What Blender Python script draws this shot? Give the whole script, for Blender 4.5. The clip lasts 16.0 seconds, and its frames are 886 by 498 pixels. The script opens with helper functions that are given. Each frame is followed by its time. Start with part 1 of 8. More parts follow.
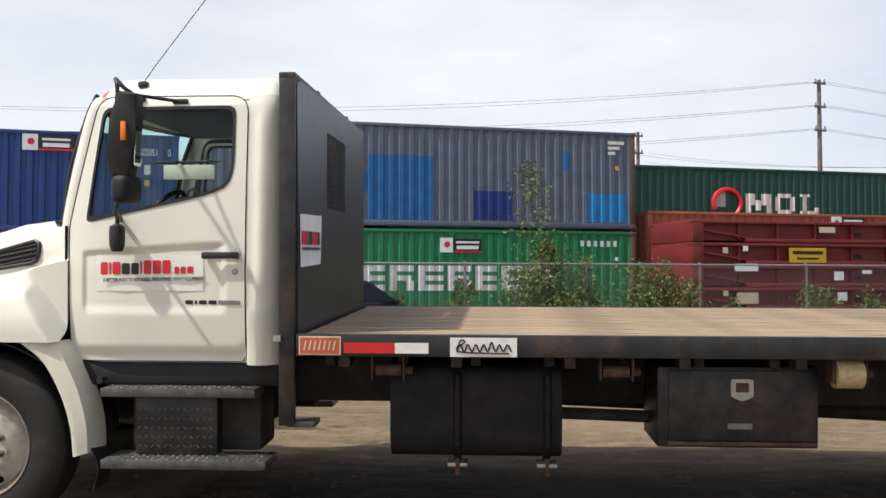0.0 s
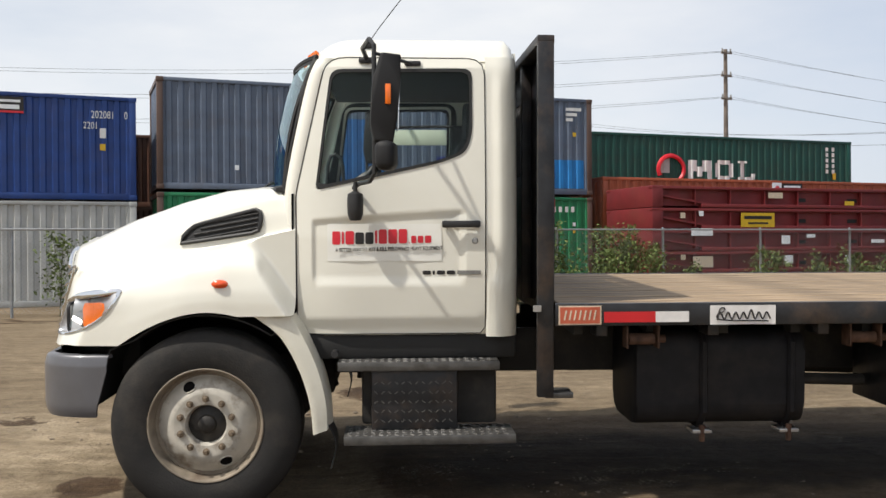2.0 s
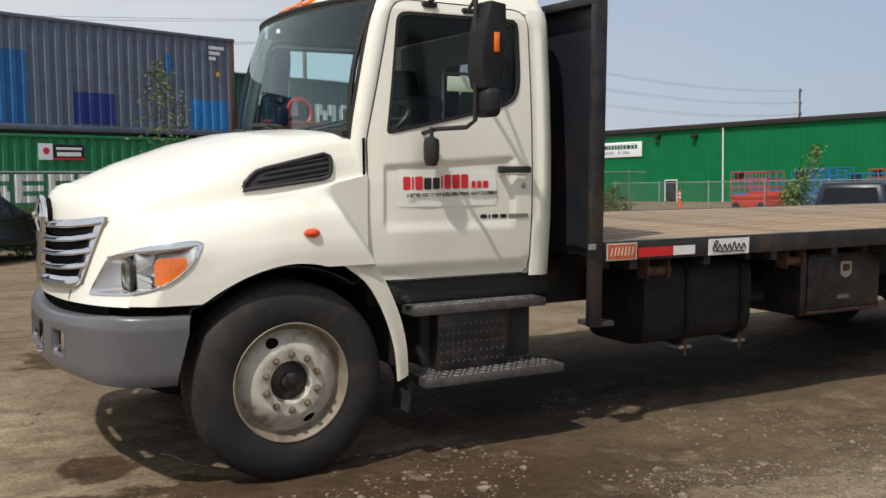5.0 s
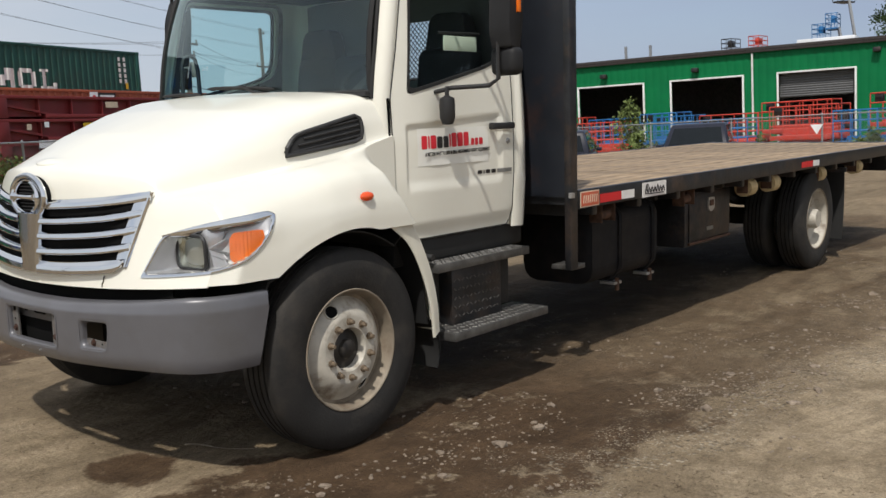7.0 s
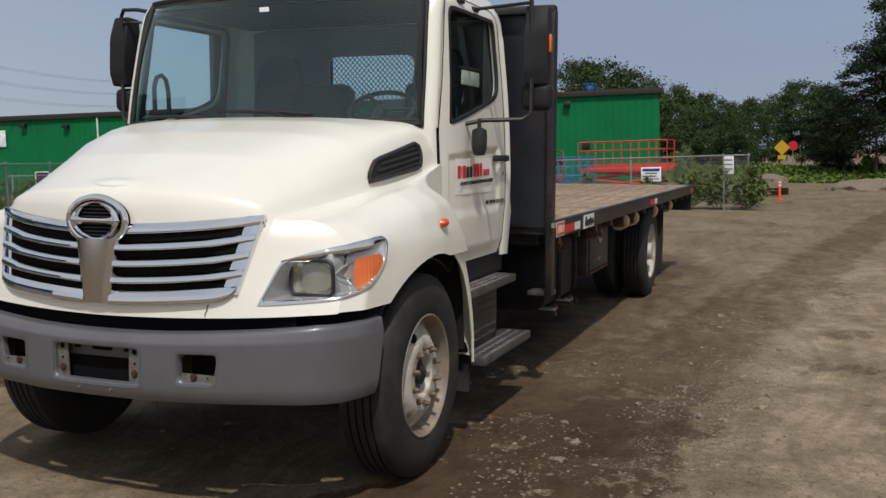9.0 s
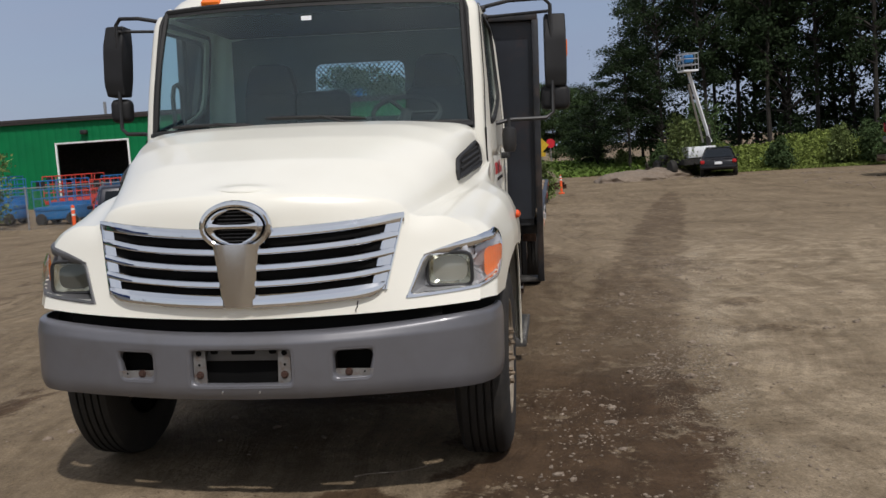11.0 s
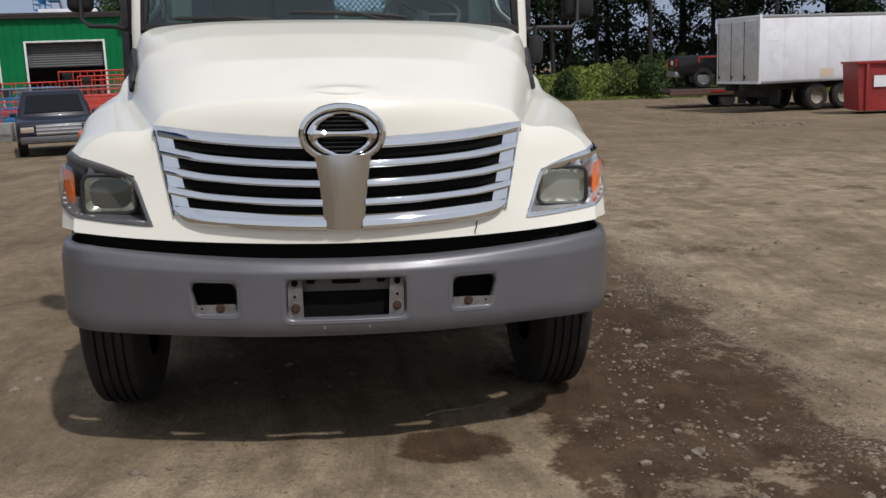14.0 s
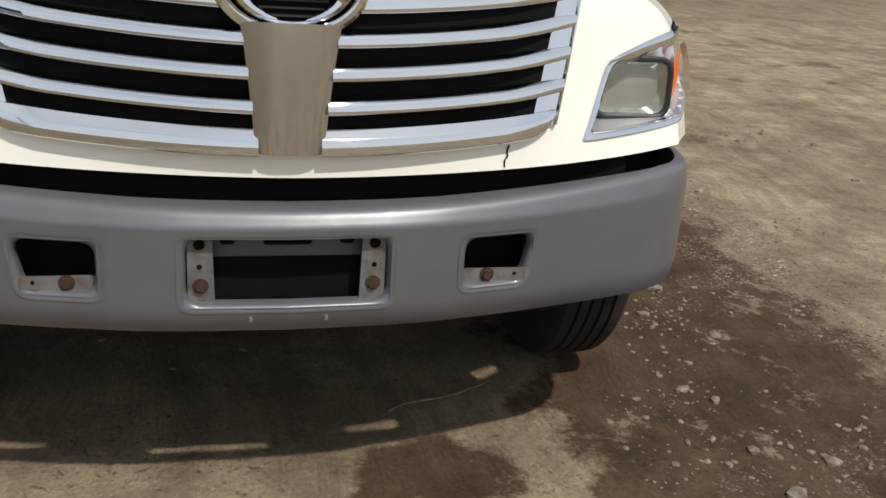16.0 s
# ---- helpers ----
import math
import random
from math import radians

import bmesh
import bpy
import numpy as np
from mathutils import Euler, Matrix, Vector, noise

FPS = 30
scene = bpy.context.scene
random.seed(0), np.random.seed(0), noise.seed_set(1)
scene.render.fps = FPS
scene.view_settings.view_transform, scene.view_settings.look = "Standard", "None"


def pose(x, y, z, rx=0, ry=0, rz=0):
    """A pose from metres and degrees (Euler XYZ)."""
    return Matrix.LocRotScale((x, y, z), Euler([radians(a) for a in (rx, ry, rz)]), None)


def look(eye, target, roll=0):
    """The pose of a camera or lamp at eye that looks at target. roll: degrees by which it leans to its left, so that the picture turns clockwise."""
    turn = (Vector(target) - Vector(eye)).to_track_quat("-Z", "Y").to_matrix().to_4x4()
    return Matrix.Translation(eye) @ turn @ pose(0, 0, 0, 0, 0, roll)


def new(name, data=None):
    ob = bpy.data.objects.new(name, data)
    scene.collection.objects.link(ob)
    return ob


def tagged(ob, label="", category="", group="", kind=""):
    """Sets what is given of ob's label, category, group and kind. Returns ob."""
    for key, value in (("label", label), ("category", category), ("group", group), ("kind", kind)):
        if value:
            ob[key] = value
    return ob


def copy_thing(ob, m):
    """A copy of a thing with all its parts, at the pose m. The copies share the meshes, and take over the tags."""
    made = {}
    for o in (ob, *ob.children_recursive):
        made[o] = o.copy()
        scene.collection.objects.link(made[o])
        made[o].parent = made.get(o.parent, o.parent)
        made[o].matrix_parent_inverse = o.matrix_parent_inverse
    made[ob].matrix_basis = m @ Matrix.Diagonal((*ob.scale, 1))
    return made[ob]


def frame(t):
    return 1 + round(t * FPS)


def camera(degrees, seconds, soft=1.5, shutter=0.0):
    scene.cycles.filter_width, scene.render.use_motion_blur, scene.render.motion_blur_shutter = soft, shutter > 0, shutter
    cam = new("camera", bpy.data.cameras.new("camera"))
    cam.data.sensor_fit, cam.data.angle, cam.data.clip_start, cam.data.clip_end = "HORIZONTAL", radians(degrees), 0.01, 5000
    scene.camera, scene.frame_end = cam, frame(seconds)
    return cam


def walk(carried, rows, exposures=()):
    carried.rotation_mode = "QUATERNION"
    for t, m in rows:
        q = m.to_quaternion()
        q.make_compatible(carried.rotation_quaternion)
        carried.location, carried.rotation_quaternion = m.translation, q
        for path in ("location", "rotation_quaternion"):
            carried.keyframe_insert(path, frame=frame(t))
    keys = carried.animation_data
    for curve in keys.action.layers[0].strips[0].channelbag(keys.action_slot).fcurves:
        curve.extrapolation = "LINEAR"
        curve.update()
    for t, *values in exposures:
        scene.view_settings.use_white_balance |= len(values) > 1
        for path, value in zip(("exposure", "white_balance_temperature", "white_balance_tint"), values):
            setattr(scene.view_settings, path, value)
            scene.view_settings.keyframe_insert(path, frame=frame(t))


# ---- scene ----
from mathutils.bvhtree import BVHTree

cam = camera(49.7, 16.0)
PATH = [
    (0, (2.918, -6.408, 1.374), (2.806, -4.412, 1.446), -0.01),
    (0.5, (2.466, -6.392, 1.377), (2.415, -4.392, 1.366), -1.28),
    (1, (1.989, -6.341, 1.402), (1.956, -4.341, 1.382), -1.05),
    (1.5, (1.46, -6.358, 1.418), (1.528, -4.359, 1.384), -1.22),
    (2, (0.985, -6.311, 1.399), (1.097, -4.314, 1.398), -0.42),
    (2.5, (0.497, -6.231, 1.408), (0.713, -4.243, 1.429), 0.09),
    (3, (0.013, -6.21, 1.43), (0.32, -4.234, 1.385), -0.32),
    (3.5, (-0.388, -6.055, 1.446), (0.053, -4.106, 1.361), -1.79),
    (4, (-0.833, -5.984, 1.446), (-0.213, -4.085, 1.352), -1.81),
    (6.5, (-2.89, -4.846, 1.47), (-1.471, -3.454, 1.25), -1.99),
    (7, (-3.257, -4.525, 1.506), (-1.738, -3.246, 1.266), -3.22),
    (7.5, (-3.536, -4.139, 1.522), (-1.907, -3.003, 1.289), -2.49),
    (8, (-3.865, -3.778, 1.532), (-2.126, -2.814, 1.313), -2.91),
    (8.5, (-4.105, -3.365, 1.51), (-2.303, -2.524, 1.303), -3.02),
    (9, (-4.336, -2.955, 1.528), (-2.481, -2.232, 1.344), -1.73),
    (11.5, (-5.182, -1.065, 1.566), (-3.192, -0.959, 1.397), -3.83),
    (12, (-5.237, -0.69, 1.568), (-3.242, -0.699, 1.425), -2.63),
    (12.5, (-5.151, -0.431, 1.562), (-3.162, -0.498, 1.362), -2.14),
    (13, (-5.017, -0.238, 1.565), (-3.037, -0.296, 1.289), -3.69),
    (13.5, (-4.865, -0.043, 1.552), (-2.889, -0.157, 1.265), -2.86),
    (14, (-4.625, 0.022, 1.541), (-2.673, -0.209, 1.17), -2.28),
    (14.5, (-4.275, 0.021, 1.542), (-2.338, -0.21, 1.098), -1.33),
    (15, (-3.865, 0.07, 1.514), (-1.949, -0.187, 1.0), -1.10),
    (15.5, (-3.42, 0.159, 1.578), (-1.594, -0.31, 0.912), 0.44),
    (16, (-3.068, 0.117, 1.491), (-1.243, -0.329, 0.804), 2.14),
]
# the truck stands on ground that falls a little to its left side
LEAN = pose(0, 0, 0, 1.94, 0.19, 0)
walk(cam, [(t, look(eye, target, roll)) for t, eye, target, roll in PATH],
     [(0, 0.42, 6500, 10), (2.5, 0.27, 6550, 10), (4, 0.05, 6550, 10), (7.5, 0.01, 6450, 10), (8.5, -0.12, 6420, 11), (9, -0.32, 6400, 12), (11.5, -0.28, 6280, 13), (12.5, -0.26, 6250, 13), (14, -0.30, 6220, 13), (15, -0.27, 6260, 12), (15.5, -0.10, 6340, 11), (16, 0.06, 6400, 10)])

# ---- world, sun ----
SUN = Vector((-0.62, -0.32, 1.0)).normalized()
world = bpy.data.worlds.new("sky")
scene.world = world
world.use_nodes = True
wn, wl = world.node_tree.nodes, world.node_tree.links
wn.clear()
w_out, w_bg = wn.new("ShaderNodeOutputWorld"), wn.new("ShaderNodeBackground")
w_sky = wn.new("ShaderNodeTexSky")
w_sky.sky_type, w_sky.sun_disc = "NISHITA", False
w_sky.sun_elevation, w_sky.sun_rotation = math.asin(SUN.z), math.atan2(SUN.x, SUN.y)
w_sky.dust_density, w_sky.air_density, w_sky.ozone_density = 1.0, 1.0, 2.5
w_tc, w_map = wn.new("ShaderNodeTexCoord"), wn.new("ShaderNodeMapping")
w_map.inputs["Scale"].default_value = (1.0, 1.0, 3.2)
w_noise, w_ramp, w_mix = wn.new("ShaderNodeTexNoise"), wn.new("ShaderNodeValToRGB"), wn.new("ShaderNodeMix")
w_noise.inputs["Scale"].default_value, w_noise.inputs["Detail"].default_value, w_noise.inputs["Roughness"].default_value = 2.3, 7.0, 0.55
w_sep, w_dir = wn.new("ShaderNodeSeparateXYZ"), wn.new("ShaderNodeMapRange")
w_dir.inputs["From Min"].default_value, w_dir.inputs["From Max"].default_value = 0.15, 0.95
w_tint = wn.new("ShaderNodeMix")
w_tint.data_type = "RGBA"
w_tint.inputs["A"].default_value, w_tint.inputs["B"].default_value = (6.9, 7.05, 7.25, 1), (3.3, 3.95, 5.3, 1)
w_ramp.color_ramp.elements[0].position, w_ramp.color_ramp.elements[0].color = 0.32, (0.60, 0.60, 0.60, 1)
w_ramp.color_ramp.elements[1].position, w_ramp.color_ramp.elements[1].color = 0.66, (0.95, 0.95, 0.95, 1)
w_mix.data_type = "RGBA"
wl.new(w_tc.outputs["Generated"], w_map.inputs["Vector"])
wl.new(w_map.outputs["Vector"], w_noise.inputs["Vector"])
wl.new(w_noise.outputs["Fac"], w_ramp.inputs["Fac"])
wl.new(w_tc.outputs["Generated"], w_sep.inputs[0])
wl.new(w_sep.outputs["X"], w_dir.inputs["Value"])
wl.new(w_dir.outputs["Result"], w_tint.inputs["Factor"])
wl.new(w_tint.outputs["Result"], w_mix.inputs["B"])
wl.new(w_ramp.outputs["Color"], w_mix.inputs["Factor"])
wl.new(w_sky.outputs["Color"], w_mix.inputs["A"])
wl.new(w_mix.outputs["Result"], w_bg.inputs["Color"])
wl.new(w_bg.outputs["Background"], w_out.inputs["Surface"])
w_bg.inputs["Strength"].default_value = 0.105
sun = new("sun", bpy.data.lights.new("sun", "SUN"))
sun.data.energy, sun.data.angle, sun.data.color = 3.4, radians(1.5), (1.0, 0.95, 0.87)
sun.matrix_world = look(SUN * 50, (0, 0, 0))


# ---- materials ----
def mat(name, base, rough=0.6, metal=0.0, var=0.12, scale=6.0, bump=0.0, bscale=60.0, tone=None, tone_scale=1.5, tone_amt=0.5, spec=0.5, coat=0.0, rand=0.0, stretch=(1, 1, 1)):
    m = bpy.data.materials.new(name)
    m.use_nodes = True
    n, l = m.node_tree.nodes, m.node_tree.links
    b = n["Principled BSDF"]
    b.inputs["Roughness"].default_value, b.inputs["Metallic"].default_value = rough, metal
    b.inputs["Specular IOR Level"].default_value, b.inputs["Coat Weight"].default_value = spec, coat
    b.inputs["Coat Roughness"].default_value = 0.05
    tc, mp = n.new("ShaderNodeTexCoord"), n.new("ShaderNodeMapping")
    mp.inputs["Scale"].default_value = stretch
    l.new(tc.outputs["Object"], mp.inputs["Vector"])
    nz = n.new("ShaderNodeTexNoise")
    nz.inputs["Scale"].default_value, nz.inputs["Detail"].default_value = scale, 6.0
    l.new(mp.outputs["Vector"], nz.inputs["Vector"])
    rp = n.new("ShaderNodeValToRGB")
    rp.color_ramp.elements[0].position, rp.color_ramp.elements[1].position = 0.3, 0.7
    rp.color_ramp.elements[0].color = (*[max(0.0, c * (1 - var)) for c in base], 1)
    rp.color_ramp.elements[1].color = (*[min(1.0, c * (1 + var)) for c in base], 1)
    l.new(nz.outputs["Fac"], rp.inputs["Fac"])
    col = rp.outputs["Color"]
    if tone:
        n2, r2, mx = n.new("ShaderNodeTexNoise"), n.new("ShaderNodeValToRGB"), n.new("ShaderNodeMix")
        n2.inputs["Scale"].default_value, n2.inputs["Detail"].default_value, n2.inputs["Roughness"].default_value = tone_scale, 8.0, 0.65
        l.new(mp.outputs["Vector"], n2.inputs["Vector"])
        r2.color_ramp.elements[0].position, r2.color_ramp.elements[1].position = 0.5 , 0.68
        r2.color_ramp.elements[1].color = (tone_amt, tone_amt, tone_amt, 1)
        l.new(n2.outputs["Fac"], r2.inputs["Fac"])
        mx.data_type = "RGBA"
        mx.inputs["B"].default_value = (*tone, 1)
        l.new(r2.outputs["Color"], mx.inputs["Factor"])
        l.new(col, mx.inputs["A"])
        col = mx.outputs["Result"]
    if rand:
        oi, hs, mr = n.new("ShaderNodeObjectInfo"), n.new("ShaderNodeHueSaturation"), n.new("ShaderNodeMapRange")
        mr.inputs["To Min"].default_value, mr.inputs["To Max"].default_value = 1 - rand, 1 + rand
        l.new(oi.outputs["Random"], mr.inputs["Value"])
        l.new(mr.outputs["Result"], hs.inputs["Value"])
        l.new(col, hs.inputs["Color"])
        col = hs.outputs["Color"]
    l.new(col, b.inputs["Base Color"])
    if bump:
        n3, bp = n.new("ShaderNodeTexNoise"), n.new("ShaderNodeBump")
        n3.inputs["Scale"].default_value, n3.inputs["Detail"].default_value = bscale, 5.0
        l.new(mp.outputs["Vector"], n3.inputs["Vector"])
        l.new(n3.outputs["Fac"], bp.inputs["Height"])
        bp.inputs["Strength"].default_value, bp.inputs["Distance"].default_value = bump, 0.02
        l.new(bp.outputs["Normal"], b.inputs["Normal"])
    return m


def glass_mat(name, tint, gloss=0.08):
    m = bpy.data.materials.new(name)
    m.use_nodes = True
    n, l = m.node_tree.nodes, m.node_tree.links
    n.clear()
    out, mx, tr, gl, lw, mr = [n.new(k) for k in ("ShaderNodeOutputMaterial", "ShaderNodeMixShader", "ShaderNodeBsdfTransparent", "ShaderNodeBsdfGlossy", "ShaderNodeLayerWeight", "ShaderNodeMapRange")]
    tr.inputs["Color"].default_value = (*tint, 1)
    gl.inputs["Roughness"].default_value = 0.015
    gl.inputs["Color"].default_value = (0.84, 0.97, 0.98, 1)
    lw.inputs["Blend"].default_value = 0.5
    pw = n.new("ShaderNodeMath")
    pw.operation = "POWER"
    pw.inputs[1].default_value = 3.4
    mr.inputs["To Min"].default_value, mr.inputs["To Max"].default_value = gloss, 0.75
    l.new(lw.outputs["Facing"], pw.inputs[0])
    l.new(pw.outputs[0], mr.inputs["Value"])
    l.new(mr.outputs["Result"], mx.inputs["Fac"])
    l.new(tr.outputs["BSDF"], mx.inputs[1])
    l.new(gl.outputs["BSDF"], mx.inputs[2])
    l.new(mx.outputs["Shader"], out.inputs["Surface"])
    return m


PAINT = mat("cream_paint", (0.775, 0.757, 0.67), 0.28, var=0.02, scale=3, coat=0.5, tone=(0.66, 0.63, 0.53), tone_scale=1.1, tone_amt=0.22, bump=0.02, bscale=4)
PAINT_LOW = mat("cream_paint_dusty", (0.74, 0.71, 0.60), 0.42, var=0.04, scale=5, tone=(0.45, 0.40, 0.31), tone_scale=3.0, tone_amt=0.35)
GREY_BUMPER = mat("grey_bumper_paint", (0.122, 0.122, 0.134), 0.36, 0.2, var=0.05, scale=8, coat=0.2, tone=(0.10, 0.096, 0.095), tone_scale=3, tone_amt=0.5, bump=0.06, bscale=7)
CHROME = mat("chrome", (0.74, 0.76, 0.79), 0.04, 1.0, var=0.05, scale=2.5)
CHROME_SOFT = mat("hazy_chrome", (0.62, 0.63, 0.65), 0.11, 1.0, var=0.06, scale=3)
CHROME_DULL = mat("dull_silver", (0.42, 0.42, 0.42), 0.32, 0.7, var=0.1, scale=20)
BRACKET = mat("bracket_steel", (0.165, 0.160, 0.155), 0.55, 0.3, var=0.25, scale=18, tone=(0.10, 0.055, 0.035), tone_scale=26, tone_amt=0.7)
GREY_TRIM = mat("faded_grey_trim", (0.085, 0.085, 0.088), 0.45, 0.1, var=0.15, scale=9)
# near-black standing in for shade in gaps, holes and recesses; also the emblem's black
VOID = mat("black_and_recess_shade", (0.006, 0.006, 0.006), 0.95, var=0.2, spec=0.1)
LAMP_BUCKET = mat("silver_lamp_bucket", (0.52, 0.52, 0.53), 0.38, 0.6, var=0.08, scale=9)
BLACK = mat("black_plastic", (0.018, 0.018, 0.019), 0.5, var=0.25, scale=15)
BLACK_SOFT = mat("black_rubber_trim", (0.012, 0.012, 0.012), 0.7, var=0.2)
BLACK_STEEL = mat("black_steel_worn", (0.022, 0.023, 0.026), 0.42, 0.3, var=0.4, scale=9, tone=(0.10, 0.065, 0.045), tone_scale=4.0, tone_amt=0.55, bump=0.1, bscale=30)
SHEET_STEEL = mat("grey_painted_sheet", (0.017, 0.020, 0.027), 0.36, 0.15, var=0.25, scale=3, tone=(0.09, 0.04, 0.025), tone_scale=2.6, tone_amt=0.45, bump=0.05, bscale=8)
CHASSIS = mat("chassis_grime", (0.02, 0.019, 0.018), 0.8, var=0.4, scale=6, tone=(0.06, 0.05, 0.04), tone_scale=5, tone_amt=0.6)
TYRE = mat("tyre_rubber", (0.014, 0.013, 0.012), 0.78, var=0.3, scale=7, tone=(0.048, 0.040, 0.032), tone_scale=4, tone_amt=0.6, bump=0.15, bscale=90)
RIM = mat("rim_cream_dirty", (0.46, 0.43, 0.37), 0.5, var=0.18, scale=9, tone=(0.15, 0.11, 0.075), tone_scale=8, tone_amt=0.85)
RIM_DARK = mat("rim_barrel_grime", (0.24, 0.20, 0.15), 0.6, var=0.35, scale=12, tone=(0.09, 0.06, 0.04), tone_scale=6, tone_amt=0.8)
NUT = mat("rusty_nut", (0.19, 0.145, 0.10), 0.7, 0.4, var=0.4, scale=40)
RUST = mat("rusty_steel", (0.095, 0.05, 0.032), 0.8, 0.2, var=0.5, scale=20, bump=0.2)
TREAD_PLATE = mat("tread_plate", (0.105, 0.102, 0.098), 0.45, 0.5, var=0.3, scale=14, tone=(0.05, 0.043, 0.036), tone_scale=6, tone_amt=0.7, bump=0.15, bscale=40)
STUD = mat("worn_tread_stud", (0.34, 0.33, 0.31), 0.45, 0.5, var=0.35, scale=9, tone=(0.09, 0.08, 0.068), tone_scale=5, tone_amt=0.8)
HUB = mat("greasy_black_hub", (0.022, 0.02, 0.018), 0.55, 0.2, var=0.4, scale=12, tone=(0.07, 0.06, 0.05), tone_scale=9, tone_amt=0.6)
PLANK = mat("deck_plank", (0.262, 0.190, 0.120), 0.8, var=0.45, scale=16, tone=(0.105, 0.075, 0.052), tone_scale=1.5, tone_amt=0.9, bump=0.3, bscale=50, rand=0.12, stretch=(0.22, 1, 1))
ORANGE_LENS = mat("amber_lens", (0.85, 0.17, 0.01), 0.18, var=0.08, scale=30, coat=0.6)
MARKER_LENS = mat("marker_lens", (0.80, 0.085, 0.012), 0.18, var=0.08, scale=30, coat=0.6)
LAMP_LENS = mat("headlamp_glass", (0.56, 0.56, 0.53), 0.16, 0.75, var=0.45, scale=14, coat=0.8)
CLEAR_LENS = mat("clear_lens", (0.58, 0.47, 0.38), 0.10, 0.45, var=0.2, scale=40, coat=0.8)
RED_TAPE = mat("red_reflector", (0.55, 0.015, 0.02), 0.4, var=0.1)
WHITE_TAPE = mat("white_reflector", (0.72, 0.70, 0.68), 0.4, var=0.08, scale=20)
STICKER = mat("sticker_white", (0.80, 0.79, 0.73), 0.42, var=0.04, scale=8)
PAPER = mat("paper_white", (0.80, 0.82, 0.84), 0.6, var=0.05)
INK_RED = mat("ink_red", (0.62, 0.02, 0.035), 0.45, var=0.08)
INK_BLACK = mat("ink_black", (0.015, 0.013, 0.013), 0.5, var=0.1)
INK_GREY = mat("badge_grey", (0.20, 0.20, 0.19), 0.4, 0.3, var=0.2, scale=40)
ORANGE_PLATE = mat("maker_plate_red", (0.48, 0.10, 0.05), 0.5, var=0.15, scale=20)
TAN_INK = mat("plate_tan", (0.60, 0.50, 0.38), 0.5, var=0.15, scale=20)
STRAP = mat("strap_webbing", (0.50, 0.38, 0.20), 0.85, var=0.2, scale=40)
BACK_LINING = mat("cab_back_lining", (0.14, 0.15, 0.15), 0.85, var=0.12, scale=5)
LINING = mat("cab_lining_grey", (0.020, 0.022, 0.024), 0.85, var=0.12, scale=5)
CLOTH = mat("seat_cloth", (0.022, 0.023, 0.026), 0.9, var=0.2)
GREEN_CARD = mat("pale_card", (0.55, 0.62, 0.48), 0.6, var=0.05)
GLASS = glass_mat("windscreen_glass", (0.68, 0.92, 0.90), 0.08)
SIDE_GLASS = glass_mat("side_glass", (0.86, 0.91, 0.92), 0.018)
LENS_CLEAR = glass_mat("clear_lens_cover", (0.93, 0.92, 0.90), 0.07)
LAMP_GLASS = glass_mat("lamp_front_glass", (0.86, 0.86, 0.78), 0.06)
CAR_GLASS = mat("car_glass", (0.010, 0.013, 0.016), 0.05, var=0.1, spec=0.18)
BOLT_RUST = mat("rusty_bolt", (0.045, 0.020, 0.013), 0.8, var=0.4, scale=40)
MIRROR_BLACK = mat("mirror_black", (0.014, 0.014, 0.015), 0.6, var=0.2, spec=0.3)
# darker than the other black steel: underdeck shade put into its colour
TANK_SHADED = mat("tank_black_shaded", (0.010, 0.010, 0.012), 0.6, var=0.35, scale=8, spec=0.25, tone=(0.028, 0.022, 0.018), tone_scale=4, tone_amt=0.5)
MIRROR = mat("mirror_glass", (0.85, 0.87, 0.88), 0.03, 1.0, var=0.01)


# ---- mesh helpers ----
def part(name, bm, material, parent, label="", smooth=35, solid=0.0):
    me = bpy.data.meshes.new(name)
    bmesh.ops.recalc_face_normals(bm, faces=bm.faces)
    bm.to_mesh(me)
    bm.free()
    me.materials.append(material)
    if smooth:
        me.polygons.foreach_set("use_smooth", [True] * len(me.polygons))
        me.set_sharp_from_angle(angle=radians(smooth))
    ob = new(name, me)
    ob.parent = parent
    if label:
        ob["label"] = label
    if solid:
        md = ob.modifiers.new("thickness", "SOLIDIFY")
        md.thickness, md.offset = solid, -1
        if smooth:
            es = ob.modifiers.new("crisp_edges", "EDGE_SPLIT")
            es.split_angle = radians(max(smooth, 30))
    return ob


def thing(name, label, category, m=None, group="", kind=""):
    ob = new(name)
    ob.empty_display_size = 0.2
    if m is not None:
        ob.matrix_world = m
    return tagged(ob, label, category, group, kind)


def share(name, mesh, parent, m):
    ob = new(name, mesh)
    ob.parent = parent
    ob.matrix_basis = m
    return ob


def box(c, size, bevel=0.0, rot=None, bm=None, seg=2):
    t = bmesh.new()
    bmesh.ops.create_cube(t, size=1, matrix=Matrix.Diagonal((*size, 1)))
    if bevel:
        bmesh.ops.bevel(t, geom=t.edges[:], offset=bevel, segments=seg, profile=0.5, affect="EDGES")
    t.transform(Matrix.Translation(c) @ (rot if rot is not None else Matrix()))
    return join(bm, t)


def join(bm, t):
    if bm is None:
        return t
    me = bpy.data.meshes.new("tmp")
    t.to_mesh(me)
    t.free()
    bm.from_mesh(me)
    bpy.data.meshes.remove(me)
    return bm


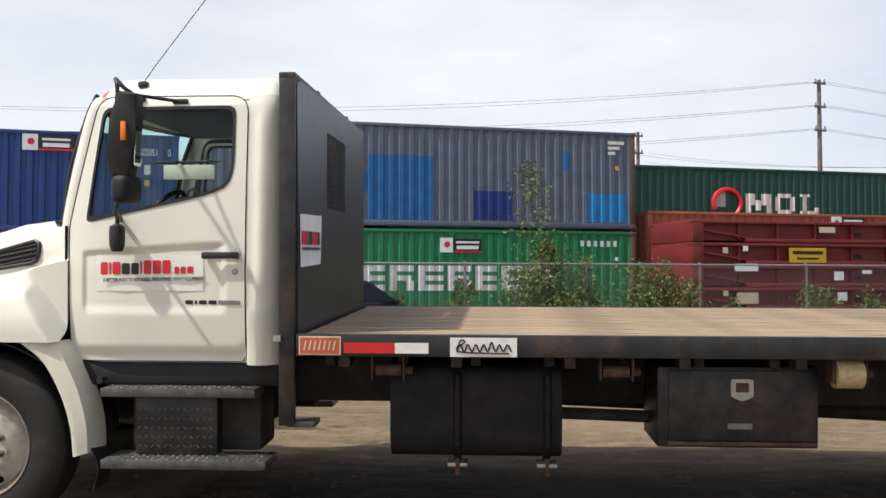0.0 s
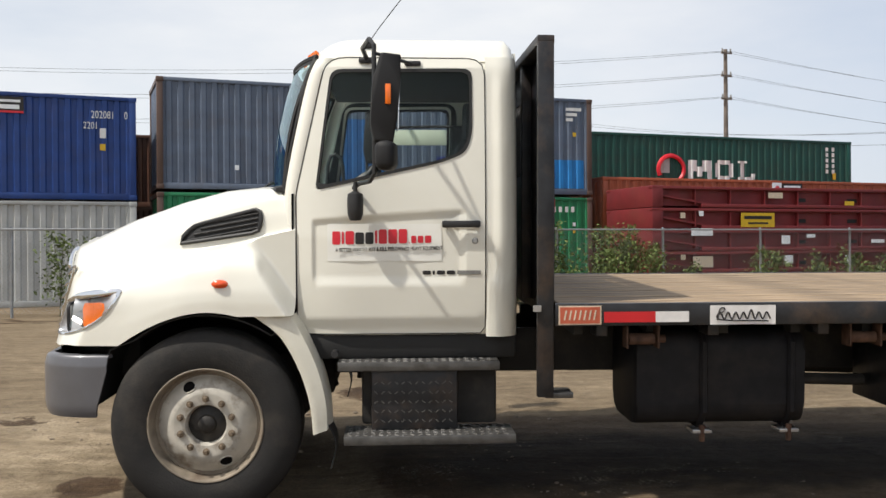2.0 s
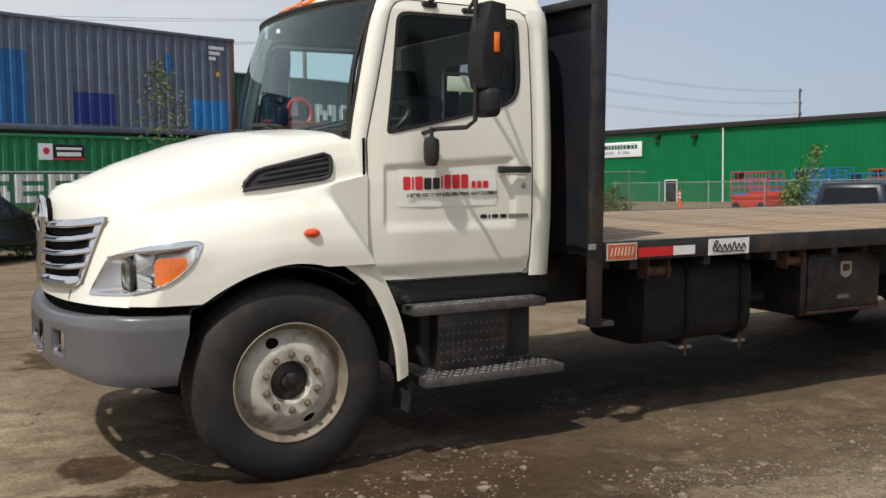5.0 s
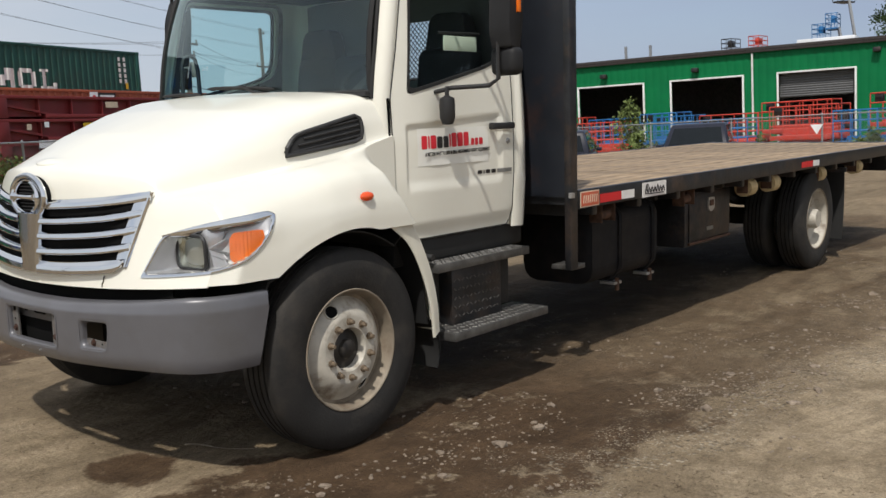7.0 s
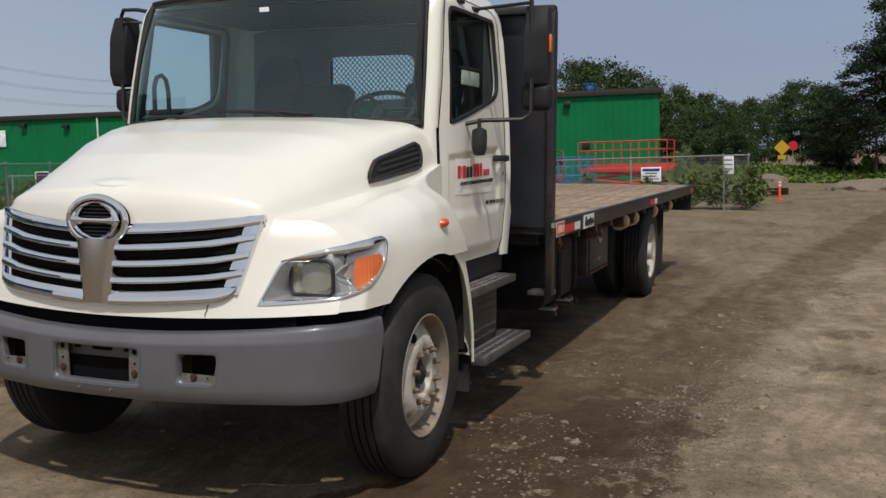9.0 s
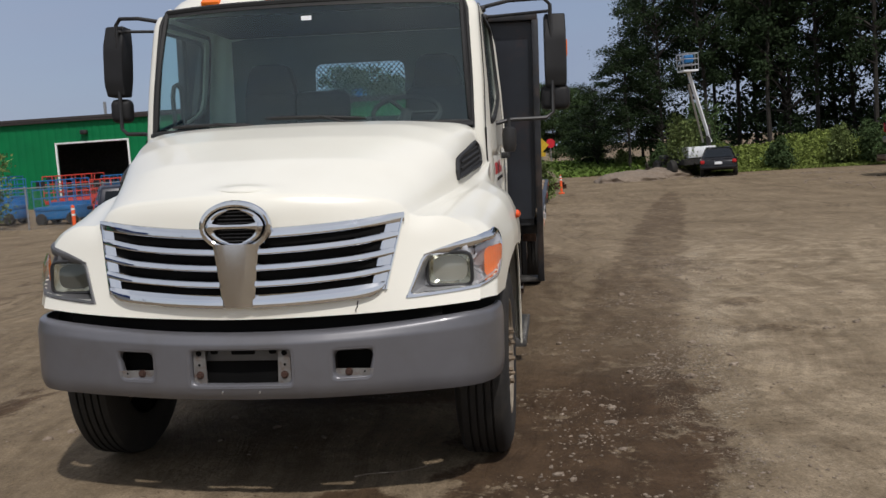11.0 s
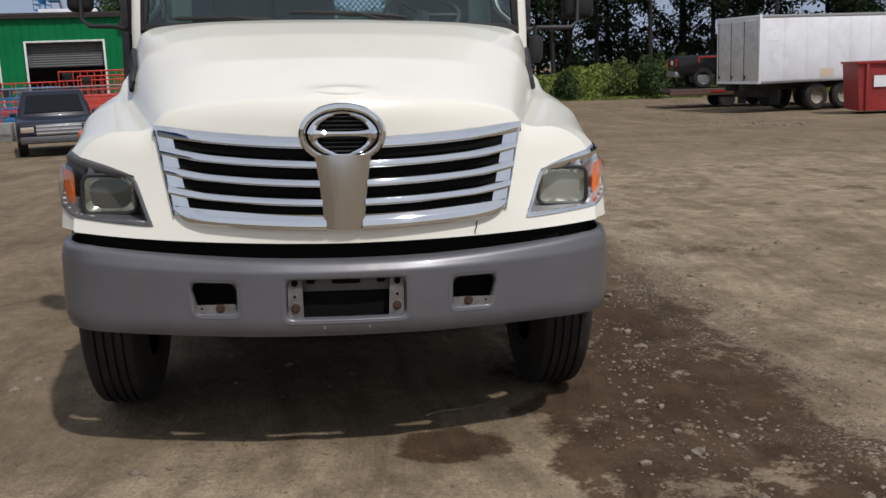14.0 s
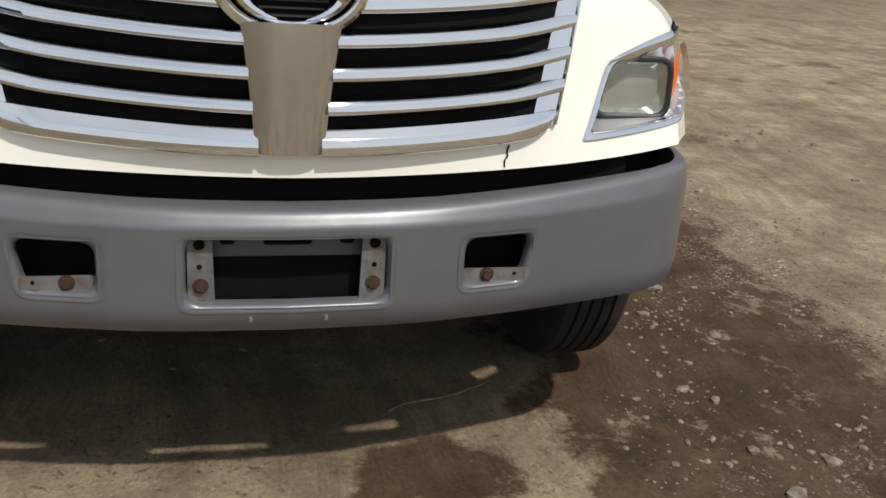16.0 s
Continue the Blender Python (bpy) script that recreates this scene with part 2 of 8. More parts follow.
def tube(pts, r, n=8, bm=None, closed=False):
    t = bmesh.new() if bm is None else bm
    pts = [Vector(p) for p in pts]
    rs = r if isinstance(r, (list, tuple)) else [r] * len(pts)
    rings, side = [], None
    for i, p in enumerate(pts):
        a = pts[i - 1] if (i or closed) else p
        b = pts[(i + 1) % len(pts)] if (i + 1 < len(pts) or closed) else p
        d = (b - a).normalized()
        if side is None:
            side = d.cross(Vector((0.13, 0.31, 0.94))).normalized()
        side = (side - d * side.dot(d)).normalized()
        up = d.cross(side)
        rings.append([t.verts.new(p + (side * math.cos(6.28319 * k / n) + up * math.sin(6.28319 * k / n)) * rs[i]) for k in range(n)])
    m = len(rings)
    for i in range(m if closed else m - 1):
        for k in range(n):
            t.faces.new((rings[i][k], rings[i][(k + 1) % n], rings[(i + 1) % m][(k + 1) % n], rings[(i + 1) % m][k]))
    if not closed:
        t.faces.new(rings[0][::-1])
        t.faces.new(rings[-1])
    return t


def lathe(profile, c, n=48, bm=None, axis="y"):
    """Turned body: rows of (radius, place along the axis)."""
    t = bmesh.new() if bm is None else bm
    rings = []
    for r, a in profile:
        ring = []
        for k in range(n):
            u = 6.2831853 * k / n
            q = (r * math.cos(u), a, r * math.sin(u)) if axis == "y" else (r * math.cos(u), r * math.sin(u), a) if axis == "z" else (a, r * math.cos(u), r * math.sin(u))
            ring.append(t.verts.new(Vector(q) + Vector(c)))
        rings.append(ring)
    for i in range(len(rings) - 1):
        for k in range(n):
            t.faces.new((rings[i][k], rings[i][(k + 1) % n], rings[i + 1][(k + 1) % n], rings[i + 1][k]))
    return t


def prism(poly, a0, a1, place, bm=None, bevel=0.0):
    """A flat outline drawn out between two places: place(u, v, a) gives the point."""
    t = bmesh.new()
    lo, hi = [t.verts.new(place(u, v, a0)) for u, v in poly], [t.verts.new(place(u, v, a1)) for u, v in poly]
    n = len(poly)
    t.faces.new(lo[::-1])
    t.faces.new(hi)
    for i in range(n):
        t.faces.new((lo[i], lo[(i + 1) % n], hi[(i + 1) % n], hi[i]))
    if bevel:
        bmesh.ops.bevel(t, geom=t.edges[:], offset=bevel, segments=2, profile=0.5, affect="EDGES")
    return join(bm, t)


XZ = lambda u, v, a: (u, a, v)
XY = lambda u, v, a: (u, v, a)
YZ = lambda u, v, a: (a, u, v)


def spline(pts, n):
    """Catmull-Rom through the points, n samples."""
    p = np.asarray(pts, float)
    p = np.vstack([2 * p[0] - p[1], p, 2 * p[-1] - p[-2]])
    u = np.linspace(0, len(p) - 3 - 1e-9, n)
    i = u.astype(int)
    f = (u - i)[:, None]
    a, b, c, d = p[i], p[i + 1], p[i + 2], p[i + 3]
    return 0.5 * (2 * b + (c - a) * f + (2 * a - 5 * b + 4 * c - d) * f**2 + (3 * b - a - 3 * c + d) * f**3)


def grid(rows, bm=None, skip=None):
    """A sheet from rows of points; skip(i, j) leaves faces out."""
    t = bmesh.new() if bm is None else bm
    v = [[t.verts.new(p) for p in row] for row in rows]
    for i in range(len(v) - 1):
        for j in range(len(v[0]) - 1):
            if not (skip and skip(i, j)):
                t.faces.new((v[i][j], v[i][j + 1], v[i + 1][j + 1], v[i + 1][j]))
    return t


def rounded(poly, r, n=5):
    """The outline with its corners rounded by r (one figure, or one a corner)."""
    out, m = [], len(poly)
    for i in range(m):
        a, b, c = Vector(poly[i - 1]), Vector(poly[i]), Vector(poly[(i + 1) % m])
        rr = r[i] if isinstance(r, (list, tuple)) else r
        if rr <= 0:
            out.append((b.x, b.y))
            continue
        p, q = b + (a - b).normalized() * min(rr, (a - b).length * 0.48), b + (c - b).normalized() * min(rr, (c - b).length * 0.48)
        for k in range(n + 1):
            f = k / n
            s = p * (1 - f) ** 2 + b * 2 * f * (1 - f) + q * f**2
            out.append((s.x, s.y))
    return out


def resample(poly, centre, n):
    """The outline as n points, one every equal angle about the centre."""
    out = []
    m = len(poly)
    for k in range(n):
        ang = 2 * math.pi * k / n
        d = (math.cos(ang), math.sin(ang))
        best = 0
        for i in range(m):
            ax, ay = poly[i][0] - centre[0], poly[i][1] - centre[1]
            bx, by = poly[(i + 1) % m][0] - centre[0], poly[(i + 1) % m][1] - centre[1]
            ex, ey = bx - ax, by - ay
            den = d[0] * ey - d[1] * ex
            if abs(den) < 1e-12:
                continue
            s, u = (ax * ey - ay * ex) / den, (ax * d[1] - ay * d[0]) / den
            if s > best and -1e-9 <= u <= 1 + 1e-9:
                best = s
        out.append((centre[0] + d[0] * best, centre[1] + d[1] * best))
    return out


def ring_panel(outer, inner, centre, place, n=120, rows=6, bm=None):
    """A panel with an opening: place(u, v) lifts the flat outline into the world."""
    o, i = resample(outer, centre, n), resample(inner, centre, n)
    t = bmesh.new() if bm is None else bm
    rings = [[t.verts.new(place(a[0] + (b[0] - a[0]) * f, a[1] + (b[1] - a[1]) * f)) for a, b in zip(o, i)] for f in [k / rows for k in range(rows + 1)]]
    for k in range(rows):
        for j in range(n):
            t.faces.new((rings[k][j], rings[k][(j + 1) % n], rings[k + 1][(j + 1) % n], rings[k + 1][j]))
    return t


def pane(poly, place, rows=8, bm=None, centre=None, n=80):
    """A filled outline lifted onto a curved surface."""
    c = centre or (sum(p[0] for p in poly) / len(poly), sum(p[1] for p in poly) / len(poly))
    o = resample(poly, c, n)
    t = bmesh.new() if bm is None else bm
    mid = t.verts.new(place(*c))
    rings = [[t.verts.new(place(c[0] + (a[0] - c[0]) * f, c[1] + (a[1] - c[1]) * f)) for a in o] for f in [(k + 1) / rows for k in range(rows)]]
    for j in range(n):
        t.faces.new((mid, rings[0][j], rings[0][(j + 1) % n]))
        for k in range(rows - 1):
            t.faces.new((rings[k][j], rings[k + 1][j], rings[k + 1][(j + 1) % n], rings[k][(j + 1) % n]))
    return t


def writing(text, size, material, parent, m, name="lettering", bold=0.0):
    """Words in the built-in font, as a mesh that stands in the x-z plane of m."""
    cu = bpy.data.curves.new(name, "FONT")
    cu.body, cu.size, cu.align_x, cu.extrude, cu.resolution_u, cu.offset = text, size, "LEFT", 0.001, 3, bold
    tmp = bpy.data.objects.new(name, cu)
    scene.collection.objects.link(tmp)
    me = bpy.data.meshes.new_from_object(tmp.evaluated_get(bpy.context.evaluated_depsgraph_get()))
    bpy.data.objects.remove(tmp)
    bpy.data.curves.remove(cu)
    me.materials.append(material)
    me.transform(m @ pose(0, 0, 0, 90, 0, 0))
    ob = new(name, me)
    ob.parent = parent
    return ob


def ground_z(x, y):
    """The yard: level by the containers, falling gently past the truck's left side and towards its rear."""
    z = 0.05 * math.tanh(0.034 * y / 0.05) if y > 0 else 0.034 * max(y, -3.0) + 0.002 * max(min(y + 3.0, 0.0), -30)
    k = min(max((22 - y) / 10, 0), 1)
    fall = 0.0033 * min(max(x, -20), 7) + 0.016 * min(max(x - 7, 0), 20) * k - 0.004 * min(max(x - 50, 0), 60)
    return z - fall


# ---- the truck: x backwards from the front axle, y to its right side, z up from the ground ----
truck = thing("flatbed_truck", "cream-white flatbed truck with black bulkhead and wooden deck", "truck", LEAN)


def bow(y):
    return 0.19 * (abs(y) / 0.72) ** 1.6


def rake(z):
    """How far down the front: 0 at the grille's top, 1 at the lamps' foot."""
    return min(max((1.335 - z) / 0.37, 0.0), 1.2)


def front_x(y, lift=0.0, z=1.335):
    return -0.985 - 0.022 * rake(z) + 0.977 * bow(y) * (1 - 0.45 * rake(z)) - lift


def cab_w(z):
    return float(np.interp(z, [0.9, 1.3, 1.5, 1.76, 2.0, 2.43, 2.5, 2.56], [1.035, 1.066, 1.068, 1.058, 1.042, 1.0, 0.972, 0.93]))


def cab_y(x, z):
    return cab_w(z) - 0.075 * min(max((0.80 - x) / 0.42, 0), 1) ** 2


HX = [-0.95, -0.85, -0.60, -0.27, 0.0, 0.24, 0.36, 0.46]
HOOD = dict(
    z0=[1.445, 1.489, 1.6, 1.71, 1.775, 1.8, 1.8, 1.785], y1=[0.59, 0.621, 0.7, 0.81, 0.865, 0.9, 0.915, 0.925], z1=[1.41, 1.444, 1.53, 1.635, 1.7, 1.745, 1.755, 1.75],
    y2=[0.735, 0.762, 0.83, 0.918, 0.95, 0.985, 1, 1.02], z2=[1.335, 1.349, 1.385, 1.432, 1.468, 1.51, 1.53, 1.55],
    y3=[0.9, 0.919, 0.965, 1.02, 1.05, 1.06, 1.06, 1.06], z3=[1.31, 1.324, 1.36, 1.41, 1.43, 1.43, 1.43, 1.43],
    y4=[1, 1.05, 1.08, 1.125, 1.145, 1.145, 1.145, 1.145], z4=[1.26, 1.271, 1.3, 1.345, 1.36, 1.36, 1.36, 1.36],
    y5=[1.052, 1.122, 1.136, 1.172, 1.188, 1.188, 1.188, 1.188], z5=[1.165, 1.175, 1.2, 1.235, 1.25, 1.25, 1.25, 1.25])


def hood_at(s, y, z):
    return (s + bow(y) * (1 - 0.45 * rake(z)) * min(max((0.3 - s) / 1.28, 0), 1), y, z)


def hood_profile(s):
    t = {k: float(np.interp(s, HX, v)) for k, v in HOOD.items()}
    xe = hood_at(s, 1.17, 0.98)[0]
    arch = 0.5 + math.sqrt(max(0.0, 0.612**2 - xe * xe))
    z6 = max(0.935, arch) if xe < 0 else max(1.09, arch)
    y6 = t["y5"] + 0.012 * min(max((s + 0.9) / 0.3, 0), 1)
    top = spline([(0, t["z0"]), (0.35 * t["y1"], t["z0"] - 0.003), (0.75 * t["y1"], t["z0"] - 0.018), (t["y1"], t["z1"]), (0.5 * (t["y1"] + t["y2"]) + 0.022, 0.5 * (t["z1"] + t["z2"]) + 0.01), (t["y2"], t["z2"])], 46)
    low = spline([(t["y2"] + 0.004, t["z2"] - 0.006), (t["y2"] + 0.05, t["z2"] - 0.018), (t["y3"], t["z3"]), (t["y4"], t["z4"]), (t["y5"], t["z5"]), (y6, 0.5 * (t["z5"] + z6)), (y6, z6)], 52)
    # the pressed swelling above the emblem
    top[:, 1] += 0.017 * np.exp(-(top[:, 0] / 0.105) ** 2) * math.exp(-((s + 0.90) / 0.036) ** 2)
    # behind the slanting end of the fender the panel lies flush with the cab
    for q in low:
        w = min(max((s - (0.262 + 0.665 * (1.395 - q[1]))) / 0.09 + 0.35, 0), 1)
        w = w * w * (3 - 2 * w)
        q[0] += (min(q[0], 1.035) - q[0]) * w
    return np.vstack([top, low])


def full(prof):
    return [(-y, z) for y, z in prof[:0:-1]] + [(y, z) for y, z in prof]


hood_rows = []
for s in np.r_[np.linspace(-0.95, -0.55, 26)[:-1], np.linspace(-0.55, 0.15, 28)[:-1], np.linspace(0.15, 0.471, 24)]:
    hood_rows.append([hood_at(s, y, z) for y, z in full(hood_profile(s))])
lip = hood_profile(-0.95)
J = next(i for i in range(46, len(lip)) if lip[i][1] < 1.20)
side_y, side_z = lip[J:, 0][::-1], lip[J:, 1][::-1]
face = []
for f in np.r_[0.0, 0.03, 0.07, 0.12, 0.18, np.linspace(0.25, 1, 24)]:
    row = []
    for y, z in lip[:J + 1]:
        zz = z + (0.897 + 0.036 * (y / 1.09) ** 2 - z) * f
        w = (y / lip[J][0]) ** 5
        edge_y = float(np.interp(zz, side_z, side_y))
        yy = y + (edge_y - lip[J][0]) * w
        nose = 0.035 * max(0, 1 - (z - zz) / 0.10) ** 2
        row.append((front_x(yy, 0, zz) + nose * (1 - w) + (0.035 + 0.022 * rake(zz)) * w, yy, zz))
    face.append(row)
hood_bm = grid(hood_rows)
grid([[(x, -y, z) for x, y, z in r[:0:-1]] + r for r in face[::-1]], hood_bm)
bmesh.ops.remove_doubles(hood_bm, verts=hood_bm.verts, dist=0.0008)
hood_bm.normal_update()
SHELL = BVHTree.FromBMesh(hood_bm)
LAMP = [(14.5, 0.962), (22, 1.09), (25.5, 1.14), (30, 1.158), (45, 1.19), (60, 1.215), (74, 1.232), (83, 1.238), (86.5, 1.222), (81, 1.13), (73, 1.055), (63, 1.008), (50, 0.984), (30, 0.970)]
LAMP = rounded([(u / 250, v) for u, v in LAMP], [0.006, 0.02, 0.02, 0.02, 0.02, 0.02, 0.02, 0.008, 0.008, 0.03, 0.03, 0.03, 0.03, 0.03], 3)


def wrap(th, z, lift=0.0, sy=1):
    """A place on the corner of the shell, by bearing (250 degrees to the unit) about an upright line inside it."""
    a = radians(th * 250)
    d = Vector((-math.cos(a), math.sin(a), 0))
    hit = SHELL.ray_cast(Vector((-0.40, 0.60, z)), d)[0] or Vector((-0.40, 0.60, z)) + d * 0.5
    hit = hit + d * lift
    return (hit.x, sy * hit.y, hit.z)


def within(u, v, poly):
    ins = False
    for i in range(len(poly)):
        (a, b), (c, d) = poly[i - 1], poly[i]
        if (b > v) != (d > v) and u < a + (c - a) * (v - b) / (d - b):
            ins = not ins
    return ins


LC = (0.20, 1.09)


def shrink(poly, f, g=None):
    return [(LC[0] + (u - LC[0]) * f, LC[1] + (v - LC[1]) * (g or f)) for u, v in poly]


hole, gone = shrink(LAMP, 0.94, 0.90), []
for fc in hood_bm.faces:
    c = fc.calc_center_median()
    if abs(c.y) > 0.70 and c.x < -0.40 and 0.95 < c.z < 1.25 and within(math.degrees(math.atan2(abs(c.y) - 0.60, -0.40 - c.x)) / 250, c.z, hole):
        gone.append(fc)
bmesh.ops.delete(hood_bm, geom=gone, context="FACES")
hood = part("hood", hood_bm, PAINT, truck, "cream-white one-piece hood and fenders, dusty", 38, 0.012)
# the raised line over the emblem
def on_hood(x, y, lift=0.0):
    hit = SHELL.ray_cast(Vector((x, y, 2.5)), Vector((0, 0, -1)))[0]
    return (hit.x, hit.y, hit.z + lift)


part("hood_ridge", tube([on_hood(-0.885 - 0.045 * math.sin(math.pi * f), 0.13 - 0.27 * f, -0.003) for f in np.linspace(0, 1, 14)], [0.003 + 0.006 * math.sin(math.pi * f) for f in np.linspace(0, 1, 14)], 8), PAINT, hood)
part("fascia_crack", tube([(front_x(y, 0.001, z), y, z) for y, z in ((-0.522, 0.962), (-0.517, 0.950), (-0.519, 0.938), (-0.511, 0.926), (-0.512, 0.912))], 0.0022, 5), VOID, hood)
# dark well behind the fascia and the wheel arches
for sy in (-1, 1):
    arc = [(-0.57, 0.62), (-0.55, 0.80), (-0.50, 0.915)] + [(0.60 * math.cos(a), 0.495 + 0.60 * math.sin(a)) for a in np.linspace(2.25, 0.95, 14)] + [(0.46, 1.075), (0.56, 0.85), (0.60, 0.52)]
    part("arch_liner", grid([[(x, sy * y, z) for x, z in arc] for y in (1.125, 1.0, 0.62)]), BLACK_SOFT, truck, "black wheel-arch liner", solid=0.008)
    part("arch_side", prism(arc + [(0.60, 0.60), (0.3, 1.15), (-0.3, 1.15)], sy * 0.60, sy * 0.62, XZ), BLACK_SOFT, truck)
part("radiator_block", box((-0.62, 0, 0.98), (0.35, 1.42, 0.55), 0.02), BLACK_SOFT, truck)
part("engine_block", box((0.15, 0, 0.92), (1.0, 1.0, 0.75), 0.03), CHASSIS, truck)

# side vents in the hood
for sy in (-1, 1):
    def vent_at(u, v, lift=0.0, sy=sy):
        prof = hood_profile(u)[20:46]
        y = float(np.interp(-v, -prof[:, 1], prof[:, 0]))
        return hood_at(u, sy * (y + lift), v)
    quad = rounded([(-0.325, 1.466), (0.262, 1.532), (0.278, 1.60), (0.268, 1.656), (0.235, 1.655), (-0.212, 1.566)], [0.015, 0.03, 0.03, 0.02, 0.02, 0.05])
    vent = part("side_vent", pane(quad, lambda u, v: vent_at(u, v, 0.006)), BLACK_SOFT, hood, "black plastic louvred vent")
    part("vent_rim", tube([vent_at(u, v, 0.010) for u, v in resample(quad, (0.02, 1.565), 64)], 0.012, 8, closed=True), BLACK, vent)
    for k in range(4):
        zl = 1.522 + 0.026 * k
        u0 = -0.25 + 0.045 * k
        part("vent_slat", tube([vent_at(u, zl + 0.14 * (u - 0.02), 0.010) for u in np.linspace(u0, 0.255, 8)], 0.006, 6), BLACK, vent)
    part("side_marker", lathe([(0.001, -0.024), (0.02, -0.022), (0.034, -0.012), (0.038, 0.0)], (0, 0, 0), 24), MARKER_LENS, hood, "red-orange marker lamp").matrix_basis = Matrix.Translation((0.09, sy * 1.192, 1.262)) @ Matrix.Diagonal((1.15, -sy, 0.62, 1))

# grille
def lift_z(y):
    """How far the front's lines climb from the middle to the sides."""
    return 0.043 * (abs(y) / 0.70) ** 2


def side_y(z):
    return float(np.interp(z, [0.98, 1.34], [0.640, 0.722]))


def foot_z(y):
    """The rounded lower corner of the grille."""
    return 0.950 + lift_z(y) + 0.062 * (1 - math.sqrt(1 - min(max((abs(y) - 0.560) / 0.085, 0.0), 0.98) ** 2))


def column_w(z):
    return float(np.interp(z, [0.955, 1.0, 1.08, 1.16, 1.24], [0.075, 0.080, 0.088, 0.098, 0.110]))


def crown_z(y):
    return 1.298 + lift_z(y)


# black sheet close behind the slats: the recess's shade put into its colour
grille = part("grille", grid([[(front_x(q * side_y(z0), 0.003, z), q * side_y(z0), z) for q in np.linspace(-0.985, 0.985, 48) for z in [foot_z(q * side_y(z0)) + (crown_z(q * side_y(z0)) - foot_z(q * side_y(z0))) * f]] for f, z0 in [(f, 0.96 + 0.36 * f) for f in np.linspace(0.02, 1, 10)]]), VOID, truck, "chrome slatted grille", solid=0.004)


def bar(y0, y1, low, high, depth, n=40):
    """A chrome slat: a flat upright face under a sloping top, swept across the bowed front and thinning to its end."""
    t, rings = bmesh.new(), []
    for y in np.linspace(y0, y1, n):
        zl, zh = low(y), high(y)
        h, zm = zh - zl, 0.5 * (zl + zh)
        d = depth * (1.0 - 0.72 * min(max((abs(y) - 0.52) / 0.17, 0), 1))
        sec = [(0.0, zl), (d * 0.90, zl), (d * 0.98, zl + 0.002), (d, zl + 0.005), (d * 0.86, zl + h * 0.58), (d * 0.82, zl + h * 0.63), (d * 0.74, zl + h * 0.68), (d * 0.20, zh - 0.001), (0.0, zh)]
        rings.append([t.verts.new((front_x(y, 0.006 + a, zm), y, b)) for a, b in sec])
    m = len(sec)
    for i in range(n - 1):
        for k in range(m):
            t.faces.new((rings[i][k], rings[i][(k + 1) % m], rings[i + 1][(k + 1) % m], rings[i + 1][k]))
    t.faces.new(rings[0])
    t.faces.new(rings[-1][::-1])
    return t


for sy in (-1, 1):
    for zc in (1.061, 1.133, 1.204):
        end = side_y(zc + 0.04) - 0.004
        part("slat", bar(sy * (column_w(zc) - 0.006), sy * end, lambda y: zc - 0.019 + lift_z(y) + 0.008 * max(0.0, (abs(y) - 0.55) / 0.15), lambda y: zc + 0.019 + lift_z(y) - 0.004 * max(0.0, (abs(y) - 0.55) / 0.15), 0.032), CHROME, grille, "", 30)
    part("lower_bar", bar(sy * 0.068, sy * 0.640, lambda y: foot_z(y), lambda y: max(1.008 + lift_z(y), foot_z(y) + 0.010), 0.028), CHROME, grille, "", 30)
    part("upper_bar", bar(sy * 0.12, sy * 0.722, lambda y: crown_z(y) - 0.042, crown_z, 0.022), CHROME, grille, "", 30)
    # flat chrome cheek at the end of the slats
    cheek = []
    for z in np.linspace(1.008, 1.338, 14):
        yo = side_y(z)
        cheek.append([(front_x(yo - w, q, z), sy * (yo - w), z) for w, q in ((-0.003, -0.004), (0.0, 0.010), (0.005, 0.012), (0.009, 0.006), (0.062, 0.007), (0.068, 0.005), (0.070, 0.001))])
    part("side_bar", grid(cheek), CHROME, grille, "", 30, solid=0.004)
COLUMN_X = front_x(0, 0.040, 1.02)
t = grid([[(COLUMN_X + 0.015 * (z - 0.96) + 0.10 * (z - 1.05) ** 2 + 0.020 * u ** 4 + 0.012 * (abs(u) > 0.97), u * column_w(z), z) for u in (-1.0, -0.97, -0.9, -0.7, -0.4, 0.0, 0.4, 0.7, 0.9, 0.97, 1.0)] for z in (0.955, 0.962, 1.0, 1.05, 1.10, 1.16, 1.235)])
part("centre_column", t, CHROME_SOFT, grille, "", 30, 0.04)
EM = (front_x(0) - 0.024, 0.0, 1.312)
oval = lambda ry, rz, x, a: (x, ry * math.cos(a), EM[2] + rz * math.sin(a))
AL = np.linspace(0, 2 * math.pi, 57)[:-1]
emblem = part("emblem", tube([oval(0.150, 0.101, EM[0], a) for a in AL], 0.015, 10, closed=True), CHROME, grille, "oval chrome maker's emblem")
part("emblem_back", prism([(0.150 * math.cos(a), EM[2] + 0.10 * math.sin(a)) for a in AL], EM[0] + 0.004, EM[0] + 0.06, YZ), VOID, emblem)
for k in range(9):
    zz = EM[2] - 0.064 + 0.016 * k
    part("emblem_rib", box((EM[0] + 0.002, 0, zz), (0.008, 0.17 * math.sqrt(max(0.05, 1 - ((zz - EM[2]) / 0.08) ** 2)), 0.004)), BLACK, emblem)
part("emblem_inner_ring", tube([oval(0.122, 0.079, EM[0] - 0.004, a) for a in AL], 0.005, 6, closed=True), CHROME, emblem)
part("emblem_bar", tube([(EM[0] - 0.014, y, EM[2]) for y in np.linspace(-0.11, 0.11, 9)], [0.024, 0.017, 0.0125, 0.012, 0.012, 0.012, 0.0125, 0.017, 0.024], 8), CHROME, emblem)
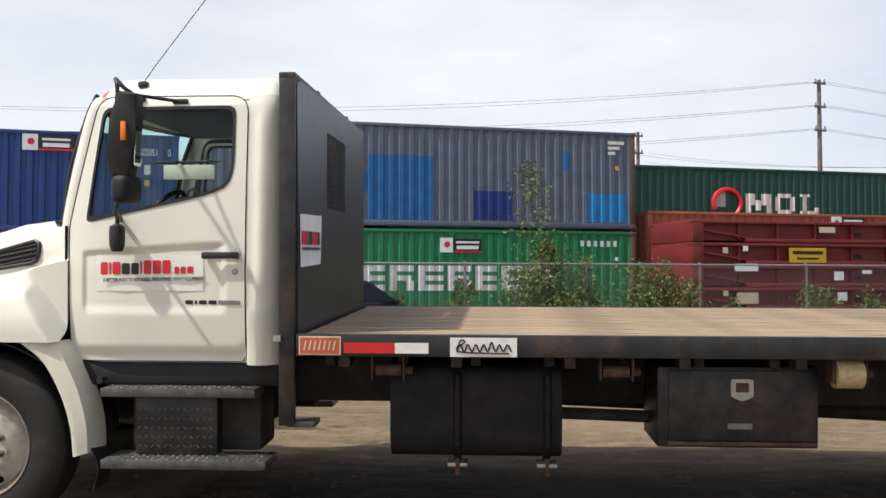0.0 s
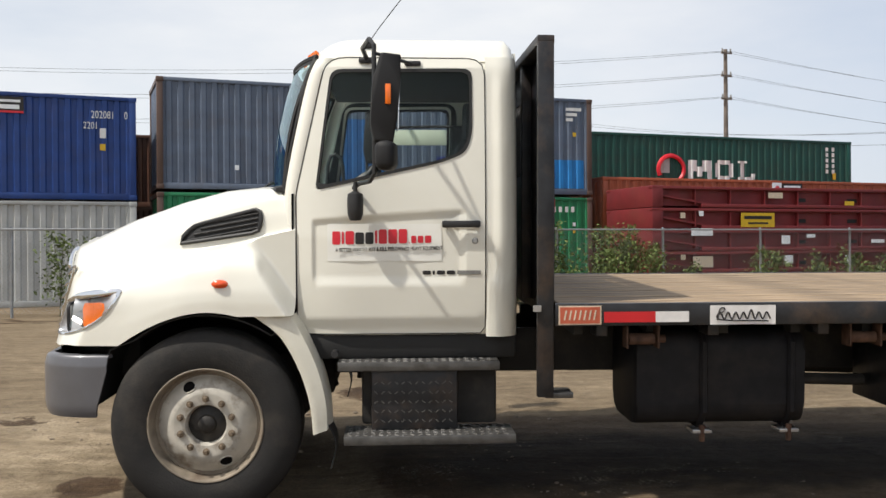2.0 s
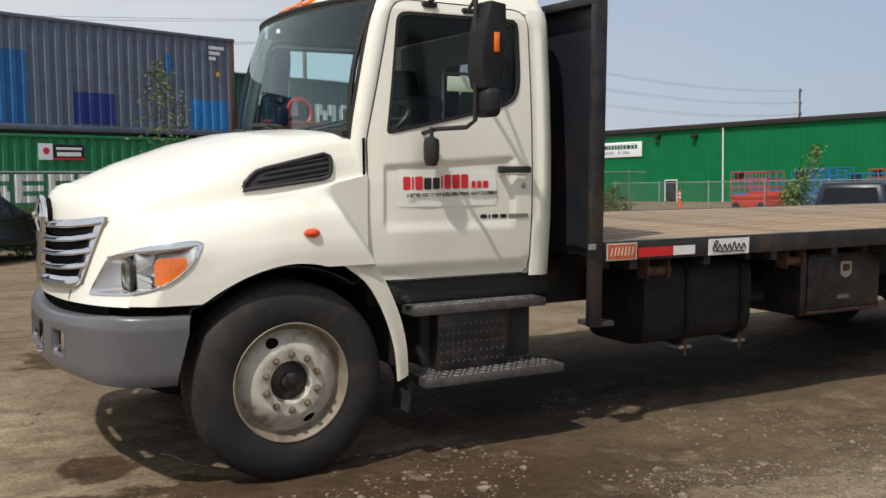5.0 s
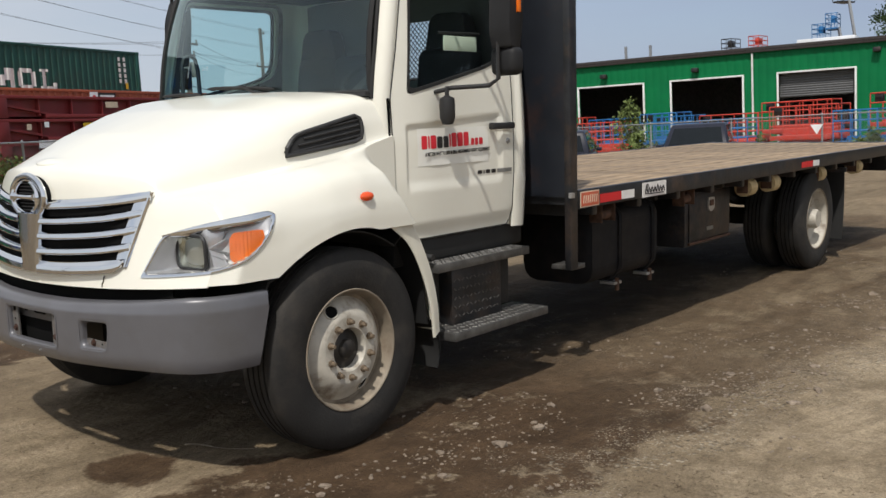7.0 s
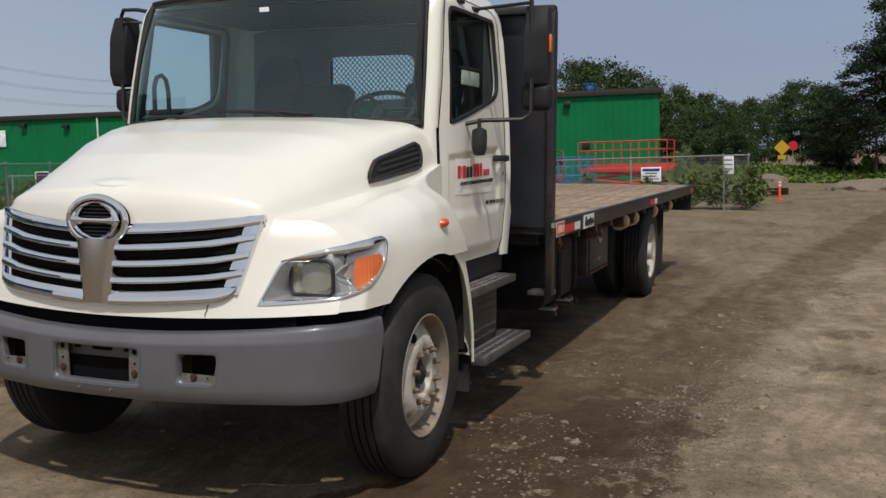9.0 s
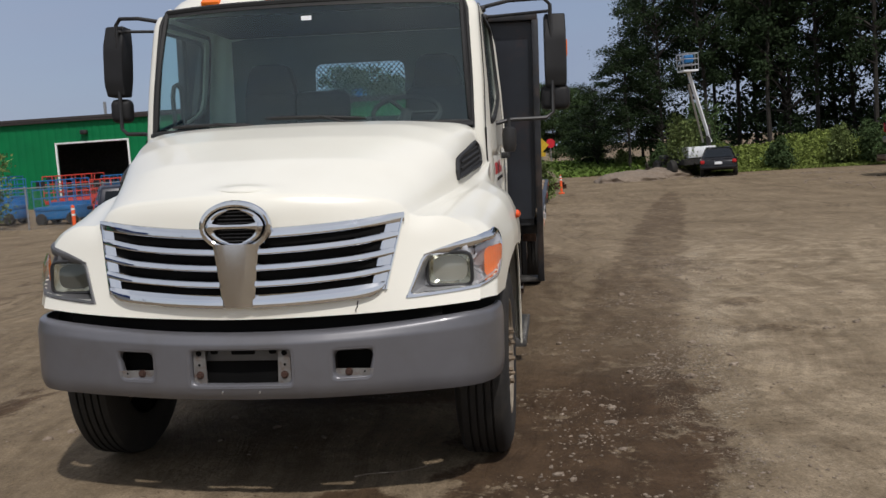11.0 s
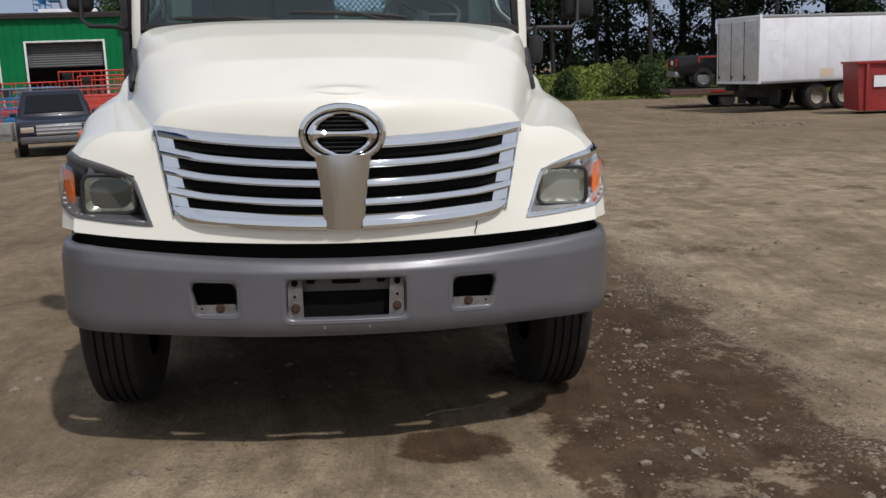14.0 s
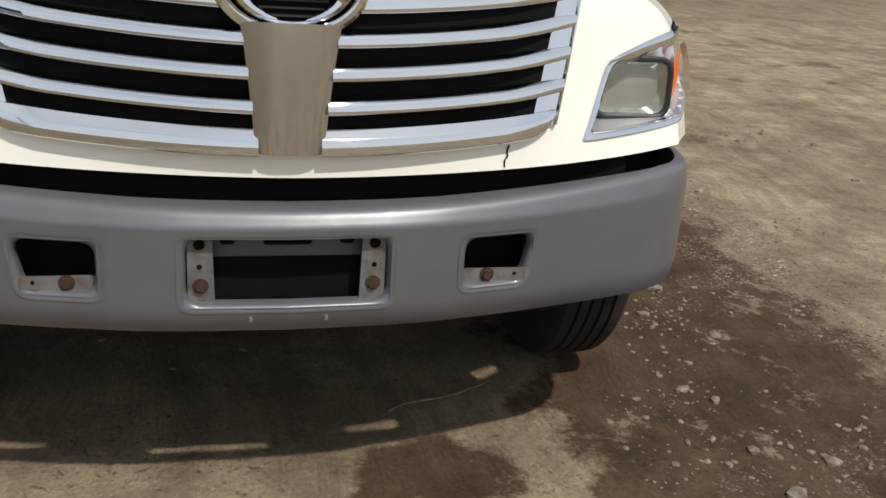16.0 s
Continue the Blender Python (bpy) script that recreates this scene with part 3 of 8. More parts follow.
for s0 in (-1, 1):
    for s1 in (-1, 1):
        part("emblem_arc", tube([oval(s0 * 0.112, s1 * 0.074, EM[0] - 0.010, a) for a in np.linspace(0.0, 1.3, 12)], [0.020, 0.019, 0.017, 0.015, 0.013, 0.012, 0.011, 0.010, 0.009, 0.007, 0.005, 0.002], 7), CHROME, emblem)

# headlamps wrap round the corners of the shell: a sunk silver bucket in a chrome surround
for sy in (-1, 1):
    rim, inner = shrink(LAMP, 1.0), shrink(LAMP, 0.93, 0.88)
    t, rings = bmesh.new(), []
    o = resample(inner, LC, 96)
    for f, dep in ((1.0, 0.0), (0.97, 0.5), (0.93, 0.8), (0.86, 1.0), (0.6, 1.0), (0.3, 1.0), (0.02, 1.0)):
        ring = []
        for u, v in o:
            th, z = LC[0] + (u - LC[0]) * f, LC[1] + (v - LC[1]) * f
            p = Vector(wrap(th, z, 0.004, sy))
            deep = max(0.0, -0.745 + 0.02 - p.x) if th < 0.208 else 0.085 * max(0, 1 - (th - 0.208) / 0.12)
            ring.append(t.verts.new((p.x + deep * dep * (1.0 if th < 0.208 else 0.8), p.y - sy * 0.045 * dep * (th > 0.22) * min(1.0, max(0.0, (0.325 - th) / 0.03)), p.z)))
        rings.append(ring)
    for i in range(len(rings) - 1):
        for k in range(96):
            t.faces.new((rings[i][k], rings[i][(k + 1) % 96], rings[i + 1][(k + 1) % 96], rings[i + 1][k]))
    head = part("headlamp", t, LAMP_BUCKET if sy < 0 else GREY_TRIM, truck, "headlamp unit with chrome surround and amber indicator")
    ro, ri = resample(rim, LC, 120), resample(inner, LC, 120)
    t = bmesh.new()
    rings = [[t.verts.new(wrap(a[0] + (b[0] - a[0]) * f, a[1] + (b[1] - a[1]) * f, lift, sy)) for a, b in zip(ro, ri)] for f, lift in ((-0.15, 0.001), (0.1, 0.007), (0.55, 0.008), (0.95, 0.005), (1.12, -0.012))]
    for i in range(4):
        for k in range(120):
            t.faces.new((rings[i][k], rings[i][(k + 1) % 120], rings[i + 1][(k + 1) % 120], rings[i + 1][k]))
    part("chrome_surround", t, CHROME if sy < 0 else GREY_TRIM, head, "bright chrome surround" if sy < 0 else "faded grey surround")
    # brow of the chrome over the two lamps
    t = grid([[wrap(th / 250, float(np.interp(th, [26, 45, 60, 84], [1.150, 1.184, 1.208, 1.226])) - w * float(np.interp(th, [26, 40, 60, 84], [0.012, 0.030, 0.030, 0.022])), 0.010 - 0.016 * w * w, sy) for w in (0, 0.4, 0.75, 1.0)] for th in np.linspace(26, 84, 24)])
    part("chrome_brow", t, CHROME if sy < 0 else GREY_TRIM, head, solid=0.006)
    yq, zq = 0.913, 1.071
    lampq = rounded([(-0.104, -0.074), (0.104, -0.074), (0.100, 0.077), (-0.100, 0.077)], 0.036)
    part("lamp_rim", tube([(-0.748, sy * (yq + u), zq + v) for u, v in resample(lampq, (0, 0), 48)], 0.0085, 8, closed=True), BLACK, head)
    t = pane(lampq, lambda u, v: (-0.752 - 0.016 * (1 - (u / 0.1) ** 2) * (1 - (v / 0.072) ** 2), sy * (yq + u), zq + v), centre=(0, 0))
    part("lamp_glass", t, LAMP_GLASS, head, "clouded sealed-beam glass").visible_shadow = False
    part("lamp_bowl", pane(lampq, lambda u, v: (-0.742 + 0.05 * (1 - (u / 0.098) ** 2) * (1 - (v / 0.072) ** 2), sy * (yq + u), zq + v), centre=(0, 0)), LAMP_LENS, head)
    # indicator: an amber body set back under a clear ribbed lens
    outer = rounded([(u / 250, v) for u, v in ((54.5, 1.018), (56.0, 1.150), (60, 1.176), (75.5, 1.178), (78, 1.160), (74, 1.09), (68, 1.035), (62, 1.012))], 0.016, 3)
    clear = part("indicator_lens", pane(outer, lambda th, z: wrap(th, z, 0.008 + 0.010 * max(0.0, 1 - ((th - 0.264) / 0.048) ** 2) * max(0.0, 1 - ((z - 1.10) / 0.088) ** 2) + 0.0006 * math.sin(th * 1400), sy), centre=(0.26, 1.10), rows=10, n=100), LENS_CLEAR, head, "ribbed clear outer lens")
    clear.visible_shadow = False
    amb = rounded([(0.0, 1.028), (0.0, 1.135), (0.12, 1.158), (0.86, 1.166), (1.0, 1.150), (0.82, 1.088), (0.45, 1.040), (0.2, 1.024)], 0.02, 4)

    def amber(u, z):
        out = 0.012 * (1 - (2 * u - 1) ** 2) + 0.0015 * math.sin(u * 60)
        return (-0.655 + 0.146 * u - 0.49 * out, sy * (1.066 + 0.080 * u + 0.87 * out), z)

    part("indicator", pane(amb, amber, centre=(0.45, 1.10), rows=12, n=100), ORANGE_LENS, head, "amber indicator body")

# bumper
bp = spline([(-0.515, -1.142), (-0.66, -1.135), (-0.79, -1.085), (-0.885, -0.98), (-0.945, -0.80), (-0.995, -0.60), (-1.03, -0.42), (-1.05, -0.28), (-1.06, 0.0)], 400)
bl = np.r_[0, np.cumsum(np.linalg.norm(np.diff(bp, axis=0), axis=1))]
ycols = sorted(set([-1.142] + list(np.linspace(-1.139, -1.0, 10)) + list(np.linspace(-0.96, -0.64, 8)) + [-0.59, -0.572, -0.54, -0.50, -0.45, -0.41, -0.34, -0.232, -0.2, -0.1, 0.0]))
ycols += [-y for y in ycols[-2::-1]]
zrows = [0.552, 0.556, 0.575, 0.600, 0.618, 0.640, 0.672, 0.70, 0.735, 0.770, 0.784, 0.80, 0.812, 0.822, 0.832, 0.842, 0.856, 0.868, 0.876, 0.882, 0.886, 0.888]


def bumper_at(y, z, lift=0.0):
    i = np.argsort(bp[:, 1])
    x = float(np.interp(-abs(y), bp[i, 1], bp[i, 0]))
    if abs(y) >= 1.1415:
        x = -0.515 - 0.30 * max(0, 0.80 - z) * 0.9
    roll = float(np.interp(z, [0.826, 0.836, 0.868, 0.876, 0.882, 0.886, 0.888], [0.0, 0.004, 0.016, 0.022, 0.032, 0.048, 0.075])) + 0.03 * max(0, (0.62 - z) / 0.07) ** 2
    sag = 0.042 * (1 - min(abs(y) / 1.0, 1) ** 2) * float(np.interp(z, [0.55, 0.78, 0.87], [0.30, 0.30, 1.25]))
    q = min(1.0, abs(y) / 1.1)
    return (x + roll * (1 - 0.7 * q**4) - lift * (1 - q**6), y - math.copysign(roll * 0.5 * q**8, y), z - sag)


def bumper_skip(i, j):
    yc, zc = abs(0.5 * (ycols[j] + ycols[j + 1])), 0.5 * (zrows[i] + zrows[i + 1])
    return (0.618 < zc < 0.784 and yc < 0.232) or (0.640 < zc < 0.770 and 0.41 < yc < (0.572 if zc < 0.672 else 0.59))


bumper = part("bumper", grid([[bumper_at(y, z) for y in ycols] for z in zrows], skip=bumper_skip), GREY_BUMPER, truck, "grey painted steel bumper with three openings", 24, 0.02)
for yc, hw, z0, z1 in ((0, 0.232, 0.618, 0.784), (-0.5, 0.09, 0.640, 0.770), (0.5, 0.09, 0.640, 0.770)):
    # the sheet is pressed inwards round each opening; the outer side of the two small ones slants
    o = [[yc - hw - 0.014, z0 - 0.012], [yc + hw + 0.014, z0 - 0.012], [yc + hw + 0.014, z1 + 0.012], [yc - hw - 0.014, z1 + 0.012]]
    if yc:
        o[0 if yc < 0 else 1][0] -= math.copysign(0.018, yc)
        o[3 if yc < 0 else 2][0] += math.copysign(0.004, yc)
    mid = (yc, (z0 + z1) / 2)
    q, rings, t = resample(rounded([tuple(p) for p in o], 0.034), mid, 120), [], bmesh.new()
    for inset, dep in ((0.0, -0.0015), (0.004, -0.0012), (0.009, 0.0005), (0.014, 0.004), (0.018, 0.010), (0.020, 0.018), (0.021, 0.034)):
        ring = []
        for u, v in q:
            d = Vector((mid[0] - u, mid[1] - v))
            k = Vector((inset * max(-1.0, min(1.0, d.x * 12)), inset * max(-1.0, min(1.0, d.y * 20))))
            ring.append(t.verts.new(bumper_at(u + k.x, v + k.y, -dep)))
        rings.append(ring)
    for i in range(len(rings) - 1):
        for j in range(120):
            t.faces.new((rings[i][j], rings[i][(j + 1) % 120], rings[i + 1][(j + 1) % 120], rings[i + 1][j]))
    part("opening_rim", t, GREY_BUMPER, bumper, "", 60)
    # added black sheet in place of the shaded hollow behind the opening
    part("opening_shade", box((-0.975 if hw > 0.2 else -0.90, yc, (z0 + z1) / 2), (0.02, hw * 2.1, z1 - z0 + 0.05)), VOID, bumper)
beam = part("inner_beam", box((-0.994, 0, 0.752), (0.012, 0.44, 0.085), 0.003), GREY_TRIM, bumper, "dark steel beam behind the plate opening")
for y, w, z, h in ((0.0, 0.11, 0.760, 0.044), (-0.135, 0.034, 0.757, 0.034), (0.135, 0.034, 0.757, 0.034)):
    part("beam_hole", prism(rounded([(y - w / 2, z - h / 2), (y + w / 2, z - h / 2), (y + w / 2, z + h / 2), (y - w / 2, z + h / 2)], 0.010), -1.0035, -1.001, YZ), VOID, beam)
hexa = lambda r, n=6: [(r * math.cos(k * 2 * math.pi / n), r * math.sin(k * 2 * math.pi / n)) for k in range(n)]


def hex_bolt(name, x, y, z, r, parent, material):
    """A washer with a six-sided head on it, facing forwards."""
    bolt = part(name, prism([(y + a, z + b) for a, b in hexa(r * 1.55, 18)], x - 0.002, x, YZ), material, parent)
    part("bolt_head", prism([(y + a, z + b) for a, b in hexa(r)], x - r * 0.9, x - 0.002, YZ), material, bolt)


for sy in (-1, 1):
    bracket = part("plate_bracket", prism(rounded([(sy * 0.163, 0.608), (sy * 0.222, 0.608), (sy * 0.222, 0.774), (sy * 0.168, 0.774)], 0.006), -1.030, -1.022, YZ), BRACKET, bumper, "grey bracket plate, rusty round its bolt")
    hex_bolt("bracket_bolt", -1.030, sy * 0.194, 0.652, 0.0115, bracket, BOLT_RUST)
    part("bracket_hole", prism([(sy * 0.196 + a, 0.697 + b) for a, b in hexa(0.006, 12)], -1.0312, -1.0295, YZ), VOID, bracket)
    part("bracket_hole", prism([(sy * 0.196 + a, 0.750 + b) for a, b in hexa(0.013, 14)], -1.0312, -1.0295, YZ), VOID, bracket)
    tow = part("tow_bracket", prism([(sy * 0.414, 0.628), (sy * 0.578, 0.628), (sy * 0.588, 0.668), (sy * 0.414, 0.668)], -1.000, -0.990, YZ), BRACKET, bumper, "flat grey bracket plate")
    hex_bolt("tow_bolt", -1.000, sy * 0.478, 0.655, 0.0115, tow, BOLT_RUST)
    part("bracket_hole", prism([(sy * 0.548 + a, 0.656 + b) for a, b in hexa(0.0045, 12)], -1.0012, -0.9995, YZ), VOID, tow)
    part("lower_stud", tube([(-1.040, sy * 0.085, 0.584), (-1.064, sy * 0.085, 0.578)], 0.0042, 8), CHROME_DULL, bumper)
part("bumper_beam", box((-0.74, 0, 0.70), (0.16, 1.75, 0.26), 0.02), BLACK_SOFT, bumper)
# added black sheet painting the shade in the gap above the bumper
part("gap_shade", grid([[(front_x(y, -0.045, 0.93), y, z) for y in np.linspace(-0.88, 0.88, 30)] for z in (0.76, 0.95)]), VOID, bumper, "", 60, 0.01)

# mudguard strips behind the front wheels
for sy in (-1, 1):
    inner = spline([(0.262, 1.092), (0.40, 0.98), (0.50, 0.80), (0.555, 0.62), (0.572, 0.455)], 20)
    outer = spline([(0.463, 1.092), (0.52, 1.0), (0.60, 0.82), (0.645, 0.64), (0.655, 0.478)], 20)
    rows = []
    for f in (0, 0.15, 0.4, 0.7, 0.9, 1.0):
        rows.append([(a[0] + (b[0] - a[0]) * f, sy * (1.192 - 0.03 * f - 0.07 * max(0, f - 0.9) * 10 - 0.008 * (f < 0.1)), a[1] + (b[1] - a[1]) * f) for a, b in zip(inner, outer)])
    rows.append([(b[0] + 0.01, sy * 0.95, b[1]) for b in outer])
    mud = part("mudguard", grid(rows), PAINT_LOW, truck, "cream mudguard strip, dusty", 50, 0.008)
    part("splash_flap", grid([[(0.60 + 0.05 * math.sin(k * 0.5) + 0.012 * k, sy * (0.93 + 0.20 * j / 4), 0.56 - 0.043 * k) for j in range(5)] for k in range(8)]), BLACK_SOFT, mud, "hanging black rubber flap", solid=0.008)
    part("fuel_neck", lathe([(0.001, -0.02), (0.018, -0.02), (0.022, 0.0), (0.022, 0.04)], (0.685, sy * 1.08, 0.87), 20), BLACK, mud)

# cab: doors, shell, roof, screens
DOOR = rounded([(0.478, 0.972), (1.505, 0.972), (1.505, 2.484), (0.640, 2.484), (0.474, 1.74)], [0.02, 0.02, 0.10, 0.10, 0.03], 8)
WINDOW = rounded([(0.580, 1.757), (1.30, 1.915), (1.436, 1.985), (1.436, 2.425), (0.664, 2.418)], [0.03, 0.12, 0.16, 0.05, 0.06], 8)
for sy in (-1, 1):
    def side(u, v, lift=0.0, sy=sy):
        panel = 0.014 * min(1, max(0, (u - 0.56) / 0.022), 1) * min(1, max(0, (1.40 - u) / 0.04)) * min(1, max(0, (v - 1.24) / 0.05)) * min(1, max(0, (1.60 + 0.06 * (u - 0.6) - v) / 0.022))
        sill = 0.02 * min(1, max(0, (1.06 - v) / 0.06))
        return (u, sy * (cab_y(u, v) + lift - max(0, panel) - sill), v)
    door = part("door", ring_panel(DOOR, WINDOW, (1.0, 2.1), side, n=360, rows=56), PAINT, truck, "cream cab door with printed decal", 50, 0.03)
    part("window_seal", ring_panel(WINDOW, [(1.0 + (u - 1.0) * 0.962, 2.13 + (v - 2.13) * 0.935) for u, v in WINDOW], (1.0, 2.13), lambda u, v: side(u, v, 0.005), n=100, rows=2), BLACK_SOFT, door, solid=0.02)
    glass = part("side_window", pane([(1.0 + (u - 1.0) * 0.982, 2.13 + (v - 2.13) * 0.965) for u, v in WINDOW], lambda u, v: side(u, v, -0.02), centre=(1.0, 2.13)), SIDE_GLASS, door, "tinted side window")
    glass.visible_shadow = False
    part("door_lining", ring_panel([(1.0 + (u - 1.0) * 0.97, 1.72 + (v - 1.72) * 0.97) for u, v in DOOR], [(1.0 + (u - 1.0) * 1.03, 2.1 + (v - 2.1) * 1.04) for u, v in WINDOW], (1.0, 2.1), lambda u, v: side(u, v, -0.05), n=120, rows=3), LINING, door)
    part("door_gap", tube([side(u, v, 0.0005) for u, v in resample(DOOR, (1.0, 1.7), 140)], 0.0032, 5, closed=True), BLACK_SOFT, door)
    handle = part("door_handle", box((1.37, sy * (cab_y(1.4, 1.57) + 0.030), 1.573), (0.21, 0.022, 0.038), 0.009), BLACK, door, "black pull handle")
    part("handle_recess", pane(rounded([(1.315, 1.55), (1.48, 1.55), (1.47, 1.625), (1.34, 1.625)], 0.03), lambda u, v: side(u, v, 0.004)), PAINT, handle)
    for hx in (1.285, 1.455):
        part("handle_foot", box((hx, sy * (cab_y(1.4, 1.57) + 0.012), 1.573), (0.03, 0.04, 0.04), 0.008), BLACK, handle)
    part("keyhole", lathe([(0.001, -0.01), (0.011, -0.01), (0.016, -0.004), (0.018, 0)], (1.447, sy * cab_y(1.44, 1.48), 1.482), 16), CHROME_DULL, door).matrix_basis = Matrix()
    if sy < 0:
        y_at = lambda u, v: sy * (cab_y(u, v) + 0.0035 - 0.014)
        decal = part("decal", grid([[(u, y_at(u, v) + 0.0015 * math.sin(23 * u + 31 * v), v) for u in np.linspace(0.645, 1.265, 16)] for v in np.linspace(1.372, 1.575, 8)]), STICKER, door, "white vinyl decal with red and black wording, creased")
        # wordmark drawn as plain blocks in its colours
        x0 = 0.672
        for w, h, ink in [(0.043, 0.072, INK_RED), (0.012, 0.072, INK_RED), (0.046, 0.072, INK_RED), (0.046, 0.064, INK_BLACK), (0.044, 0.064, INK_BLACK), (0.012, 0.076, INK_RED), (0.044, 0.078, INK_RED), (0.048, 0.078, INK_RED), (0.046, 0.078, INK_RED), (0.006, 0.008, INK_RED), (0.028, 0.040, INK_RED), (0.030, 0.040, INK_RED), (0.036, 0.040, INK_RED)]:
            zb = 1.463 + 0.016 * (x0 - 0.675)
            block = rounded([(x0, zb), (x0 + w, zb), (x0 + w, zb + h), (x0, zb + h)], min(0.008, w * 0.3))
            part("wordmark_bar", pane(block, lambda u, v: (u, y_at(u, v) - 0.0025, v), rows=3, n=32), ink, decal)
            x0 += w + 0.008
        writing("A BETTER WAY TO BUY & SELL PRE-OWNED HEAVY EQUIPMENT", 0.0285, INK_BLACK, decal, Matrix.Translation((0.69, y_at(0.95, 1.43) - 0.006, 1.424)) @ pose(0, 0, 0, 0, -1.0, 0) @ Matrix.Diagonal((0.70, 1, 1, 1)), "slogan", 0.0006)
    x0 = 1.161
    for w in (0.045, 0.012, 0.045, 0.047):
        zb = 1.298
        q = rounded([(x0, zb), (x0 + w, zb), (x0 + w, zb + 0.022), (x0, zb + 0.022)], 0.003)
        if sy < 0:
            part("maker_mark", pane(q, lambda u, v: side(u, v, 0.003), rows=2, n=20), INK_BLACK, door)
        x0 += w + 0.010
    if sy < 0:
        part("model_badge", grid([[side(u, v, 0.004) for u in np.linspace(1.350, 1.478, 6)] for v in (1.298, 1.320)]), INK_GREY, door)
    # door frame behind the door, seen in the shut lines
    part("door_frame", ring_panel([(0.485, 0.965), (1.60, 0.965), (1.60, 2.545), (0.685, 2.545), (0.49, 1.74)], [(1.0 + (u - 1.0) * 1.04, 2.1 + (v - 2.1) * 1.05) for u, v in WINDOW], (1.0, 2.1), lambda u, v: side(u, v, -0.016), n=140, rows=6), PAINT, truck, "", 50, 0.012)
    # pillar and rear quarter
    rows = []
    for v in np.linspace(0.955, 2.492, 44):
        w = cab_y(1.6, v)
        bulge = 0.012 * min(1, max(0, (1.30 - v) / 0.06))
        ridge = 0.012 * min(1, max(0, (2.40 - v) / 0.08))
        rows.append([(1.509, sy * (w - 0.002), v), (1.53, sy * (w - 0.002 + bulge), v), (1.556, sy * (w - 0.002 + bulge), v), (1.572, sy * (w + ridge + bulge), v), (1.60, sy * (w + ridge * 0.8 - 0.002 + bulge), v), (1.645, sy * (w - 0.012 + bulge * 0.6), v), (1.675, sy * (w - 0.045), v), (1.69, sy * (w - 0.10), v), (1.692, sy * (w - 0.2), v)])
    part("rear_quarter", grid(rows), PAINT, truck, "", 60, 0.012)
    # windscreen pillar: a slim strip between the glass and the door
    base = spline([(0.468, 1.48), (0.470, 1.66), (0.477, 1.76), (0.50, 1.90), (0.545, 2.12), (0.595, 2.34), (0.630, 2.44), (0.652, 2.482)], 24)
    rows = []
    for x, z in base:
        rows.append([(x - 0.072, sy * (cab_y(x, z) - 0.075), z), (x - 0.060, sy * (cab_y(x, z) - 0.032), z), (x - 0.042, sy * (cab_y(x, z) - 0.010), z), (x - 0.02, sy * (cab_y(x, z) - 0.002), z), (x + 0.012, sy * (cab_y(x, z) - 0.001), z), (x + 0.03, sy * (cab_y(x, z) - 0.012), z)])
    part("windscreen_pillar", grid(rows), PAINT, truck, "", 60, 0.02)
    part("pillar_trim", tube([(x - 0.072, sy * (cab_y(x, z) - 0.066), z) for x, z in base[6:]], 0.012, 8), BLACK_SOFT, truck)
    part("cowl_side", grid([[(0.462, sy * y, z) for y in (0.80, 1.005, 1.022)] for z in (1.06, 1.5, 1.74)]), VOID, truck, solid=0.012)
    # sill and step group
    part("cab_sill", box((1.08, sy * 0.93, 0.90), (1.2, 0.14, 0.14), 0.02), BLACK_SOFT, truck)

ring = [(-0.40, 1.86), (0.29, 1.86), (0.29, 2.28), (-0.40, 2.28)]
part("cab_back", ring_panel([(-0.88, 0.95), (0.88, 0.95), (0.88, 2.53), (-0.88, 2.53)], rounded(ring, 0.06), (-0.05, 2.08), lambda u, v: (1.692, u, v), n=100, rows=4), PAINT, truck, solid=0.03)
part("back_lining", ring_panel([(-0.86, 1.0), (0.86, 1.0), (0.86, 2.46), (-0.86, 2.46)], rounded([(-0.38, 1.88), (0.26, 1.88), (0.26, 2.26), (-0.38, 2.26)], 0.06), (-0.06, 2.08), lambda u, v: (1.655, u, v), n=100, rows=2), BACK_LINING, truck, solid=0.01)
rear_glass = part("rear_window", pane(rounded(ring, 0.06), lambda u, v: (1.68, u, v), centre=(-0.05, 2.08), rows=2), SIDE_GLASS, truck)
rear_glass.visible_shadow = False

# roof
roof_rows = []
for f in np.linspace(0, 1, 34):
    row = []
    for g in np.linspace(-1, 1, 45):
        y = g
        xf = 0.43 + 0.19 * abs(y) ** 2.2
        x = xf + (1.694 - xf) * f
        e = 1 - max(0, 1 - f / 0.22) ** 3.0
        r = 1 - max(0, (f - 0.93) / 0.07) ** 2.5
        edge = (1 - abs(g) ** 14) ** 0.5 if abs(g) < 1 else 0
        top = 2.478 + 0.150 * edge * (e * 0.92 + 0.08) * r - 0.012 * y * y
        yy = y * (0.955 + 0.022 * (1 - edge) - 0.05 * max(0, 1 - f / 0.25)) * (1 - 0.11 * max(0, (f - 0.945) / 0.055) ** 2 * abs(g) ** 4)
        row.append((x, yy, top))
    roof_rows.append(row)
roof = part("roof", grid(roof_rows), PAINT, truck, "cream cab roof", 60, 0.012)
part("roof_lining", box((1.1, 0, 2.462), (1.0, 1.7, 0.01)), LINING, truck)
for y in (-0.60, -0.19, 0.0, 0.19, 0.60):
    part("roof_lamp", box((0.475 + 0.19 * abs(y) ** 2.2 + 0.01, y, 2.553 - 0.012 * abs(y)), (0.07, 0.118, 0.040), 0.012, pose(0, 0, 0, 0, -35, 0)), ORANGE_LENS, roof, "orange roof marker lamp")
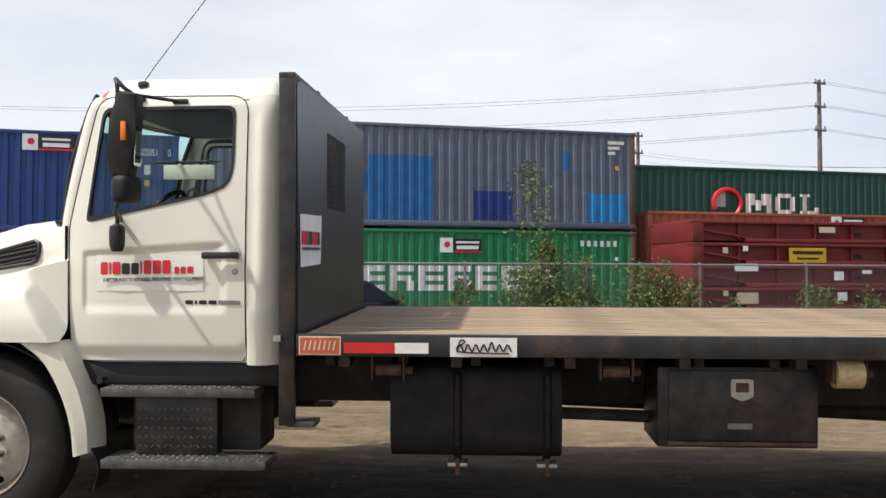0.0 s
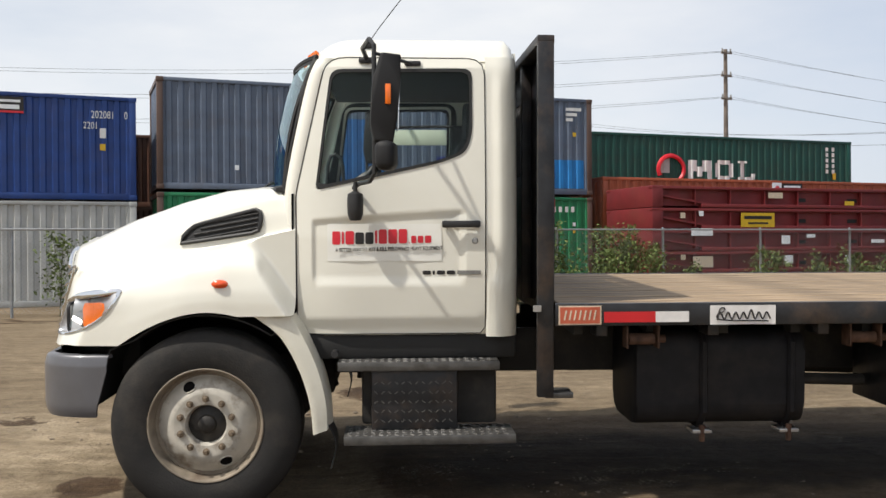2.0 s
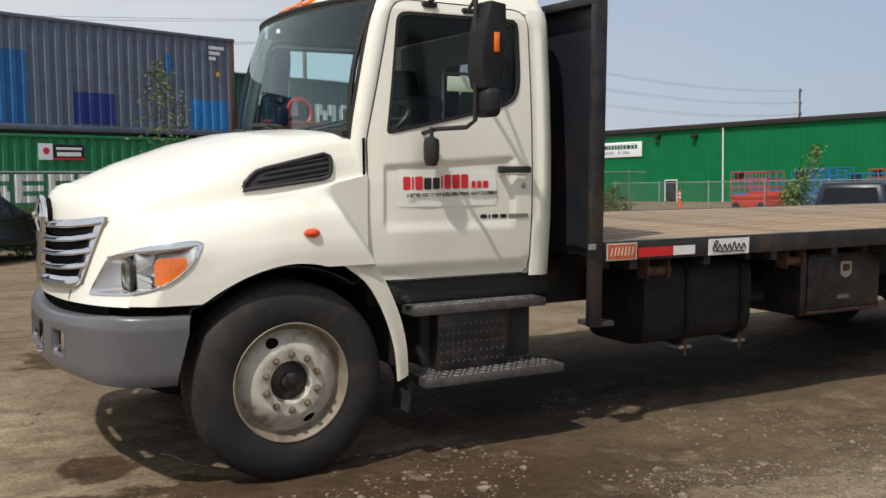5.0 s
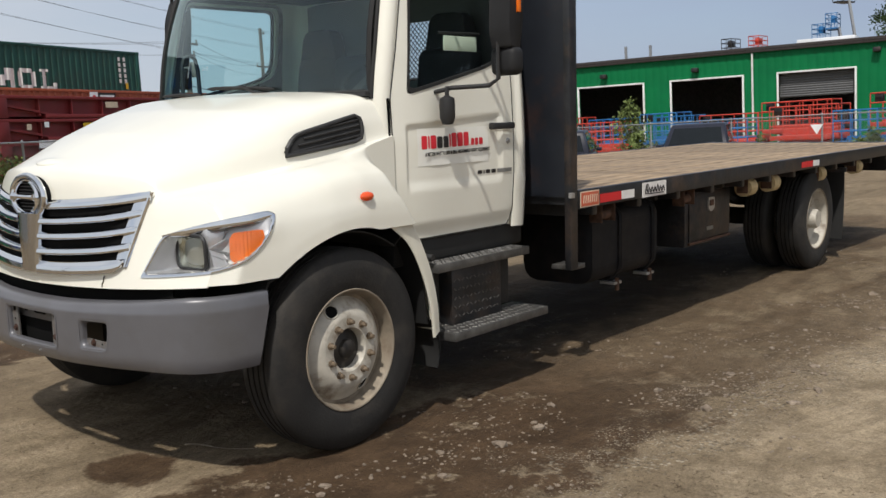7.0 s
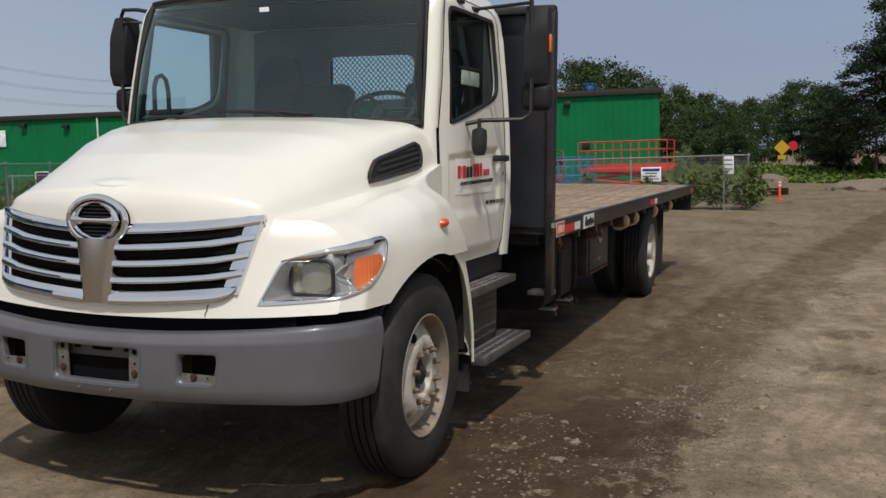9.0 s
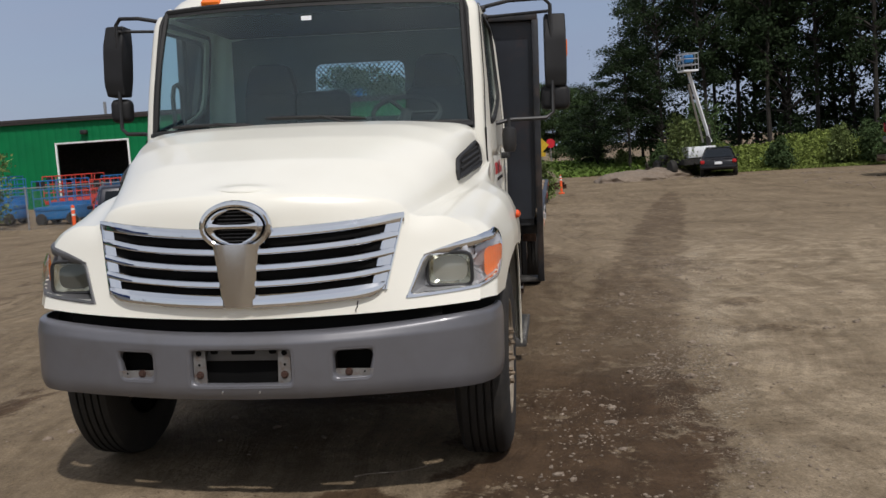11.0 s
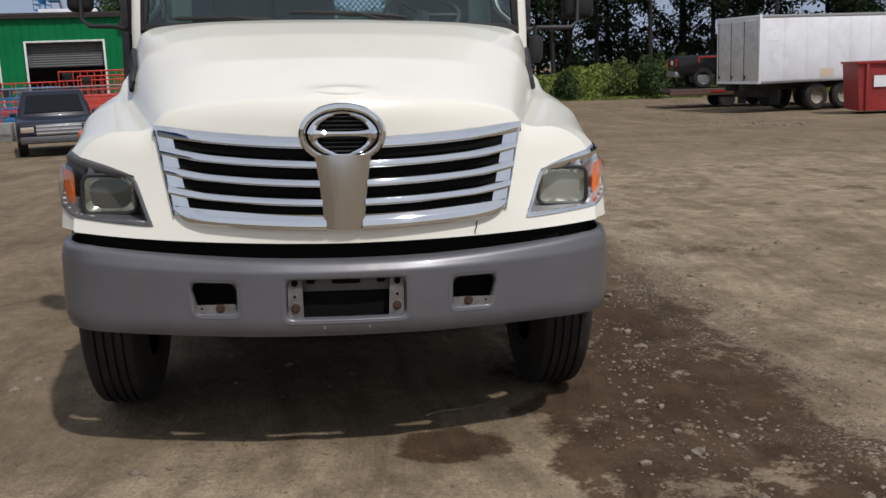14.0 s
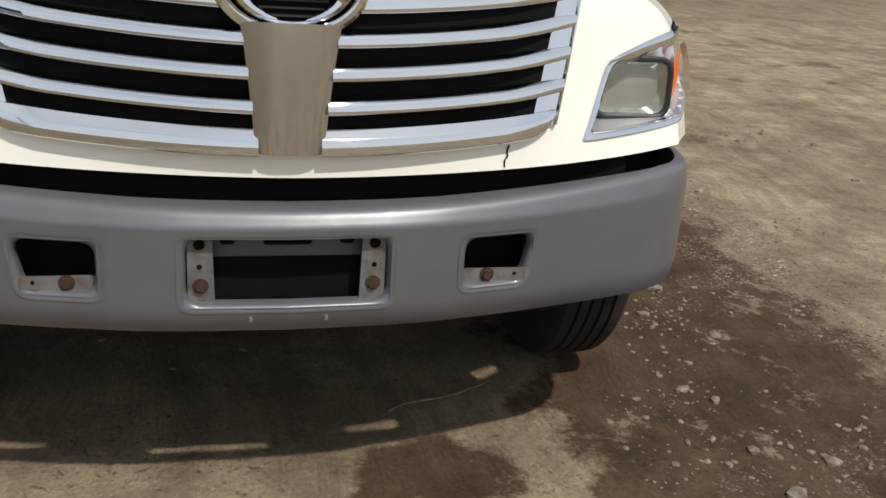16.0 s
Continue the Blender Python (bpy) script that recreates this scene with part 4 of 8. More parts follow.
for y in (-0.4, 0.1, 0.5):
    part("roof_bolt", lathe([(0.001, 0.012), (0.016, 0.01), (0.02, 0)], (1.15, y, 2.621), 10, axis="z"), PAINT_LOW, roof)

# windscreen
ws = []
for f in np.linspace(0, 1, 22):
    row = []
    for g in np.linspace(-1, 1, 40):
        y = g * (0.935 - 0.045 * f)
        xb, xt = 0.262 + 0.145 * abs(g) ** 2.4, 0.395 + 0.185 * abs(g) ** 2.4
        row.append((xb + (xt - xb) * f - 0.04 * math.sin(math.pi * f), y, 1.775 + (2.50 - 1.775) * f))
    ws.append(row)
screen = part("windscreen", grid(ws), GLASS, truck, "curved tinted windscreen")
screen.visible_shadow = False
part("screen_seal", tube([p for p in ws[0]] + [r[-1] for r in ws[1:]] + [p for p in ws[-1][::-1]] + [r[0] for r in ws[-2:0:-1]], 0.016, 6, closed=True), BLACK_SOFT, screen)
part("screen_band", grid([[(x - 0.004, y, z) for x, y, z in r] for r in ws[-2:]]), BLACK_SOFT, screen)
part("screen_ticket", box((ws[18][20][0] - 0.003, -0.02, ws[18][20][2]), (0.002, 0.06, 0.025)), PAPER, screen)
part("cowl_panel", grid([[(0.20 + 0.16 * abs(g) ** 2 + 0.14 * f, g * 0.95, 1.775 - 0.012 * f) for g in np.linspace(-1, 1, 20)] for f in (0, 1)]), BLACK, truck, solid=0.02)
for y0, y1, z0, z1 in ((0.80, 0.29, 1.806, 1.800), (0.22, -0.36, 1.834, 1.812)):
    blade = [(0.238 + 0.15 * abs(y) ** 2.4, y, z0 + (z1 - z0) * k / 11 + 0.006 * math.sin(math.pi * k / 11)) for k, y in enumerate(np.linspace(y0, y1, 12))]
    wiper = part("wiper", tube(blade, [0.005] + [0.011] * 10 + [0.005], 6), BLACK_SOFT, truck, "black wiper")
    xm, ym, zm = blade[6]
    part("wiper_arm", tube([(xm - 0.008, ym, zm + 0.008), (xm - 0.03, ym - 0.14, 1.798), (xm - 0.02, ym - 0.30, 1.782)], [0.006, 0.008, 0.010], 6), BLACK_SOFT, wiper)

# cab inside
part("dashboard", box((0.58, 0, 1.66), (0.42, 1.80, 0.26), 0.06), CLOTH, truck, "dark grey dashboard")
part("cab_floor", box((1.08, 0, 1.02), (1.2, 1.9, 0.08)), BLACK_SOFT, truck)
part("firewall", box((0.45, 0, 1.33), (0.04, 1.85, 0.75)), BLACK_SOFT, truck)
for yc, w, hd, zt in ((-0.63, 0.44, 0.29, 2.27), (0.53, 0.37, 0.30, 2.25), (0.165, 0.37, 0, 0)):
    seat = part("seat", box((1.15, yc, 1.42), (0.50, w, 0.20), 0.06, seg=3), CLOTH, truck, "dark cloth cab seat")
    part("seat_back", box((1.42, yc, 1.77), (0.16, w, 0.58), 0.06, pose(0, 0, 0, 0, 8, 0), seg=3), CLOTH, seat)
    if hd:
        part("headrest", prism(rounded([(yc - hd / 2 - 0.04, 1.98), (yc + hd / 2 + 0.04, 1.98), (yc + hd / 2 - 0.02, zt), (yc - hd / 2 + 0.02, zt)], 0.05), 1.42, 1.53, YZ, bevel=0.012), CLOTH, seat, "", 40)
steer = part("steering_wheel", tube([(0.86 + 0.09 * math.cos(a) * 0.95, -0.50 + 0.21 * math.sin(a), 1.86 + 0.175 * math.cos(a) * 0.6) for a in np.linspace(0, 2 * math.pi, 33)[:-1]], 0.015, 8, closed=True), BLACK, truck, "black steering wheel")
part("steering_column", tube([(0.86, -0.5, 1.86), (0.62, -0.5, 1.70)], 0.035, 10), BLACK, steer)
for a in (0.6, 2.6, 4.7):
    part("spoke", tube([(0.86, -0.5, 1.86), (0.86 + 0.085 * math.cos(a), -0.50 + 0.2 * math.sin(a), 1.86 + 0.10 * math.cos(a))], 0.012, 6), BLACK, steer)
visor = part("sun_visor", box((1.15, -0.955, 2.050), (0.30, 0.012, 0.085), 0.004), GREEN_CARD, truck, "pale card hanging behind the side window")
part("visor_rail", tube([(0.95, -0.957, 2.105), (1.33, -0.957, 2.112)], 0.008, 6), BLACK, visor)
part("grab_rail", tube([(0.52, 0.86, 1.82), (0.53, 0.87, 2.00), (0.55, 0.865, 2.06), (0.59, 0.86, 2.075), (0.625, 0.855, 2.05), (0.64, 0.85, 1.98), (0.645, 0.85, 1.82)], 0.014, 8), BLACK, truck)

# mirrors
for sy in (-1, 1):
    dx, my, up = (0.022, 0.0, -0.008) if sy < 0 else (-0.08, -0.075, 0.042)
    turn = pose(0, 0, 0, 0, 2, 4 if sy < 0 else -6)
    hull = rounded([(-0.070, -0.13), (-0.048, -0.222), (0.046, -0.222), (0.062, -0.10), (0.072, 0.08), (0.070, 0.215), (-0.030, 0.222), (-0.066, 0.08)], [0.03, 0.015, 0.012, 0.02, 0.03, 0.012, 0.015, 0.03], 3)
    mc = Vector((0.938 + dx, sy * (1.425 + my), 2.215 + up))
    mir_bm = prism(hull, -0.064, 0.064, XZ, bevel=0.010)
    mir_bm.transform(Matrix.Translation(mc) @ turn)
    mir = part("mirror", mir_bm, MIRROR_BLACK, truck, "black door mirror on tube arms", 50)
    part("mirror_glass", box(mc + turn @ Vector((0.0685, 0, 0)), (0.003, 0.10, 0.32), 0.0, turn), MIRROR, mir)
    part("wide_mirror", box((0.945 + dx, sy * (1.42 + my), 1.925 + up * 0.5), (0.10, 0.18 if sy < 0 else 0.135, 0.150), 0.036, pose(0, 0, 0, 0, 0, sy * 8), seg=3), MIRROR_BLACK, mir)
    part("mirror_lamp", box((0.955 + dx, sy * (1.492 + my), 2.23 + up), (0.028, 0.018, 0.10), 0.004), ORANGE_LENS, mir, "orange reflector")
    part("arm", tube([(0.84 + dx, sy * 0.985, 2.475), (0.82 + dx, sy * 1.15, 2.505), (0.86 + dx, sy * (1.36 + my), 2.515), (0.885 + dx, sy * (1.40 + my), 2.48), (0.885 + dx, sy * (1.405 + my), 2.15), (0.885 + dx, sy * (1.405 + my), 1.83), (0.86 + dx, sy * (1.36 + my), 1.795), (0.80 + dx, sy * 1.15, 1.79), (0.79, sy * 1.055, 1.77)], 0.0125, 8), BLACK, mir)
    part("arm_brace", tube([(0.885 + dx, sy * (1.39 + my), 2.44), (1.08 + dx, sy * 1.0, 2.45)], 0.010, 8), BLACK, mir)
    for px, pz in ((0.84, 2.465), (1.09, 2.45)):
        part("arm_mount", box((px + dx, sy * 0.985, pz), (0.09, 0.05, 0.03), 0.01), BLACK, mir)
    if sy < 0:
        kerb = part("kerb_mirror", lathe([(0.002, 1.592), (0.03, 1.595), (0.042, 1.63), (0.044, 1.70), (0.04, 1.735), (0.012, 1.75), (0.010, 1.80)], (0.80, -1.135, 0), 20, axis="z"), BLACK, mir, "small black kerb mirror")
aerial = part("aerial", tube([(0.87, -0.92, 2.575), (0.93, -0.92, 2.66), (1.62, -0.92, 3.55)], 0.0027, 5), BLACK, truck)
part("aerial_foot", box((0.87, -0.92, 2.560), (0.06, 0.05, 0.04), 0.012), BLACK, aerial)

# wheels
def wheel(cx, yo, sy, dish, name="front_wheel", label="black truck tyre on a dirty cream steel wheel"):
    """yo: where the outer sidewall stands; dish: whether the disc bulges outwards."""
    R, W = 0.508, 0.275
    prof = [(0.292, 0.035), (0.305, 0.012), (0.335, 0.002), (0.40, -0.004), (0.445, 0.004), (0.478, 0.018), (0.497, 0.030), (0.505, 0.042)]
    for k in range(4):
        a = 0.042 + (W - 0.084) * (k + 1) / 5
        prof += [(R, a - 0.006), (R - 0.014, a - 0.004), (R - 0.014, a + 0.004), (R, a + 0.006)]
    prof += [(0.505, W - 0.042), (0.478, W - 0.018), (0.40, W), (0.335, W - 0.004), (0.292, W - 0.035)]
    tyre_bm = lathe([(r, yo + a if sy < 0 else yo - a) for r, a in prof], (cx, 0, 0.503), 64)
    wh = part(name, tyre_bm, TYRE, truck, label, 40)
    d = (lambda a: yo + a) if sy < 0 else (lambda a: yo - a)
    if dish:
        rp = [(0.312, d(0.02)), (0.306, d(0.010)), (0.296, d(0.016)), (0.286, d(0.045)), (0.280, d(0.085)), (0.262, d(0.085)), (0.235, d(0.060)), (0.20, d(0.035)), (0.175, d(0.022)), (0.165, d(0.022)), (0.112, d(0.026)), (0.106, d(0.035)), (0.100, d(0.075))]
    else:
        rp = [(0.312, d(0.02)), (0.306, d(0.010)), (0.296, d(0.016)), (0.286, d(0.045)), (0.280, d(0.09)), (0.27, d(0.12)), (0.235, d(0.135)), (0.175, d(0.16)), (0.11, d(0.165)), (0.108, d(0.14))]
    part("rim", lathe(rp[5:] if dish else rp, (cx, 0, 0.503), 56), RIM, wh, "dirty cream steel rim")
    if dish:
        part("rim_barrel", lathe(rp[:6], (cx, 0, 0.503), 56), RIM_DARK, wh, "grimy rim barrel")
    part("lock_ring", lathe([(0.308, d(0.009)), (0.304, d(0.005)), (0.298, d(0.007)), (0.294, d(0.014))], (cx, 0, 0.503), 56), RIM_DARK, wh, "grimy lock ring")
    nut_y = d(0.012) if dish else d(0.15)
    for k in range(10):
        a = 2 * math.pi * (k + 0.5) / 10
        p = Vector((cx + 0.142 * math.cos(a), 0, 0.503 + 0.142 * math.sin(a)))
        part("lug_nut", lathe([(0.001, nut_y + 0.022 * sy), (0.010, nut_y + 0.022 * sy), (0.012, nut_y), (0.019, nut_y - 0.002 * sy), (0.019, nut_y - 0.016 * sy)], p, 8), NUT, wh)
    hub = [(0.001, d(0.026)), (0.034, d(0.028)), (0.046, d(0.036)), (0.052, d(0.055)), (0.070, d(0.060)), (0.102, d(0.072))] if dish else [(0.001, d(0.0)), (0.085, d(0.0)), (0.095, d(0.02)), (0.105, d(0.16))]
    part("hub", lathe(hub, (cx, 0, 0.503), 28), HUB if dish else RIM, wh)
    if dish:
        radii, depth = zip(*[(0.165, 0.022), (0.175, 0.022), (0.20, 0.035), (0.235, 0.060), (0.262, 0.085)])
        for a in (2.0, -1.1):
            def disc_at(u, v, lift=0.0, a=a):
                r = 0.224 + v
                return (cx + r * math.cos(a + u / r), d(float(np.interp(r, radii, depth)) - lift), 0.503 + r * math.sin(a + u / r))
            oval = [(0.037 * math.cos(k * 0.3142), 0.027 * math.sin(k * 0.3142)) for k in range(20)]
            # black patch on the disc stands for the hole's unlit inside
            hl = part("hand_hole", pane(oval, lambda u, v: disc_at(u, v, 0.003), rows=3, n=24, centre=(0, 0)), VOID, wh, "dark hand hole")
            part("hole_lip", tube([disc_at(u, v, 0.003) for u, v in oval], 0.004, 5, closed=True), RIM, hl)
    return wh


wheel(0.0, -1.150, -1, True)
wheel(0.0, 1.150, 1, True)
for sy in (-1, 1):
    wheel(6.53, sy * 1.235, sy, False, "rear_wheel", "outer rear tyre on a deep-dished cream wheel")
    wheel(6.53, sy * 0.905, sy, False, "rear_wheel", "inner rear tyre of the dual pair")
part("front_axle", tube([(0, -0.95, 0.47), (0, -0.6, 0.44), (0, 0.6, 0.44), (0, 0.95, 0.47)], 0.055, 10), CHASSIS, truck)
part("rear_axle", tube([(6.53, -0.95, 0.5), (6.53, 0.95, 0.5)], 0.09, 12), CHASSIS, truck)
part("differential", lathe([(0.001, -0.24), (0.12, -0.2), (0.21, -0.08), (0.21, 0.08), (0.12, 0.2), (0.001, 0.24)], (6.5, 0, 0.5), 24), CHASSIS, truck)
part("drive_shaft", tube([(1.2, 0, 0.72), (3.8, 0, 0.62), (6.3, 0, 0.52)], 0.055, 10), CHASSIS, truck)
for sy in (-1, 1):
    part("chassis_rail", box((4.3, sy * 0.43, 0.80), (10.4, 0.08, 0.26), 0.008), CHASSIS, truck)
    part("leaf_spring", grid([[(6.53 + u, sy * (0.50 + 0.04 * j), 0.66 - 0.16 * (1 - (u / 0.7) ** 2) + 0.12) for u in np.linspace(-0.7, 0.7, 12)] for j in (-1, 1)]), CHASSIS, truck, solid=0.06)
    part("front_spring", grid([[(u, sy * (0.43 + 0.04 * j), 0.50 + 0.14 * (u / 0.65) ** 2) for u in np.linspace(-0.65, 0.65, 12)] for j in (-1, 1)]), CHASSIS, truck, solid=0.05)
part("gearbox", box((1.15, 0, 0.70), (0.7, 0.42, 0.42), 0.06), CHASSIS, truck)
part("air_tank", tube([(2.3, 0.75, 0.62), (3.2, 0.75, 0.62)], 0.15, 20), CHASSIS, truck)
part("cross_pipe", tube([(3.2, -0.75, 0.66), (3.85, -0.75, 0.64)], 0.035, 8), CHASSIS, truck)

# steps
for sy in (-1, 1):
    for z, x0, x1, yo, yi in ((0.830, 0.70, 1.575, 1.125, 0.90), (0.447, 0.735, 1.655, 1.205, 0.93)):
        step = part("step", box(((x0 + x1) / 2, sy * (yo + yi) / 2, z - 0.024), (x1 - x0, yo - yi, 0.048), 0.003), TREAD_PLATE, truck, "diamond-plate cab step, worn")
        t = bmesh.new()
        for i in range(int((x1 - x0) / 0.042)):
            for j in range(5):
                box((x0 + 0.03 + 0.042 * i, sy * (yi + 0.03 + (yo - yi - 0.05) * j / 4), z + 0.001), (0.028, 0.008, 0.006), 0.0, pose(0, 0, 0, 0, 0, 45 if (i + j) % 2 else -45), t)
        part("tread", t, STUD, step, smooth=0)["kind"] = "stuff"
    riser = part("step_box", box((1.115, sy * 1.02, 0.620), (0.47, 0.10, 0.34), 0.01), BLACK_STEEL, truck, "dark diamond-plate box between the steps")
    t = bmesh.new()
    for i in range(12):
        for j in range(5):
            box((0.905 + 0.037 * i, sy * 1.071, 0.50 + 0.052 * j), (0.022, 0.004, 0.006), 0.0, pose(0, 0, 0, 0, 40 if (i + j) % 2 else -40, 0), t)
    part("riser_studs", t, TREAD_PLATE, riser, smooth=0)["kind"] = "stuff"
    part("battery_box", box((1.2, sy * 0.80, 0.66), (0.75, 0.34, 0.40), 0.02), CHASSIS, truck)

# deck
DX0, DX1 = 1.845, 9.70
deck = part("deck", box(((DX0 + DX1) / 2, 0, 1.085), (DX1 - DX0 - 0.02, 2.50, 0.05)), BLACK_STEEL, truck, "flat deck of worn hardwood planks in a black steel edge")
n_pl = 18
pw = 2.54 / n_pl
plank_bm = box((0, 0, 0), (DX1 - DX0 - 0.07, pw - 0.006, 0.036), 0.004, seg=1)
pm = part("plank", plank_bm, PLANK, deck)
pm.matrix_basis = Matrix.Translation(((DX0 + DX1) / 2, -1.27 + pw / 2, 1.135))
for k in range(1, n_pl):
    share("plank", pm.data, deck, Matrix.Translation(((DX0 + DX1) / 2, -1.27 + pw * (k + 0.5), 1.135 + 0.002 * math.sin(k * 2.4))))
for sy in (-1, 1):
    edge = part("edge_rail", box(((DX0 + DX1) / 2, sy * 1.293, 1.098), (DX1 - DX0, 0.045, 0.118), 0.005), BLACK_STEEL, deck, "scuffed black steel edge rail")
    for k in range(13):
        part("stake_pocket", box((2.1 + 0.6 * k, sy * 1.20, 1.03), (0.06, 0.16, 0.10), 0.006), BLACK_STEEL, deck)
for k in range(20):
    part("cross_member", box((2.0 + 0.4 * k, 0, 1.02), (0.05, 2.3, 0.09)), CHASSIS, deck)
for sy in (-1, 1):
    part("sill_beam", box((5.75, sy * 0.43, 0.955), (7.7, 0.09, 0.08)), CHASSIS, deck)
tail = part("tail_plate", prism([(9.70, 1.155), (9.70, 1.04), (9.62, 0.80), (9.50, 0.80), (9.50, 1.04), (9.45, 1.155)], -1.30, 1.30, XZ), BLACK_STEEL, deck)
YE = -1.3165


def plate(name, x0, x1, z0, z1, material, parent, lift=0.002, label=""):
    return part(name, box(((x0 + x1) / 2, YE - lift / 2, (z0 + z1) / 2), (x1 - x0, lift, z1 - z0)), material, parent, label, 0)


lp = plate("maker_plate", 1.862, 2.088, 1.046, 1.146, TAN_INK, deck, 0.003, "orange-red maker's plate with plain block marks")
plate("plate_field", 1.870, 2.080, 1.053, 1.139, ORANGE_PLATE, lp, 0.005)
for k in range(7):
    x0 = 1.888 + 0.026 * k
    part("plate_mark", prism([(x0, 1.072), (x0 + 0.008, 1.072), (x0 + 0.018, 1.122), (x0 + 0.010, 1.122)], YE - 0.007, YE - 0.002, XZ), TAN_INK, lp, smooth=0)
plate("reflector_red", 2.103, 2.376, 1.057, 1.113, RED_TAPE, deck, 0.003, "red reflective tape")
plate("reflector_white", 2.376, 2.554, 1.057, 1.113, WHITE_TAPE, deck, 0.003, "white reflective tape")
cp = plate("dealer_plate", 2.668, 3.020, 1.042, 1.143, WHITE_TAPE, deck, 0.004, "weathered white dealer's plate with black script strokes")
stroke = [(2.70 + 0.29 * f, YE - 0.006, 1.085 + (0.022 if k % 2 else -0.014) + (0.012 if k in (0, 9) else 0)) for k, f in enumerate(np.linspace(0, 1, 15))]
part("script_stroke", tube([tuple(p) for p in spline(stroke, 90)], 0.0045, 5), INK_BLACK, cp)
part("script_swash", tube([tuple(p) for p in spline([(2.705, YE - 0.006, 1.065), (2.72, YE - 0.006, 1.125), (2.745, YE - 0.006, 1.122), (2.715, YE - 0.006, 1.07), (2.98, YE - 0.006, 1.060)], 40)], 0.004, 5), INK_BLACK, cp)
plate("reflector_red", 5.78, 6.08, 1.06, 1.115, RED_TAPE, deck, 0.003)
plate("reflector_white", 6.08, 6.26, 1.06, 1.115, WHITE_TAPE, deck, 0.003)
plate("reflector_red", 9.30, 9.55, 1.06, 1.115, RED_TAPE, deck, 0.003)
plate("reflector_tag", 1.728, 1.768, 1.118, 1.150, CHROME_DULL, deck, 0.02)

# bulkhead
bulk = part("bulkhead", ring_panel([(-1.27, 1.11), (1.27, 1.11), (1.27, 2.53), (-1.27, 2.53)], rounded([(-0.39, 1.87), (0.33, 1.87), (0.33, 2.345), (-0.39, 2.345)], 0.015), (-0.03, 2.10), lambda u, v: (1.845 + 0.004 * math.sin(2.2 * u + 1.0) * math.sin(3 * v), u, v), n=120, rows=10), SHEET_STEEL, truck, "black steel bulkhead behind the cab with a meshed window", 30, 0.012)
for sy in (-1, 1):
    part("post", box((1.795, sy * 1.292, 1.5925), (0.085, 0.045, 1.855), 0.005), BLACK_STEEL, bulk, "black steel upright")
    part("post_foot", box((1.87, sy * 1.22, 0.672), (0.15, 0.16, 0.03), 0.004), TREAD_PLATE, bulk)
    part("inner_post", box((1.80, sy * 0.55, 1.85), (0.06, 0.06, 1.45), 0.005), BLACK_STEEL, bulk)
part("top_rail", box((1.795, 0, 2.53), (0.09, 2.62, 0.05), 0.006), BLACK_STEEL, bulk)
t = bmesh.new()
for k in range(-12, 30):
    for sg in (-1, 1):
        a = -0.39 + 0.036 * k
        pts = []
        for f in np.linspace(0, 1, 2):
            z = 1.87 + 0.475 * f
            pts.append((a + sg * 0.475 * 0.95 * (f if sg > 0 else f) + (0.45 if sg < 0 else 0), z))
        (u0, z0), (u1, z1) = pts
        # keep within the opening
        for lo, hi in ((-0.385, 0.325),):
            if u0 == u1:
                continue
            f0, f1 = sorted(((lo - u0) / (u1 - u0), (hi - u0) / (u1 - u0)))
            f0, f1 = max(0, f0), min(1, f1)
            if f1 - f0 > 0.02:
                tube([(1.845, u0 + (u1 - u0) * f0, z0 + (z1 - z0) * f0), (1.845, u0 + (u1 - u0) * f1, z0 + (z1 - z0) * f1)], 0.0032, 4, t)
part("window_mesh", t, BLACK_STEEL, bulk, "expanded metal mesh", smooth=0)
poster = part("paper_sign", grid([[(1.852 + 0.012 * max(0, (v - 0.75)) ** 1.5 * 4 * (1 - f) + 0.02 * max(0, 0.1 - v) * f, -1.235 + 0.60 * v, 1.80 - 0.29 * f + 0.01 * v) for v in np.linspace(0, 1, 14)] for f in np.linspace(0, 1, 10)]), PAPER, bulk, "white paper sign taped to the bulkhead, curling")
for k in range(9):
    part("sign_block", box((1.860, -1.19 + 0.058 * k, 1.672), (0.002, 0.042, 0.075)), INK_RED if k < 3 or 5 <= k < 8 else INK_BLACK, poster, smooth=0)
part("sign_line", box((1.860, -0.95, 1.612), (0.002, 0.50, 0.014)), INK_BLACK, poster, smooth=0)

# under the deck
tank = part("fuel_tank", prism(rounded([(-1.12, 0.46), (-0.55, 0.46), (-0.55, 0.99), (-1.12, 0.99)], 0.12, 6), 2.33, 3.27, lambda u, v, a: (a, u, v), bevel=0.012), TANK_SHADED, truck, "black steel fuel tank with two straps")
for x in (2.70, 3.19):
    part("tank_strap", tube([(x, -0.56, 0.99), (x, -1.05, 0.995), (x, -1.128, 0.92), (x, -1.128, 0.54), (x, -1.05, 0.452), (x, -0.56, 0.45)], 0.022, 6), TANK_SHADED, tank)
    part("strap_foot", box((x, -1.05, 0.425), (0.11, 0.12, 0.02), 0.003), CHROME_DULL, tank)
    part("strap_bolt", tube([(x, -1.10, 0.37), (x, -1.10, 0.46)], 0.016, 8), RUST, tank)
tbox = part("tool_box", box((4.215, -0.86, 0.755), (0.86, 0.48, 0.44), 0.012), BLACK_STEEL, truck, "black steel underbody tool box")
part("box_door", box((4.235, -1.105, 0.765), (0.78, 0.012, 0.38), 0.004), BLACK_STEEL, tbox)
part("box_lip", box((4.235, -1.105, 0.56), (0.80, 0.03, 0.02), 0.004), RUST, tbox)
